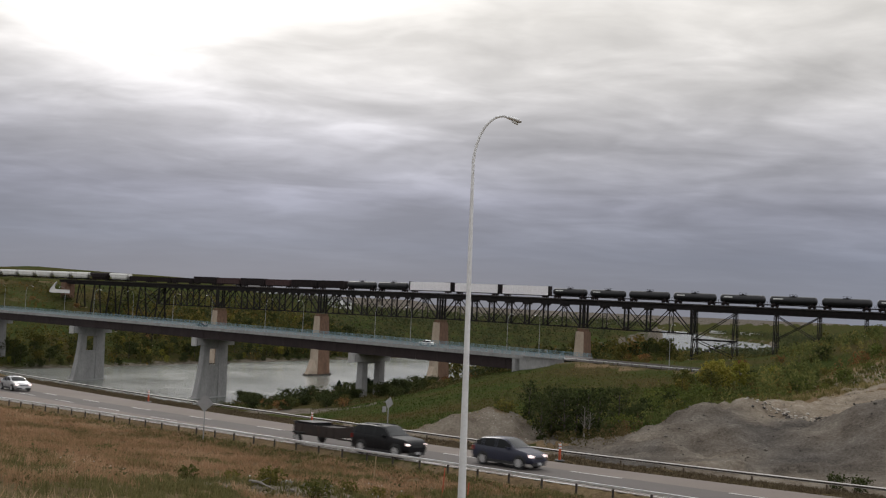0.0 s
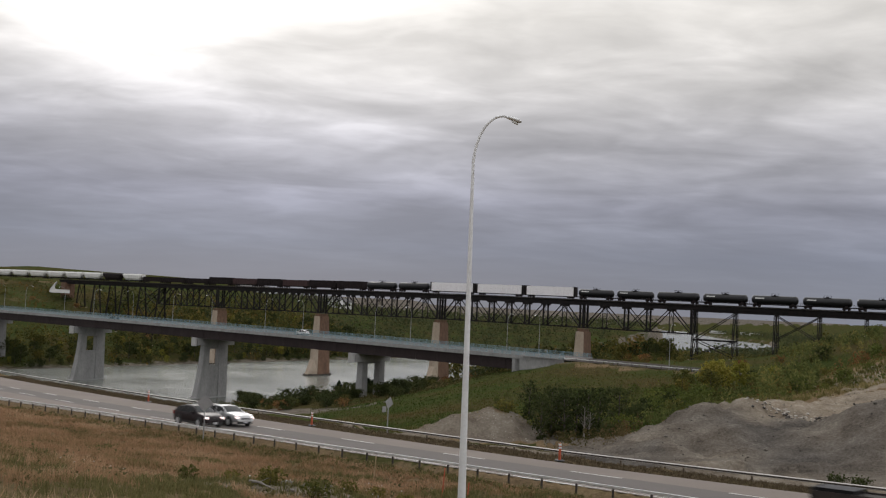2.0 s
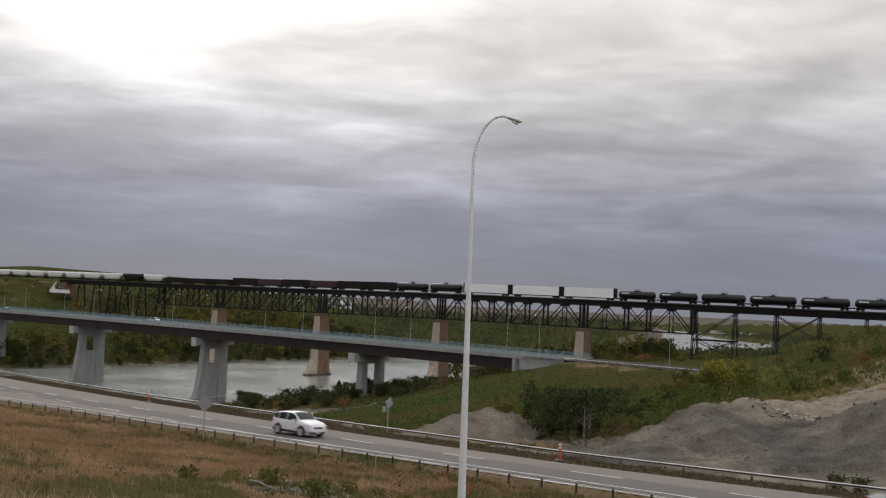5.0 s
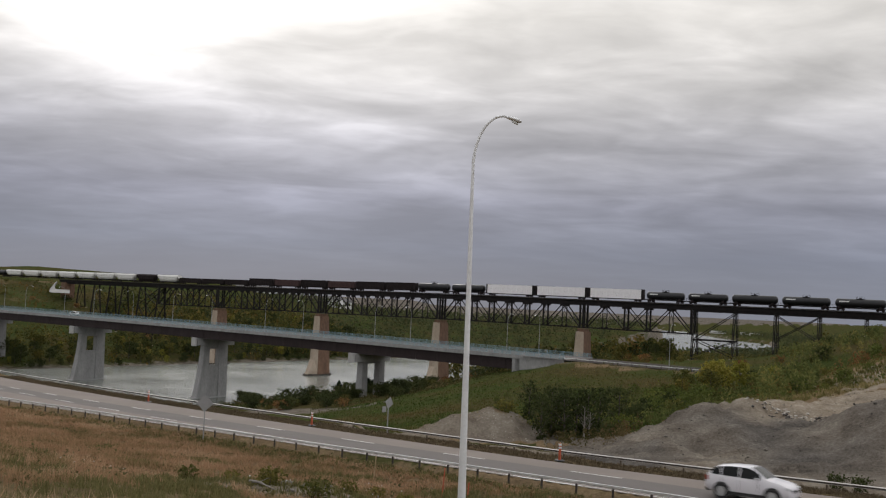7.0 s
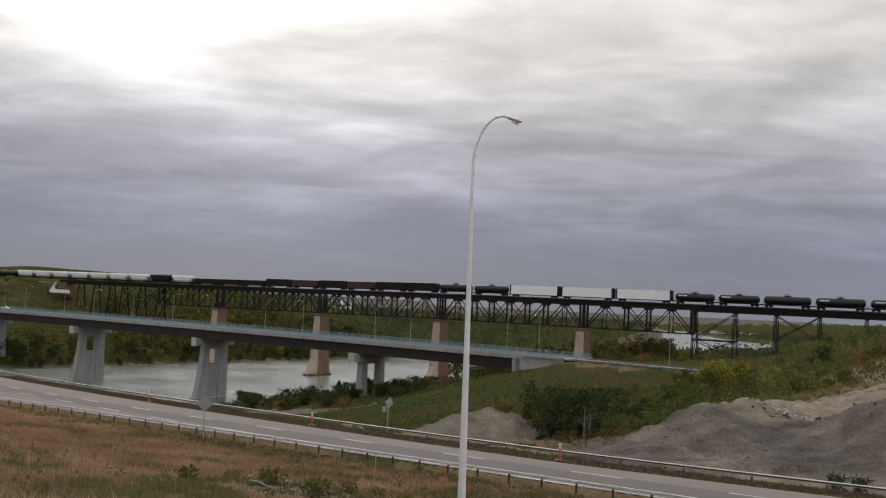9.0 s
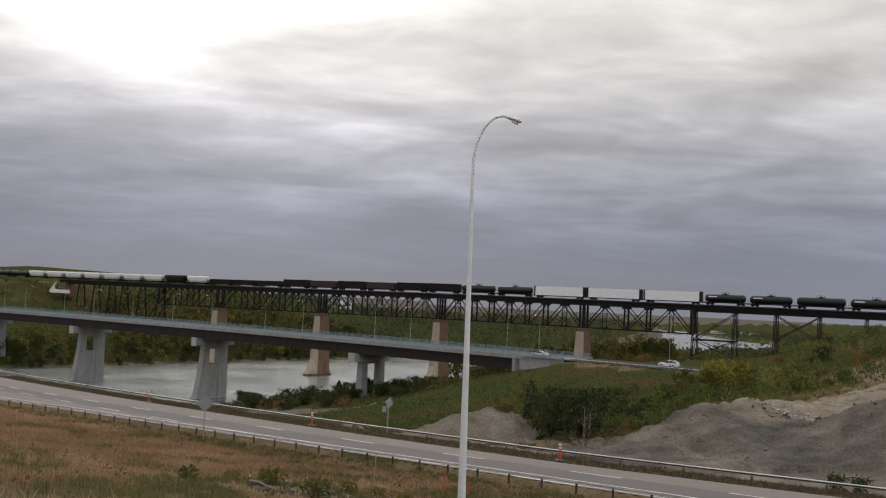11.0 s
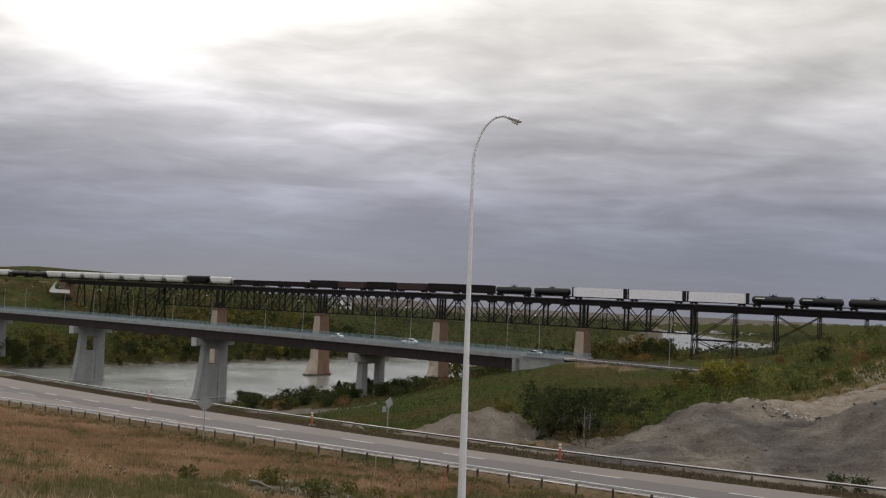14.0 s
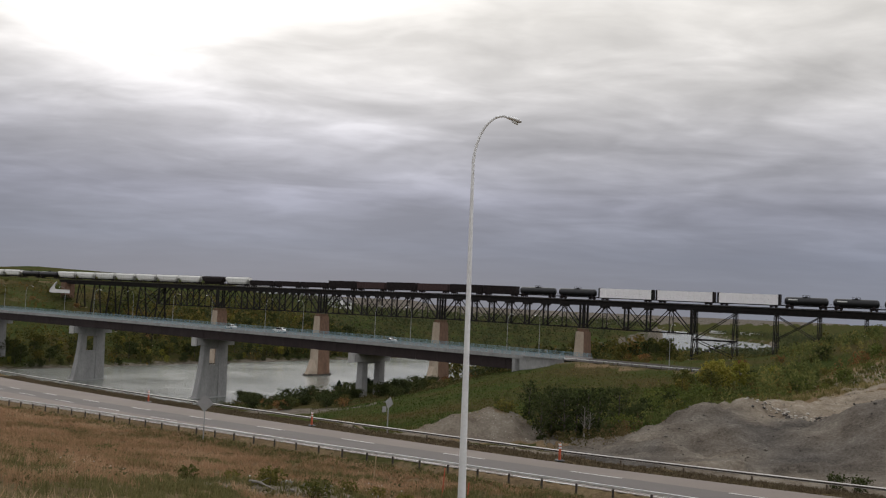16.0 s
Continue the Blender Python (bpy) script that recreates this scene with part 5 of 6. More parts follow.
def build_undergrowth():
    green, rough, dry = [], [], []
    while len(green) < 520:
        d = RNG.uniform(84, 255)
        x = d * RNG.uniform(-0.10, 0.50)
        if x > 9 and d < 77 + 0.9 * max(0, x - 14):
            continue
        if any(((x - h[0]) / h[2]) ** 2 + ((d - h[1]) / h[3]) ** 2 < 2.2 for h in HEAPS):
            continue
        k = noise.noise((x / 14, d / 14, 4))
        (green if RNG.random() < 0.75 - 0.3 * k else (dry if RNG.random() < 0.5 else rough)).append((x, d))
    scatter_leaves("undergrowth", "dark green weeds covering the slope", green, 0.17, SLOPE_GREEN, 0.8, 16)
    scatter_leaves("undergrowth", "rust and straw coloured weeds on the slope", rough, 0.13, FIELD_WEED, 0.7, 12)
    scatter_leaves("undergrowth", "fresh green weeds on the slope", dry, 0.15, LEAF_FRESH, 0.7, 12)
    mound = [(RNG.normal() * 2.6 + 6.0, RNG.normal() * 1.6 + 81.5) for _ in range(90)]
    scatter_leaves("undergrowth", "pale green weeds on the low dirt mound", mound, 0.07, STRAW, 0.3, 12)
    bank, near = [], []
    for _ in range(3200):
        q = RNG.uniform(-30, 150)
        left, right = shores(q)
        far = RNG.random() < 0.6
        p = rail_point(left - RNG.uniform(2, 170), q, 0) if far else rail_point(right + RNG.uniform(3, 110), q, 0)
        (bank if far else near).append((p.x, p.y))
    scatter_leaves("undergrowth", "mixed shrubs along the far river bank", bank, 0.34, LEAF_BANK, 1.1, 9)
    scatter_leaves("undergrowth", "low brown and green shrubs on the near river bank", near, 0.3, NEAR_BRUSH, 1.0, 9)


def thicket(name, label, count, sample, lo, hi, mat):
    """A dense wood as one object: many small crowns of leaf clumps."""
    c, s = [], []
    while count > 0:
        p = sample()
        if p is None:
            continue
        count -= 1
        z = ground_z(p.x, p.y, False)
        h = RNG.uniform(lo, hi)
        if abs((p.xy - RAIL0).dot(TQ)) < 7:            # kept low under the track
            h = min(h, max(0.6, 37.0 - z))
        if z > 15 and p.y > 250:                       # nothing stands up against the sky
            h = min(h, max(0.8, 38.3 - z))
        if in_clearing(p.x, p.y, z + h):
            h = max(0.6, 39.6 - 0.042 * p.y - z)
        top = RNG.uniform(0.8, 1.2)
        for _ in range(26):
            f = RNG.random() ** 0.8
            r = h * 0.22 * math.sin(math.pi * min(0.95, 0.12 + f * 0.86)) * top
            a = RNG.random() * 6.28
            c.append((p.x + math.cos(a) * r, p.y + math.sin(a) * r, z + h * f))
            s.append(h * 0.075 * (0.6 + 0.8 * RNG.random()))
    tagged(new(name, leaf_mesh(name, c, s, mat)), label, "woods", kind="stuff")


def bank_sample(side, q0, q1, k0, k1):
    def one():
        q = RNG.uniform(q0, q1)
        left, right = shores(q)
        k = RNG.uniform(k0, k1)
        return rail_point(left - k if side < 0 else right + k, q, 0)
    return one


def brow_sample(a, b, y0, y1):
    def one():
        y = RNG.uniform(y0, y1)
        x = y * RNG.uniform(a, b)
        return None if y < 77 + 0.9 * max(0, x - 12) else Vector((x, y, 0))
    return one


def verge_sample():
    x, y = RNG.uniform(8.6, 15.2), RNG.uniform(71, 85)
    d = Vector((x, y)) - ROAD0
    room = d.dot(RN) - edge_bend(d.dot(RE))
    return None if room < 12.3 or (x > 12 and room < 16 and y < 66 + x) else Vector((x, y, 0))


def hill_sample():
    x, y = RNG.uniform(34, 105), RNG.uniform(105, 240)
    return None if y < 84 + 0.9 * max(0, x - 14) or x / y < 0.27 else Vector((x, y, 0))


thicket("thicket", "dense green and yellow trees along the far bank", 620, bank_sample(-1, -160, 200, 2, 62), 4.5, 9.5, LEAF_BANK)
thicket("thicket", "dense dark trees behind the rail bridge", 620, bank_sample(1, -150, -6, 6, 104), 7.0, 12.0, LEAF_BANK)
thicket("thicket", "wooded slope behind the far end of the bridges", 560, bank_sample(-1, -150, -10, 42, 118), 6.5, 12.0, LEAF_BANK)
thicket("thicket", "low brown and green brush on the near bank", 170, bank_sample(1, 60, 200, 3, 75), 0.8, 2.2, NEAR_BRUSH)
thicket("thicket", "low brush below the rail bridge", 420, bank_sample(1, 4, 100, 70, 200), 1.0, 3.2, LEAF_BANK)
thicket("thicket", "olive and rust scrub on the hill by the railway", 130, hill_sample, 1.0, 2.6, SCRUB)
thicket("thicket", "dense green brush on the shoulder of the hill", 300, brow_sample(0.335, 0.395, 118, 235), 1.6, 3.6, HILL_GREEN)
thicket("thicket", "olive brush below the crest of the hill", 170, brow_sample(0.39, 0.45, 160, 235), 1.4, 3.0, HILL_GREEN)
thicket("thicket", "rust-red brush along the crest of the hill", 240, brow_sample(0.415, 0.5, 150, 235), 1.4, 2.8, LEAF_RUST)
thicket("thicket", "mixed green brush round the last trestle bents", 420, brow_sample(0.345, 0.46, 225, 330), 1.6, 3.6, HILL_GREEN)
thicket("thicket", "dark conifers and poplars beyond the river", 260, bank_sample(-1, -175, -45, 3, 60), 6.0, 11.0, LEAF_GREEN)
thicket("thicket", "dark green brush behind the gravel heaps", 300, brow_sample(0.12, 0.36, 92, 150), 0.9, 2.0, HILL_GREEN)
thicket("thicket", "dark brush under the saplings by the guardrail", 150, verge_sample, 0.5, 1.5, NEAR_BRUSH)
thicket("thicket", "woods on the flat behind the railway", 420, bank_sample(1, -420, -15, 100, 340), 4.0, 8.0, LEAF_BANK)
thicket("thicket", "scrub on the slope under the far viaduct", 620, bank_sample(-1, -40, 120, 55, 150), 1.4, 4.0, SCRUB)


def far_woods():
    """Woods too far to tell trees apart: upright clumps in belts across the plain."""
    c, s = [], []

    def open_water(x, d):
        dd = Vector((x, d)) - RAIL0
        u, q = dd.dot(TD), dd.dot(TQ)
        left, right = shores(q)
        return left - 5 < u < right + 5 and q > -1450, u, q, left, right
    trees = 0
    while trees < 9000:                              # the wooded banks upstream of the rail bridge
        d = RNG.uniform(500, 1500)
        x = d * RNG.uniform(-0.36, 0.46)
        wet, u, q, left, right = open_water(x, d)
        if wet or q > -25 or (u > right and u - right > 420):
            continue
        z = ground_z(x, d, False)
        if z > 33 or noise.noise((x / 60, d / 90, 5)) < -0.55:
            continue
        trees += 1
        h = RNG.uniform(5, 10)
        for _ in range(9):
            o = RNG.normal(size=3)
            c.append((x + o[0] * h * 0.17, d + o[1] * h * 0.17, z + h * 0.5 + o[2] * h * 0.24))
            s.append(h * 0.13 * (0.7 + 0.6 * RNG.random()))
    for _ in range(9000):                            # low belts and hedges between the far fields
        d = 1400 * (3.2 ** RNG.random())
        x = d * RNG.uniform(-0.55, 0.6)
        wet, u, q, left, right = open_water(x, d)
        z = ground_z(x, d, False)
        if wet or z > 33 or noise.noise((x / 420, d / 60, 5)) < 0.16:
            continue
        h = RNG.uniform(2.5, 5)
        c.append((x, d, z + h * RNG.random()))
        s.append(h * 0.42)
    ob = new("far_woods", leaf_mesh("far_woods", c, s, LEAF_FAR))
    tagged(ob, "dull green and brown woods across the far plain", "woods", kind="stuff")


LEAF_FAR = leaf_mat("distant_tree_belts", [(0.034, 0.045, 0.024), (0.055, 0.067, 0.033), (0.085, 0.09, 0.042), (0.13, 0.115, 0.05)], 0.3)
build_undergrowth()
far_woods()


def grass_field():
    """Tall dry grass between the camera and the near guardrail, blade by blade."""
    def blades(name, label, tufts, mat, lo, hi, per, wide):
        v, f = [], []
        for x, y in tufts:
            z = ground_z(x, y) - 0.03
            tall = RNG.uniform(lo, hi) * (0.45 + 0.55 * step(0.5, 5, -(Vector((x, y)) - ROAD0).dot(RN)) if mat is DRY_BLADES else 1.0)
            for _ in range(per):
                a, b = RNG.random() * 6.28, RNG.random() * 6.28
                r = RNG.random() * 0.16
                bx, by = x + math.cos(a) * r, y + math.sin(a) * r
                h = tall * (0.55 + 0.6 * RNG.random())
                l = h * RNG.uniform(0.15, 0.95)
                w = wide * (0.7 + 0.6 * RNG.random()) * (0.45 + 0.55 * step(20, 34, y))
                dx, dy = math.cos(b), math.sin(b)
                o = len(v)
                v += [(bx - dy * w, by + dx * w, z), (bx + dy * w, by - dx * w, z), (bx + dx * l * 0.35 + dy * w * 0.8, by + dy * l * 0.35 - dx * w * 0.8, z + h * 0.6),
                      (bx + dx * l * 0.35 - dy * w * 0.8, by + dy * l * 0.35 + dx * w * 0.8, z + h * 0.6), (bx + dx * l, by + dy * l, z + h)]
                f += [(o, o + 1, o + 2, o + 3), (o + 3, o + 2, o + 4)]
        me = bpy.data.meshes.new(name)
        me.from_pydata(v, [], f)
        me.materials.append(mat)
        tagged(new(name, me), label, "grass", kind="stuff")
    dry, weeds, verge = [], [], []
    while len(dry) < 24000:
        s, w = RNG.uniform(-22, 62), -RNG.uniform(0.55, 35)
        p = ROAD0 + RE * s + RN * w
        if p.y < 14 or abs(p.x / p.y) > 0.56:
            continue
        if (p.x + 4.5) ** 2 + (p.y - 36) ** 2 < 14 * (0.6 + noise.noise((p.x / 2, p.y / 2, 8))):
            if RNG.random() < 0.6:
                weeds.append((p.x, p.y))
            continue
        k = 1.3 * noise.noise((p.x / 4.5, p.y / 4.5, 1)) + 0.6 * noise.noise((p.x / 1.7, p.y / 1.7, 2)) + 0.018 * (s + 6) + 0.22
        if k > 0.12:
            dry.append((p.x, p.y))
        elif RNG.random() < 0.85:
            weeds.append((p.x, p.y))
    for _ in range(4200):                            # rank grass up to the foot of the near guardrail
        p = ROAD0 + RE * RNG.uniform(-22, 60) + RN * -RNG.uniform(0.5, 2.8)
        (dry if RNG.random() < 0.65 else weeds).append((p.x, p.y))
    slope, straw = [], []
    while len(slope) < 17500:
        d = 84 * (3.5 ** RNG.random())
        x = d * RNG.uniform(-0.13, 0.50)
        if x > 9 and d < 77 + 0.9 * max(0, x - 14) or any(((x - h[0]) / h[2]) ** 2 + ((d - h[1]) / h[3]) ** 2 < 2.2 for h in HEAPS):
            continue
        e = Vector((x, d)) - HW_A
        if e.dot(HD) > 200 and -e.x * HD.y + e.y * HD.x > -6:
            continue
        (straw if x / d > 0.36 + 0.12 * noise.noise((x / 9, d / 9, 6)) else slope).append((x, d))
    blades("grass", "long green grass on the cut slope", slope, SLOPE_GREEN, 0.25, 0.6, 6, 0.04)
    blades("grass", "straw and olive grass on the hill", straw, STRAW, 0.25, 0.7, 5, 0.045)
    for _ in range(11000):
        s = RNG.uniform(-22, 90)
        p = ROAD0 + RE * s + RN * (8.4 + edge_bend(s) + 0.4 + RNG.random() * 2.9)
        verge.append((p.x, p.y))
    patches = [dry[int(i)] for i in RNG.integers(len(dry), size=700)]
    scatter_leaves("undergrowth", "low brown and olive weeds in the near field", patches, 0.055, FIELD_WEED, 0.22, 14)
    blades("grass", "tall dry straw-brown grass on the near slope", dry, DRY_BLADES, 0.16, 0.42, 9, 0.011)
    blades("grass", "short green weeds among stones", weeds, GREEN_BLADES, 0.1, 0.34, 10, 0.014)
    blades("grass", "dry brown verge grass under the guardrail", verge, VERGE_BLADES, 0.08, 0.24, 6, 0.02)


grass_field()

# ---- vehicles ----
GLASS = paint("dark_car_glass", (0.008, 0.009, 0.010), 0.25, 0.0, 0, 0.03, 0.12)
SCREEN = paint("windscreen_glass", (0.008, 0.01, 0.011), 0.14, 0.0, 0, 0.03, 0.2)
TYRE = surface("black_rubber", [(0.012, 0.012, 0.012), (0.022, 0.022, 0.022)], 6.0, 0.85)
RIM = surface("silver_alloy", [(0.4, 0.4, 0.41), (0.55, 0.55, 0.56)], 4.0, 0.35, 0.6, bump=0.0)
TRIM = surface("black_plastic_trim", [(0.012, 0.012, 0.013), (0.02, 0.02, 0.021)], 6.0, 0.6)
HEADLIGHT = glow("lit_headlight", (1.0, 0.80, 0.78), 1.9)
LAMP_CLEAR = paint("clear_headlamp", (0.55, 0.56, 0.58), 0.1, 0.8, 0, 0.05)
TAIL = paint("red_tail_lamp", (0.25, 0.012, 0.012), 0.15, 0.8, 0, 0.05)
PLATE = surface("pale_plate", [(0.4, 0.4, 0.42), (0.5, 0.5, 0.52)], 5.0, 0.5)


def wheel(car, x, y, r, width, rim, spokes=5):
    w = new("wheel")
    w.parent, w.location, w.empty_display_size = car, (x, y, r), 0.2
    w.parent = car
    h = width / 2
    prof = [(-h, r * 0.62), (-h, r * 0.93), (-h * 0.7, r), (h * 0.7, r), (h, r * 0.93), (h, r * 0.62)]
    part("tyre", Solid().lathe(prof, (0, 0, 0), (0, 1, 0), 20), TYRE, w, smooth=True)
    sgn = 1 if y > 0 else -1
    s = Solid()
    s.lathe([(0, r * 0.16), (0.03, r * 0.14)], (0, sgn * (h + 0.0), 0), (0, sgn, 0), 10)
    for k in range(spokes):
        a = 2 * math.pi * k / spokes
        s.beam((math.cos(a) * r * 0.1, sgn * (h + 0.008), math.sin(a) * r * 0.1), (math.cos(a) * r * 0.63, sgn * (h + 0.008), math.sin(a) * r * 0.63), 0.03, r * 0.2, (0, 1, 0))
    s.lathe([(0, r * 0.61), (0.004, r * 0.61)], (0, sgn * h, 0), (0, sgn, 0), 20)
    o = len(s.v)
    for i in range(20):
        a = 2 * math.pi * i / 20
        for rr, dd in ((r * 0.60, 0.0), (r * 0.67, 0.012)):
            s.v.append((math.cos(a) * rr, sgn * (h + dd), math.sin(a) * rr))
    for i in range(20):
        j = (i + 1) % 20
        s.f.append((o + 2 * i, o + 2 * j, o + 2 * j + 1, o + 2 * i + 1))
    part("rim", s, rim, w)
    return w


PROFILES = {   # roof line from tail to nose: way along the car and height, as shares of its length and height
    "suv": [(-.5, .50), (-.495, .58), (-.475, .66), (-.45, .74), (-.40, .87), (-.34, .945), (-.2, .99), (-.05, 1.0), (.03, .985), (.09, .93), (.16, .81), (.235, .675), (.28, .65), (.36, .62), (.43, .57), (.475, .49), (.495, .40), (.5, .34)],
    "wagon": [(-.5, .52), (-.49, .66), (-.475, .77), (-.455, .89), (-.43, .955), (-.38, .985), (-.2, 1.0), (0, .995), (.05, .97), (.10, .88), (.155, .75), (.19, .68), (.25, .66), (.38, .635), (.45, .60), (.485, .52), (.497, .42), (.5, .34)],
    "hatch": [(-.5, .50), (-.49, .62), (-.46, .72), (-.40, .83), (-.30, .93), (-.18, .985), (-.04, 1.0), (.04, .97), (.11, .88), (.18, .77), (.245, .67), (.30, .64), (.40, .59), (.455, .53), (.485, .45), (.5, .35)],
    "sedan": [(-.5, .52), (-.49, .62), (-.46, .69), (-.40, .71), (-.36, .73), (-.28, .87), (-.2, .965), (-.08, 1.0), (.02, .98), (.08, .91), (.15, .79), (.215, .68), (.28, .66), (.38, .62), (.45, .56), (.485, .46), (.5, .36)],
}
WINDOWS = {    # windscreen, rear window and side windows, as shares of the length
    "suv": ((.05, .225), (-.452, -.36), ((-.425, -.31), (-.295, -.09), (-.075, .165))),
    "wagon": ((.06, .183), (-.468, -.43), ((-.43, -.285), (-.265, -.095), (-.075, .135))),
    "hatch": ((.055, .237), (-.44, -.30), ((-.36, -.24), (-.225, -.07), (-.055, .175))),
    "sedan": ((.04, .208), (-.355, -.225), ((-.29, -.235), (-.22, -.075), (-.06, .15))),
}


def road_car(label, paint_mat, L, W, H, kind="suv", lit=True, rim=None):
    """A road vehicle: x forwards, wheels on z = 0. kind: suv, wagon, hatch or sedan."""
    car = thing("car", label, "car")
    f, hw = L / 2, W / 2
    xs, zs = [p[0] * L for p in PROFILES[kind]], [p[1] * H for p in PROFILES[kind]]
    belt0 = 0.63 * H

    def shell(x, out=0.0):
        """Half of the section at x, from the sill up to the middle of the roof."""
        top = float(np.interp(x, xs, zs)) + out
        t = abs(x) / f
        w = hw * (1 - 0.04 * t ** 2 - (0.18 if x > 0 else 0.13) * t ** 8) + out
        bot = 0.27 + 0.10 * t ** 6
        belt = min(belt0 - 0.03 * H * x / f, top - 0.03)
        rise = max(0.0, min(1.0, (top - belt) / (H - belt0)))
        wr = w * (0.93 - 0.17 * rise)
        pts = [(w * 0.86, bot), (w * 0.975, bot + 0.10), (w, lerp(bot, belt, 0.45)), (w * 0.99, lerp(bot, belt, 0.82)), (w * 0.955, belt)]
        for k in (0.3, 0.6, 0.88):
            pts.append((lerp(w * 0.955, wr, k) + 0.02 * rise * math.sin(math.pi * k), lerp(belt, top, k)))
        pts += [(wr * 0.9, top - 0.012), (wr * 0.5, top + 0.012), (0.0, top + 0.02)]
        return pts, belt, top

    rings = []
    for x in sorted(set(xs + [f * k / 16 for k in range(-15, 16)])):
        half = shell(x)[0]
        rings.append([Vector((x, -y, z)) for y, z in half] + [Vector((x, y, z)) for y, z in reversed(half[:-1])])
    part("body", Solid().loft(rings), paint_mat, car, smooth=True)

    def patch(nm, grid, mat):
        sp = Solid()
        m = len(grid[0])
        sp.v = [tuple(p) for row in grid for p in row]
        for i in range(len(grid) - 1):
            for j in range(m - 1):
                sp.f.append((i * m + j, (i + 1) * m + j, (i + 1) * m + j + 1, i * m + j + 1))
        part(nm, sp, mat, car, smooth=True)

    screen, rear, sides = WINDOWS[kind]
    for nm, (x0, x1), mat in (("windscreen", screen, SCREEN), ("rear_window", rear, GLASS)):
        grid = []
        for i in range(6):
            x = L * lerp(x0, x1, i / 5)
            half = shell(x, 0.012)[0]
            c8, c9, c10 = half[8], half[9], half[10]
            grid.append([Vector((x, y, z)) for y, z in (c8, c9, c10, (-c9[0], c9[1]), (-c8[0], c8[1]))])
        patch(nm, grid, mat)
    for k, (x0, x1) in enumerate(sides):
        for sg in (-1, 1):
            grid = []
            for i in range(8):
                x = L * lerp(x0, x1, i / 7)
                half, belt, top = shell(x, 0.01)
                lo, hi = belt + 0.035, max(belt + 0.04, belt + (top - belt) * 0.86)
                zz, yy = [p[1] for p in half[3:9]], [p[0] for p in half[3:9]]
                grid.append([Vector((x, sg * float(np.interp(lerp(lo, hi, j / 3), zz, yy)), lerp(lo, hi, j / 3))) for j in range(4)])
            patch("quarter_window" if k == 0 else "side_window", grid, GLASS)
    for sg in (-1, 1):
        a = L * sides[2][1]
        part("mirror", Solid().box((a - 0.12, sg * (hw + 0.08), belt0 + 0.06), (0.12, 0.2, 0.14), bevel=0.03), paint_mat, car)
        part("sill", Solid().box((-0.01 * L, sg * (hw - 0.03), 0.29), (0.52 * L, 0.06, 0.14), bevel=0.02), TRIM, car)
        for x in (sides[1][0], sides[1][1], sides[2][1] - 0.03):
            part("door_seam", Solid().box(((x + 0.008) * L, sg * (hw - 0.004), 0.44 * H), (0.012, 0.014, 0.28 * H)), TRIM, car)
        for x in (sides[1][0] + 0.02, sides[2][0] + 0.02):
            part("door_handle", Solid().box((x * L + 0.06, sg * (hw + 0.004), 0.56 * H), (0.17, 0.03, 0.035)), paint_mat, car)
        lm = HEADLIGHT if lit else LAMP_CLEAR
        part("headlight", Solid().box((f - 0.17, sg * hw * 0.72, 0.475 * H), (0.26, 0.26, 0.115), pose(0, 0, 0, 0, 12, -22 * sg).to_3x3(), bevel=0.06), lm, car, "lit headlight" if lit else "clear headlight")
        part("tail_light", Solid().box((-f + 0.10, sg * hw * 0.80, 0.56 * H), (0.18, 0.2, 0.22), bevel=0.05), TAIL, car, "red tail light")
    part("grille", Solid().box((f - 0.035, 0, 0.40 * H), (0.06, hw * 0.9, 0.12), bevel=0.02), TRIM, car)
    part("bumper", Solid().box((f - 0.10, 0, 0.29), (0.2, hw * 1.45, 0.15), bevel=0.07), TRIM, car)
    part("bumper", Solid().box((-f + 0.08, 0, 0.38), (0.18, hw * 1.62, 0.22), bevel=0.07), TRIM if kind in ("suv", "wagon") else paint_mat, car)
    part("number_plate", Solid().box((f + 0.01, 0, 0.33), (0.02, 0.3, 0.13)), PLATE, car)
    if kind == "wagon":
        for sg in (-1, 1):
            part("roof_rail", Solid().beam((-0.30 * L, sg * hw * 0.62, H * 0.99), (0.0, sg * hw * 0.62, H + 0.02), 0.03, 0.05), TRIM, car)
    r = 0.215 * H
    r = min(max(r, 0.31), 0.37)
    wheels = []
    for x in (0.305 * L, -0.29 * L):
        for sg in (-1, 1):
            # body has no arch cut out; a black disc stands for its shaded hollow
            part("wheel_arch", Solid().tube((x, sg * (hw - 0.10), r + 0.03), (x, sg * (hw + 0.012), r + 0.03), r + 0.055, k=18), TRIM, car)
            wheels.append(wheel(car, x, sg * (hw - 0.07), r, 0.2, rim or RIM))
    return car, wheels, r


BLUE = paint("slate_blue_car_paint", (0.018, 0.021, 0.042), 0.36, 0.15, 0.1, 0.06, 0.4)
BLACK = paint("black_car_paint", (0.004, 0.004, 0.0055), 0.4, 0.03, 0, 0.03, 0.18)
MAROON = paint("near_black_maroon_paint", (0.014, 0.008, 0.01), 0.4, 0.03, 0, 0.03, 0.18)
SILVER = paint("silver_car_paint", (0.45, 0.45, 0.46), 0.3, 0.7, 0.35, 0.2)
WHITE = paint("pearl_white_car_paint", (0.66, 0.64, 0.68), 0.3, 0.7, 0.0, 0.12)
PLAIN_WHITE = paint("plain_white_paint", (0.75, 0.75, 0.75), 0.35, 0.5, 0.0, 0.12)
RUSTY = surface("dark_rusty_trailer_steel", [(0.012, 0.009, 0.008), (0.022, 0.015, 0.013), (0.04, 0.024, 0.018)], 2.0, 0.8)


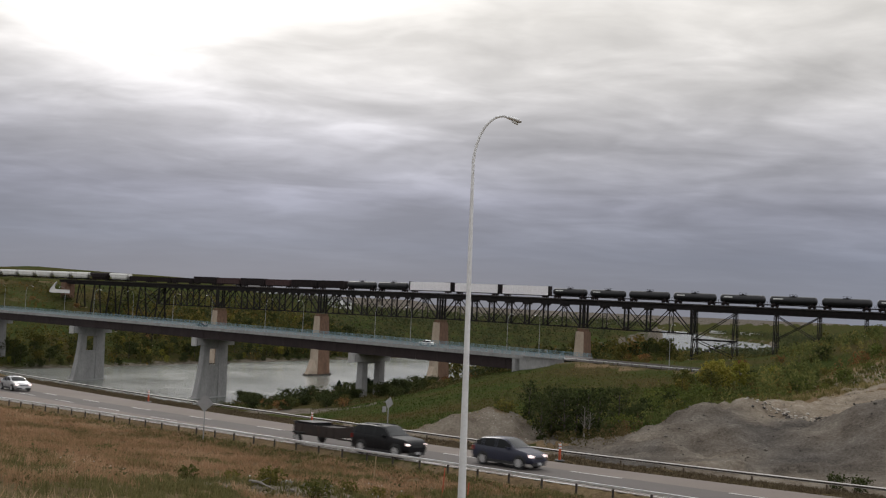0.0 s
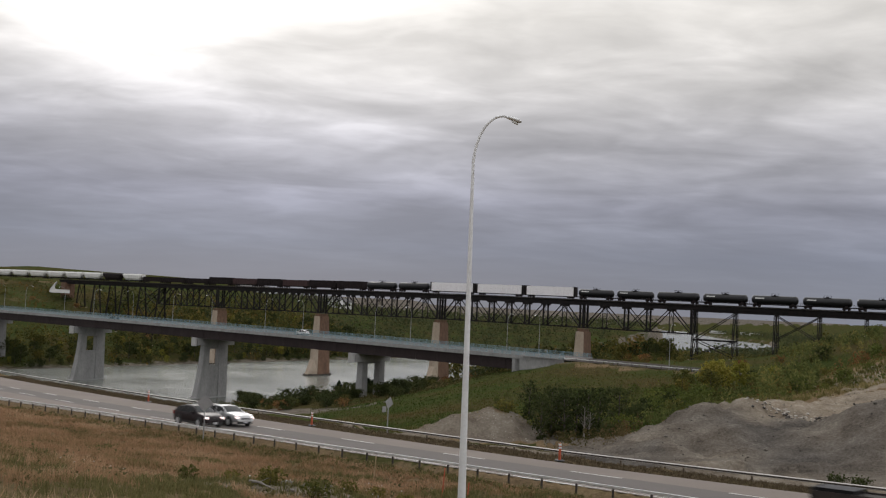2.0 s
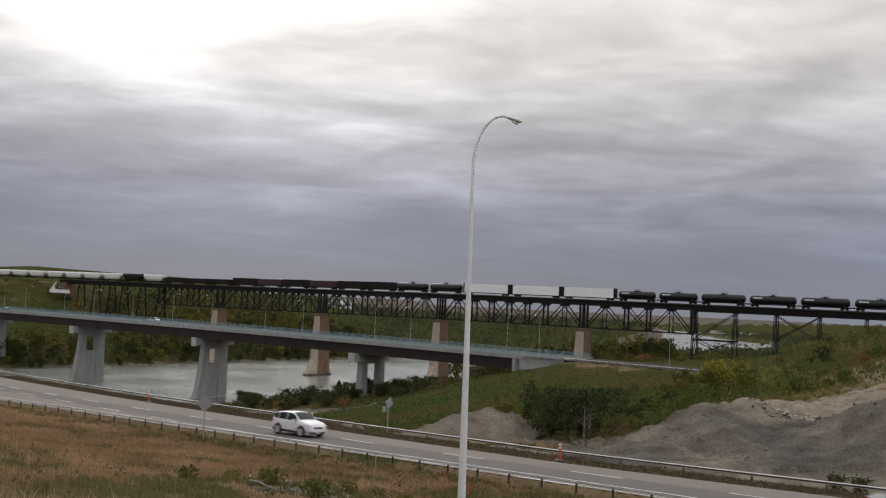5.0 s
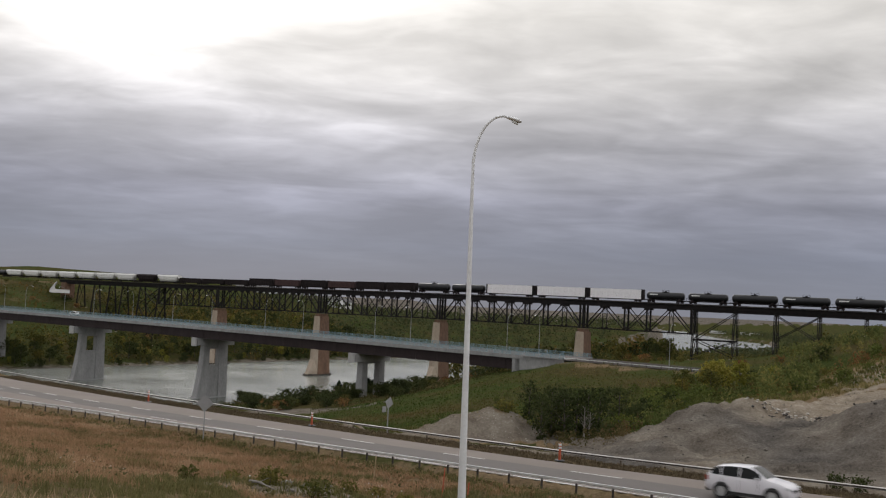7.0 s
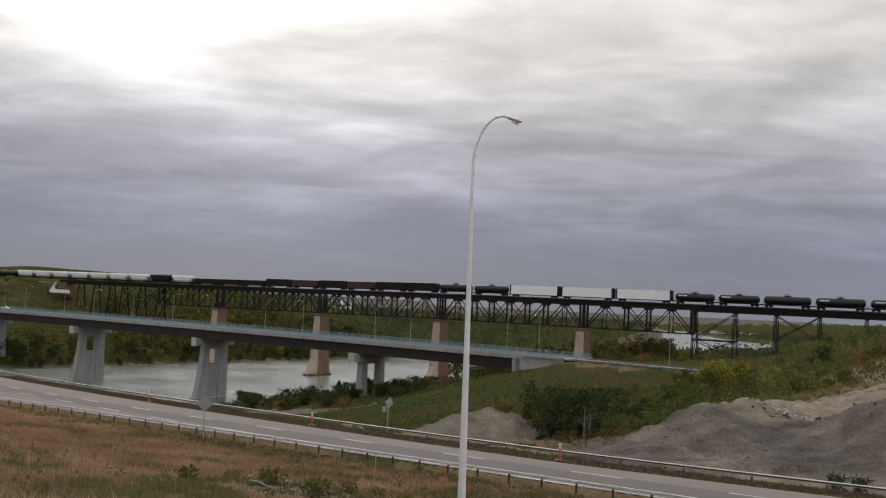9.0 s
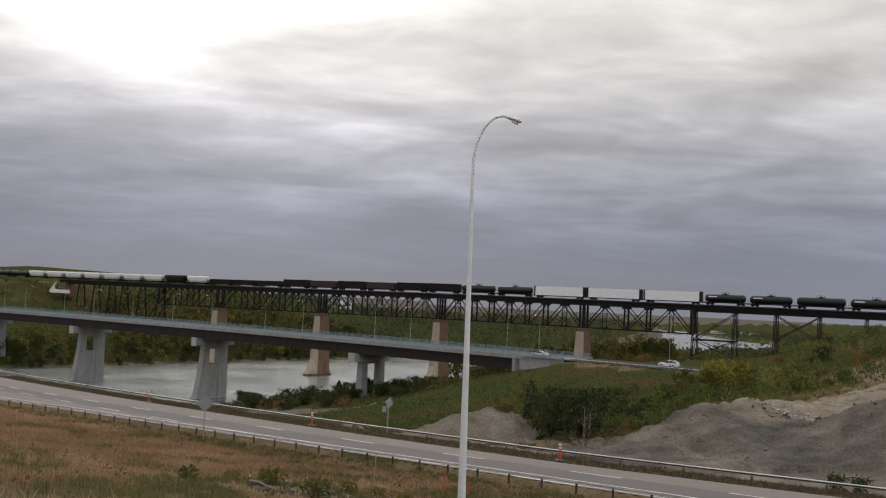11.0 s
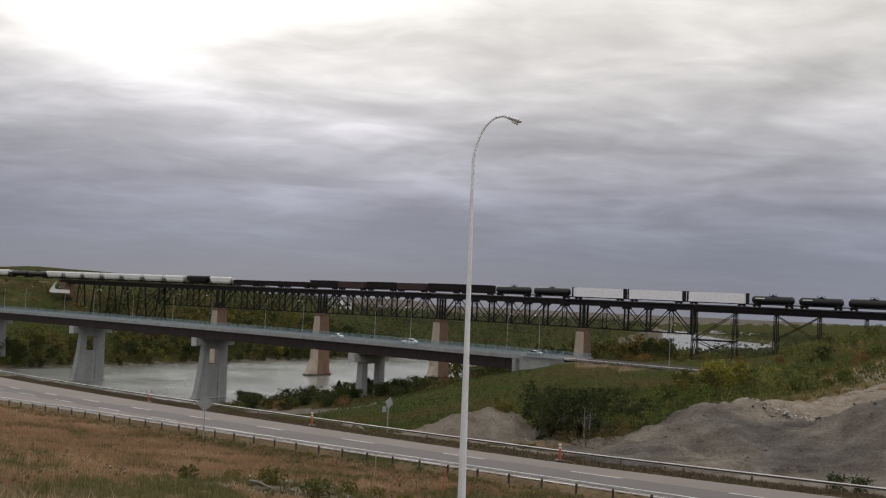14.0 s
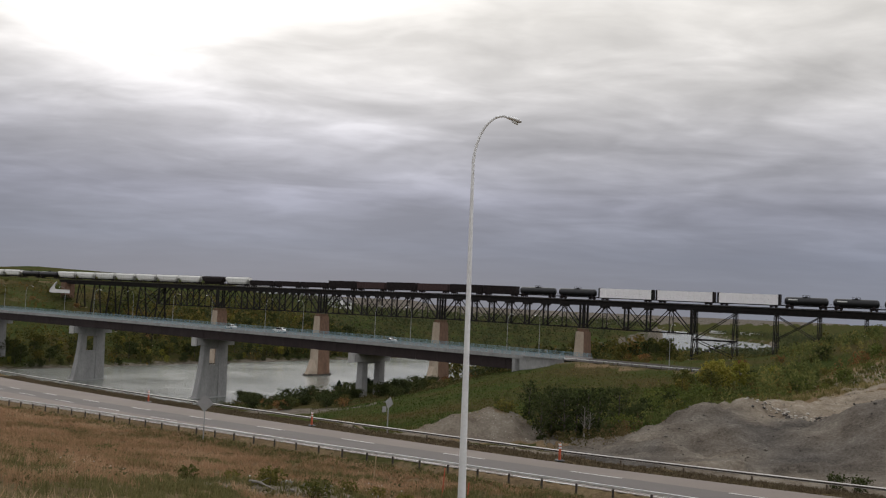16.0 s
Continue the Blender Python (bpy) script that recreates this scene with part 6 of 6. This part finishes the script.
def utility_trailer():
    """A flat two-part trailer: dark box section at the tail, rusty low walls ahead of it; x forwards from the hitch."""
    t = thing("trailer", "low dark rusty utility trailer with a box load", "trailer")
    part("bed", Solid().box((0.42, 0, 0.62), (3.66, 1.75, 0.1)), RUSTY, t)
    for sg in (-1, 1):
        part("side_wall", Solid().box((0.42, sg * 0.86, 0.92), (3.66, 0.05, 0.55)), RUSTY, t)
        for k in range(6):
            part("stake", Solid().box((-1.33 + 0.7 * k, sg * 0.90, 0.9), (0.07, 0.04, 0.62)), RUSTY, t)
        part("fender", Solid().box((-0.85, sg * 0.98, 0.70), (1.0, 0.22, 0.06)), TRIM, t)
        part("tail_light", Solid().box((-1.42, sg * 0.75, 0.6), (0.04, 0.16, 0.1)), TAIL, t)
    part("front_wall", Solid().box((2.23, 0, 0.92), (0.05, 1.72, 0.55)), RUSTY, t)
    part("tail_ramp", Solid().box((-1.41, 0, 0.98), (0.06, 1.72, 0.68)), TRIM, t)
    part("box_load", Solid().box((-0.5, 0, 1.0), (1.5, 1.55, 0.66), bevel=0.05), BLACK, t, "dark tarped box")
    part("box_load", Solid().box((0.9, 0.1, 0.9), (1.3, 1.3, 0.45), bevel=0.05), RUSTY, t, "rusty scrap load")
    part("drawbar", Solid().beam((2.2, 0.6, 0.55), (3.5, 0, 0.5), 0.09, 0.1).beam((2.2, -0.6, 0.55), (3.5, 0, 0.5), 0.09, 0.1), RUSTY, t)
    ws = [wheel(t, -0.85, sg * 0.98, 0.33, 0.19, RIM) for sg in (-1, 1)]
    return t, ws, 0.33


def on_road(s, w, back=0.0):
    """Pose of a vehicle on the near road that drives away from the river."""
    s = s + back
    p = road_point(s, w + bend(s))
    q = road_point(s - 1.0, w + bend(s - 1.0))
    fwd = (q - p).normalized()
    up = (RE.to_3d() + Vector((0, 0, GRADE))).cross(RN.to_3d() + Vector((0, 0, -BANK)))
    up = up.normalized() * (1 if up.z > 0 else -1)
    side = up.cross(fwd).normalized()
    up = fwd.cross(side)
    m = Matrix((fwd, side, up)).transposed().to_4x4()
    return Matrix.Translation(p + Vector((0, 0, 0.012))) @ m


def on_bridge(h, y):
    """Pose of a vehicle on the road bridge that drives towards the far bank."""
    z = deck_z(h) if h < 215 else deck_z(215) - 0.004 * (h - 215)
    return HW_M @ Matrix.Translation((h, y, z + 0.02)) @ Matrix.Rotation(math.pi, 4, "Z")


# things with their way along the road as speed-up, speed and start
DRIVES = []
for spec, w, (k2, k1, k0), t0, t1 in (
        (("slate blue compact crossover with dark windows", BLUE, 4.02, 1.68, 1.52, "suv", True), 3.9, (0.0, -14.50, -0.99), 0.0, 1.7),
        (("large black sport utility vehicle with roof rails", BLACK, 4.5, 1.8, 1.66, "wagon", True), 1.3, (0.0, -15.46, 5.6), 0.0, 2.0),
        (("glossy near-black maroon hatchback with lit headlights", MAROON, 4.1, 1.68, 1.42, "hatch", True), 1.3, (1.032, -22.97, 66.0), 0.0, 4.9),
        (("silver sedan with lit headlights", SILVER, 4.45, 1.7, 1.38, "sedan", True), 4.0, (0.655, -19.83, 61.51), 0.0, 4.9),
        (("pearl white crossover with dark windows", WHITE, 3.9, 1.68, 1.54, "suv", False), 4.0, (0.715, -23.84, 117.7), 1.5, 7.8)):
    car, wheels, r = road_car(*spec)
    DRIVES.append((car, wheels, r, w, (k2, k1, k0), t0, t1, 0.0))
    if spec[1] is BLACK:
        tr, ws, tr_r = utility_trailer()
        DRIVES.append((tr, ws, tr_r, w, (k2, k1, k0), t0, t1, 5.75))

CROSSINGS = []
for spec, y, k1, k0 in (
        (("white sport utility vehicle crossing the road bridge", PLAIN_WHITE, 4.9, 1.9, 1.8, "suv", False), 6.0, -26.09, 161.4),
        (("white sedan crossing the road bridge", PLAIN_WHITE, 4.8, 1.82, 1.48, "sedan", False), 6.0, -25.53, 482.3),
        (("white pickup-sized van crossing the road bridge", PLAIN_WHITE, 5.2, 1.95, 1.85, "wagon", False), 6.0, -28.31, 551.3),
        (("silver sedan crossing the road bridge", SILVER, 4.8, 1.82, 1.48, "sedan", False), 6.0, -26.24, 567.0),
        (("dark car on the road bridge", BLACK, 4.7, 1.8, 1.5, "sedan", False), 3.0, -26.0, 62.0)):
    car, wheels, r = road_car(*spec)
    CROSSINGS.append((car, wheels, r, y, k1, k0))

# ---- signs, markers and small things by the road ----
SIGN_BACK = surface("grey_sign_back", [(0.2, 0.2, 0.205), (0.26, 0.26, 0.265), (0.31, 0.31, 0.31)], 2.0, 0.55, 0.2)
ORANGE = surface("faded_orange_plastic", [(0.3, 0.05, 0.025), (0.4, 0.075, 0.03), (0.45, 0.11, 0.06)], 4.0, 0.6)
REFLECT = surface("white_reflective_band", [(0.6, 0.6, 0.6), (0.75, 0.75, 0.75)], 5.0, 0.4)
STAKE = surface("raw_lath", [(0.28, 0.2, 0.12), (0.38, 0.28, 0.17)], 5.0, 0.85)
ROCK = surface("pale_fieldstone", [(0.085, 0.073, 0.062), (0.14, 0.122, 0.105), (0.2, 0.178, 0.155)], 1.6, 0.95, bump=0.5, per_object=0.25)
PALE_ROCK = surface("white_limestone_rubble", [(0.3, 0.27, 0.235), (0.38, 0.35, 0.31), (0.46, 0.43, 0.39)], 1.5, 0.9, bump=0.5)
PETAL = surface("white_petals", [(0.6, 0.6, 0.6), (0.72, 0.72, 0.72)], 4.0, 0.6)


def road_sign(x, y, size, height, turn, tilt, label, plate=False):
    z = ground_z(x, y)
    sign = thing("road_sign", label, "road sign", Matrix.Translation((x, y, z)) @ Matrix.Rotation(radians(turn), 4, "Z"))
    part("post", Solid().box((0, 0, height / 2 - 0.2), (0.06, 0.06, height + 0.4)), SIGN_BACK, sign)
    m = Matrix.Rotation(radians(45 + tilt), 3, "Y")
    part("panel", Solid().box((0, -0.08, height), (size, 0.012, size), m, bevel=0.0), SIGN_BACK, sign, "blank grey back of a diamond sign")
    part("bracket", Solid().box((0, -0.06, height), (0.12, 0.03, size * 0.9)), GALV, sign)
    if plate:
        part("panel", Solid().box((-0.45, -0.05, height - 0.45), (0.4, 0.012, 0.42)), SIGN_BACK, sign, "small square grey panel")


def delineator(s, w, label="orange tubular road marker with a white top"):
    p = road_point(s, w)
    t = thing("road_marker", label, "road marker", Matrix.Translation(p + Vector((0, 0, 0.0))), "orange markers on the shoulder")
    part("base", Solid().lathe([(0, 0.30), (0.05, 0.29), (0.08, 0.2)], (0, 0, 0), (0, 0, 1), 12), TRIM, t)
    part("tube", Solid().lathe([(0.08, 0.085), (0.5, 0.075), (0.92, 0.065), (1.0, 0.07), (1.03, 0.03)], (0, 0, 0), (0, 0, 1), 12), ORANGE, t)
    for z in (0.72, 0.9):
        part("band", Solid().tube((0, 0, z), (0, 0, z + 0.1), 0.085, k=12), REFLECT, t)


def stake(x, y, h, mat, label):
    t = thing("survey_stake", label, "survey stake", Matrix.Translation((x, y, ground_z(x, y))) @ pose(0, 0, 0, 2, 3, 20), "stakes in the grass")
    part("lath", Solid().box((0, 0, h / 2 - 0.1), (0.045, 0.025, h + 0.2)), mat, t)


def stone_mesh(seed, mat):
    rng = np.random.default_rng(seed)
    bm = bmesh.new()
    bmesh.ops.create_icosphere(bm, subdivisions=1, radius=0.5)
    for v in bm.verts:
        v.co *= 0.75 + 0.5 * rng.random()
        v.co.z *= 0.65
    me = bpy.data.meshes.new("stone")
    bm.to_mesh(me)
    bm.free()
    me.materials.append(mat)
    return me


STONES = [stone_mesh(i, ROCK) for i in range(3)] + [stone_mesh(9 + i, PALE_ROCK) for i in range(2)]


def stone(x, y, size, k, label, name="stone"):
    ob = new(name, STONES[k])
    ob.matrix_basis = Matrix.Translation((x, y, ground_z(x, y) + size * 0.08)) @ pose(0, 0, 0, 0, 0, RNG.random() * 360)
    ob.scale = (size, size * (0.7 + 0.5 * RNG.random()), size * 0.8)
    tagged(ob, label, "stone", "loose stones")


road_sign(-14.45, 60.7, 0.76, 2.35, 8, 4, "grey back of a diamond road sign on a post")
road_sign(-3.45, 70.5, 0.62, 2.2, 48, 16, "tilted grey diamond road sign by the slope", True)
for s, w in ((45.4, 12.6), (21.6, 10.6), (-0.9, 9.2)):
    delineator(s, w)
stake(-2.85, 47.2, 1.2, STAKE, "pale wooden survey stake in the grass")
stake(0.45, 42.0, 1.25, ORANGE, "orange painted survey stake in the grass")
stake(1.55, 42.0, 0.7, ORANGE, "short orange painted survey stake")
for x, y, size, k in ((-5.4, 36.5, 0.5, 0), (-4.6, 35.4, 0.42, 1), (-5.9, 37.2, 0.34, 2), (-3.9, 36.6, 0.36, 0), (-5.0, 34.6, 0.36, 1), (-2.0, 38.0, 0.4, 2), (-7.2, 33.8, 0.45, 0), (-9.5, 43.0, 0.35, 4), (-13.5, 48.5, 0.3, 3), (-1.2, 40.5, 0.3, 4)):
    stone(x, y, size, k, "pale weathered fieldstone half sunk in the weeds" if size > 0.33 else "small pale stone in the grass")
for _ in range(46):
    x = RNG.uniform(14, 42)
    y = RNG.uniform(60, 74 + 0.85 * (x - 14))
    d = Vector((x, y)) - ROAD0
    if d.dot(RN) - edge_bend(d.dot(RE)) < 15 or x / y > 0.52:
        continue
    stone(x, y, RNG.uniform(0.1, 0.3), int(RNG.integers(3)), "broken grey stone on the gravel bank")
for _ in range(75):
    x, y = 27.0 + RNG.normal() * 1.7, 74.8 + RNG.normal() * 1.1
    stone(x, y, RNG.uniform(0.12, 0.36), 3 + int(RNG.integers(2)), "pale limestone block on the cut bank")


CLOD = surface("dark_earth_clod", [(0.03, 0.026, 0.024), (0.055, 0.047, 0.042), (0.08, 0.07, 0.062)], 3.0, 0.95)
CLODS = [stone_mesh(30 + i, CLOD) for i in range(2)]
for _ in range(150):
    x, y = (RNG.normal() * 1.6 + 27.6, RNG.normal() * 1.0 + 72.4) if RNG.random() < 0.45 else (RNG.uniform(27, 37), RNG.uniform(60, 76))
    d = Vector((x, y)) - ROAD0
    if d.dot(RN) - edge_bend(d.dot(RE)) < 14:
        continue
    ob = new("clod", CLODS[int(RNG.integers(2))])
    size = RNG.uniform(0.1, 0.34)
    ob.matrix_basis = Matrix.Translation((x, y, ground_z(x, y) + size * 0.1)) @ pose(0, 0, 0, 0, 0, RNG.random() * 360)
    ob.scale = (size * 1.2, size, size)
    tagged(ob, "dark clod of earth on the heap", "clod", "clods on the gravel heaps")


def fallen_branch():
    """A bleached bare branch that lies in the grass."""
    b = thing("branch", "bleached bare branch lying in the dry grass", "branch")
    pts = [Vector((x, y, ground_z(x, y) + lift)) for x, y, lift in ((-6.6, 35.2, 0.18), (-6.15, 34.6, 0.24), (-5.8, 34.2, 0.22), (-5.45, 33.8, 0.16))]
    for k in range(3):
        part("limb", Solid().tube(pts[k], pts[k + 1], 0.055 - 0.012 * k, 0.043 - 0.012 * k, 7), BARK_PALE, b)
    part("twig", Solid().tube(pts[1], pts[1] + Vector((0.3, 0.15, 0.14)), 0.02, 0.01, 5), BARK_PALE, b)
    part("twig", Solid().tube(pts[2], pts[2] + Vector((-0.1, -0.3, 0.12)), 0.018, 0.008, 5), BARK_PALE, b)


def flowers():
    c, z = [], []
    for cx, cy, n in ((-4.2, 41.5, 16), (-2.6, 42.5, 10), (-1.6, 37.5, 14), (-5.8, 38.0, 10), (-11.5, 33.0, 8)):
        for _ in range(n):
            x, y = cx + RNG.normal() * 0.5, cy + RNG.normal() * 0.4
            c.append((x, y, ground_z(x, y) + RNG.uniform(0.2, 0.4))), z.append(RNG.uniform(0.025, 0.05))
    tagged(new("flowers", leaf_mesh("flowers", c, z, PETAL)), "small white wildflowers in the near field", "flowers", kind="stuff")


fallen_branch()
flowers()


def rubble():
    c, s = [], []
    for _ in range(1800):
        x = RNG.uniform(11, 46)
        y = RNG.uniform(56, 76 + 0.85 * (x - 14))
        d = Vector((x, y)) - ROAD0
        if d.dot(RN) - edge_bend(d.dot(RE)) < 13.5:
            continue
        c.append((x, y, ground_z(x, y) + 0.03)), s.append(RNG.uniform(0.03, 0.10))
    tagged(new("rubble", leaf_mesh("rubble", c, s, ROCK, 0.8)), "loose grey rubble on the gravel heaps", "rubble", kind="stuff")


rubble()


def pebbles():
    """Pale stones on the low mound by the guardrail."""
    c, s = [], []
    for _ in range(260):
        x, y = RNG.normal() * 2.8 + 6.2, RNG.normal() * 1.8 + 79.5
        d = Vector((x, y)) - ROAD0
        if d.dot(RN) - edge_bend(d.dot(RE)) < 12.5:
            continue
        c.append((x, y, ground_z(x, y) + 0.03)), s.append(RNG.uniform(0.02, 0.07))
    tagged(new("rubble", leaf_mesh("rubble", c, s, PALE_ROCK, 0.8)), "pale broken stones on the low dirt mound", "rubble", kind="stuff")


pebbles()

# ---- far things ----
HOUSE_WALL = surface("pale_siding", [(0.5, 0.5, 0.5), (0.6, 0.6, 0.6), (0.68, 0.68, 0.68)], 0.3, 0.8)
HOUSE_ROOF = surface("grey_shingle_roof", [(0.1, 0.1, 0.1), (0.16, 0.15, 0.15)], 0.5, 0.9)
HOUSE_GLASS = paint("house_window_glass", (0.03, 0.035, 0.04), 0.1, 0.5, 0, 0.1)


def far_building(x, y, w, d, h, label, name, flat=False):
    b = thing(name, label, "building", Matrix.Translation((x, y, ground_z(x, y, False))) @ pose(0, 0, 0, 0, 0, RNG.uniform(-25, 25)))
    part("wall", Solid().box((0, 0, h / 2 - 1), (w, d, h + 2)), HOUSE_WALL, b)
    s = Solid()
    if flat:
        s.box((0, 0, h + 0.2), (w + 0.6, d + 0.6, 0.5))
    else:
        for sg in (-1, 1):
            o = len(s.v)
            s.v += [(-w / 2 - 0.5, sg * (d / 2 + 0.5), h - 0.3), (w / 2 + 0.5, sg * (d / 2 + 0.5), h - 0.3), (w / 2 + 0.5, 0, h + d * 0.3), (-w / 2 - 0.5, 0, h + d * 0.3)]
            s.f.append((o, o + 1, o + 2, o + 3))
        for sg in (-1, 1):
            o = len(s.v)
            s.v += [(sg * w / 2, -d / 2, h - 0.2), (sg * w / 2, d / 2, h - 0.2), (sg * w / 2, 0, h + d * 0.28)]
            s.f.append((o, o + 1, o + 2))
    part("roof", s, HOUSE_ROOF if not flat else HOUSE_WALL, b)
    n = max(2, int(w / 4))
    for k in range(n):
        part("window", Solid().box((lerp(-w / 2, w / 2, (k + 0.5) / n), -d / 2 - 0.03, h * 0.6), (1.4, 0.08, 1.3)), HOUSE_GLASS, b)


for x, y, w in ((-158, 800, 14), (-150, 812, 10), (-88, 790, 14), (-80, 802, 11), (-168, 815, 9)):
    far_building(x, y, w, 9, 6, "pale house with a grey gable roof beyond the river", "house")
for x, y, w, h in ((368, 1500, 30, 4.5), (385, 1530, 14, 6), (440, 1520, 24, 3.0), (483, 1500, 36, 2.8)):
    far_building(x, y, w, 22, h, "long white industrial shed on the far plain", "shed", True)


def rail_abutment():
    a = thing("abutment", "pale concrete railway abutment with a curved apron", "abutment", RAIL_M @ Matrix.Translation((VIADUCT_END, 0, 0)))
    z = rail_z(VIADUCT_END)
    # wall takes the dark concrete so that its colour carries the shadow there
    part("wall", Solid().box((-1.5, 0, z - 6.5), (3.5, 7.0, 9.0)), OLD_CONCRETE, a)
    rings = []
    for k in range(13):                              # apron curving round the foot of the bank
        t = k / 12
        w = radians(lerp(205, 330, t))
        top, low = lerp(-1.6, -6.2, step(0.0, 0.55, t)), lerp(-6.0, -8.2, step(0.0, 0.5, t))
        c, d = Vector((math.cos(w) * 9.5, math.sin(w) * 11.0, 0)), Vector((math.cos(w) * 7.2, math.sin(w) * 8.6, 0))
        rings.append([c + Vector((0, 0, z + low)), c * 1.06 + Vector((0, 0, z + low)), d * 1.06 + Vector((0, 0, z + top)), d + Vector((0, 0, z + top - 0.3))])
    part("apron", Solid().loft(rings), CONCRETE_LIGHT, a, "pale curved concrete apron")


def road_abutment():
    a = thing("abutment", "grey concrete abutment under the road bridge end", "abutment", HW_M @ Matrix.Translation((GIRDER_END + 0.6, 0, 0)))
    z = deck_z(GIRDER_END)
    part("wall", Solid().box((1.2, HW_W / 2 - 1, z - 3.2), (2.4, HW_W - 0.2, 5.6)), CONCRETE, a)
    part("wing_wall", Solid().box((8.5, -0.7, z - 2.6), (15, 0.4, 4.2)), CONCRETE, a)


rail_abutment()
road_abutment()


APPROACH = surface("dull_old_asphalt", [(0.05, 0.045, 0.042), (0.07, 0.064, 0.06), (0.09, 0.082, 0.076)], 0.3, 0.95, spec=0.0)


def approach_road():
    """The carriageway behind the slope, from the bridge end onwards, with its guardrail."""
    s = Solid()
    n = 24
    for i in range(n + 1):
        h = lerp(200, 330, i / n)
        z = deck_z(min(h, 215)) - 0.004 * max(0, h - 215)
        for y in (-1.5, HW_W):
            s.v.append(tuple(HW_M @ Vector((h, y, z - 0.005))))
    for i in range(n):
        s.f.append((2 * i, 2 * i + 1, 2 * i + 3, 2 * i + 2))
    tagged(new("road", s.mesh("road", APPROACH)), "grey asphalt road leading off the bridge", "road", kind="structure")
    rail = thing("guardrail", "pale steel guardrail beside the bridge approach", "guardrail")
    pts = [HW_M @ Vector((h, -1.6, deck_z(min(h, 215)) - 0.004 * max(0, h - 215) + 0.6)) for h in range(213, 316, 4)]
    for a, b in zip(pts[:-1], pts[1:]):
        part("rail", Solid().beam(a, b, 0.06, 0.16), GALV, rail)
        part("post", Solid().box(a + Vector((0, 0, -0.3)), (0.16, 0.16, 0.7)), POST_WOOD, rail)


approach_road()


def motions():
    for ob, u in TRAIN:
        rows = []
        for t in (0.0, 4.0, 8.0, 12.0, 16.0):
            v = u + TRAIN_SPEED * t
            tilt = math.atan(rail_z(v - 0.5) - rail_z(v + 0.5))
            rows.append((t, RAIL_M @ Matrix.Translation((v, 0, rail_z(v))) @ Matrix.Rotation(tilt, 4, "Y")))
        walk(ob, rows)
    for car, wheels, r, w, (k2, k1, k0), t0, t1, back in DRIVES:
        # past the bend each vehicle halts farther along the road
        ts = [t0 + (t1 - t0) * i / 12 for i in range(13)]
        rows = [(t, on_road(k2 * t * t + k1 * t + k0, w, back)) for t in ts]
        if t0 > 0:
            rows.insert(0, (0.0, on_road(k2 * t0 * t0 + k1 * t0 + k0 + 22 * t0, w, back)))
        last = k2 * t1 * t1 + k1 * t1 + k0
        more = 1.5 if k2 == 0 else 1.2 if t1 > 7 else 0.8
        stop = last + (2 * k2 * t1 + k1) * more
        rows.append((t1 + more, on_road(stop, w, back)))
        rows.append((16.0, on_road(stop, w, back)))
        walk(car, rows)
        n = int((t1 - t0) * FPS)
        for w_ob in wheels:
            place = w_ob.location.copy()
            turn = min(85.0, math.degrees(abs(k1) / r / FPS))
            walk(w_ob, [(t0 + i / FPS, Matrix.Translation(place) @ Matrix.Rotation(radians(turn * i), 4, "Y")) for i in range(n)])
    for car, wheels, r, y, k1, k0 in CROSSINGS:
        rows = [(t, on_bridge(k0 + k1 * t, y)) for t in (0.0, 8.0, 16.0)]
        walk(car, rows)


motions()
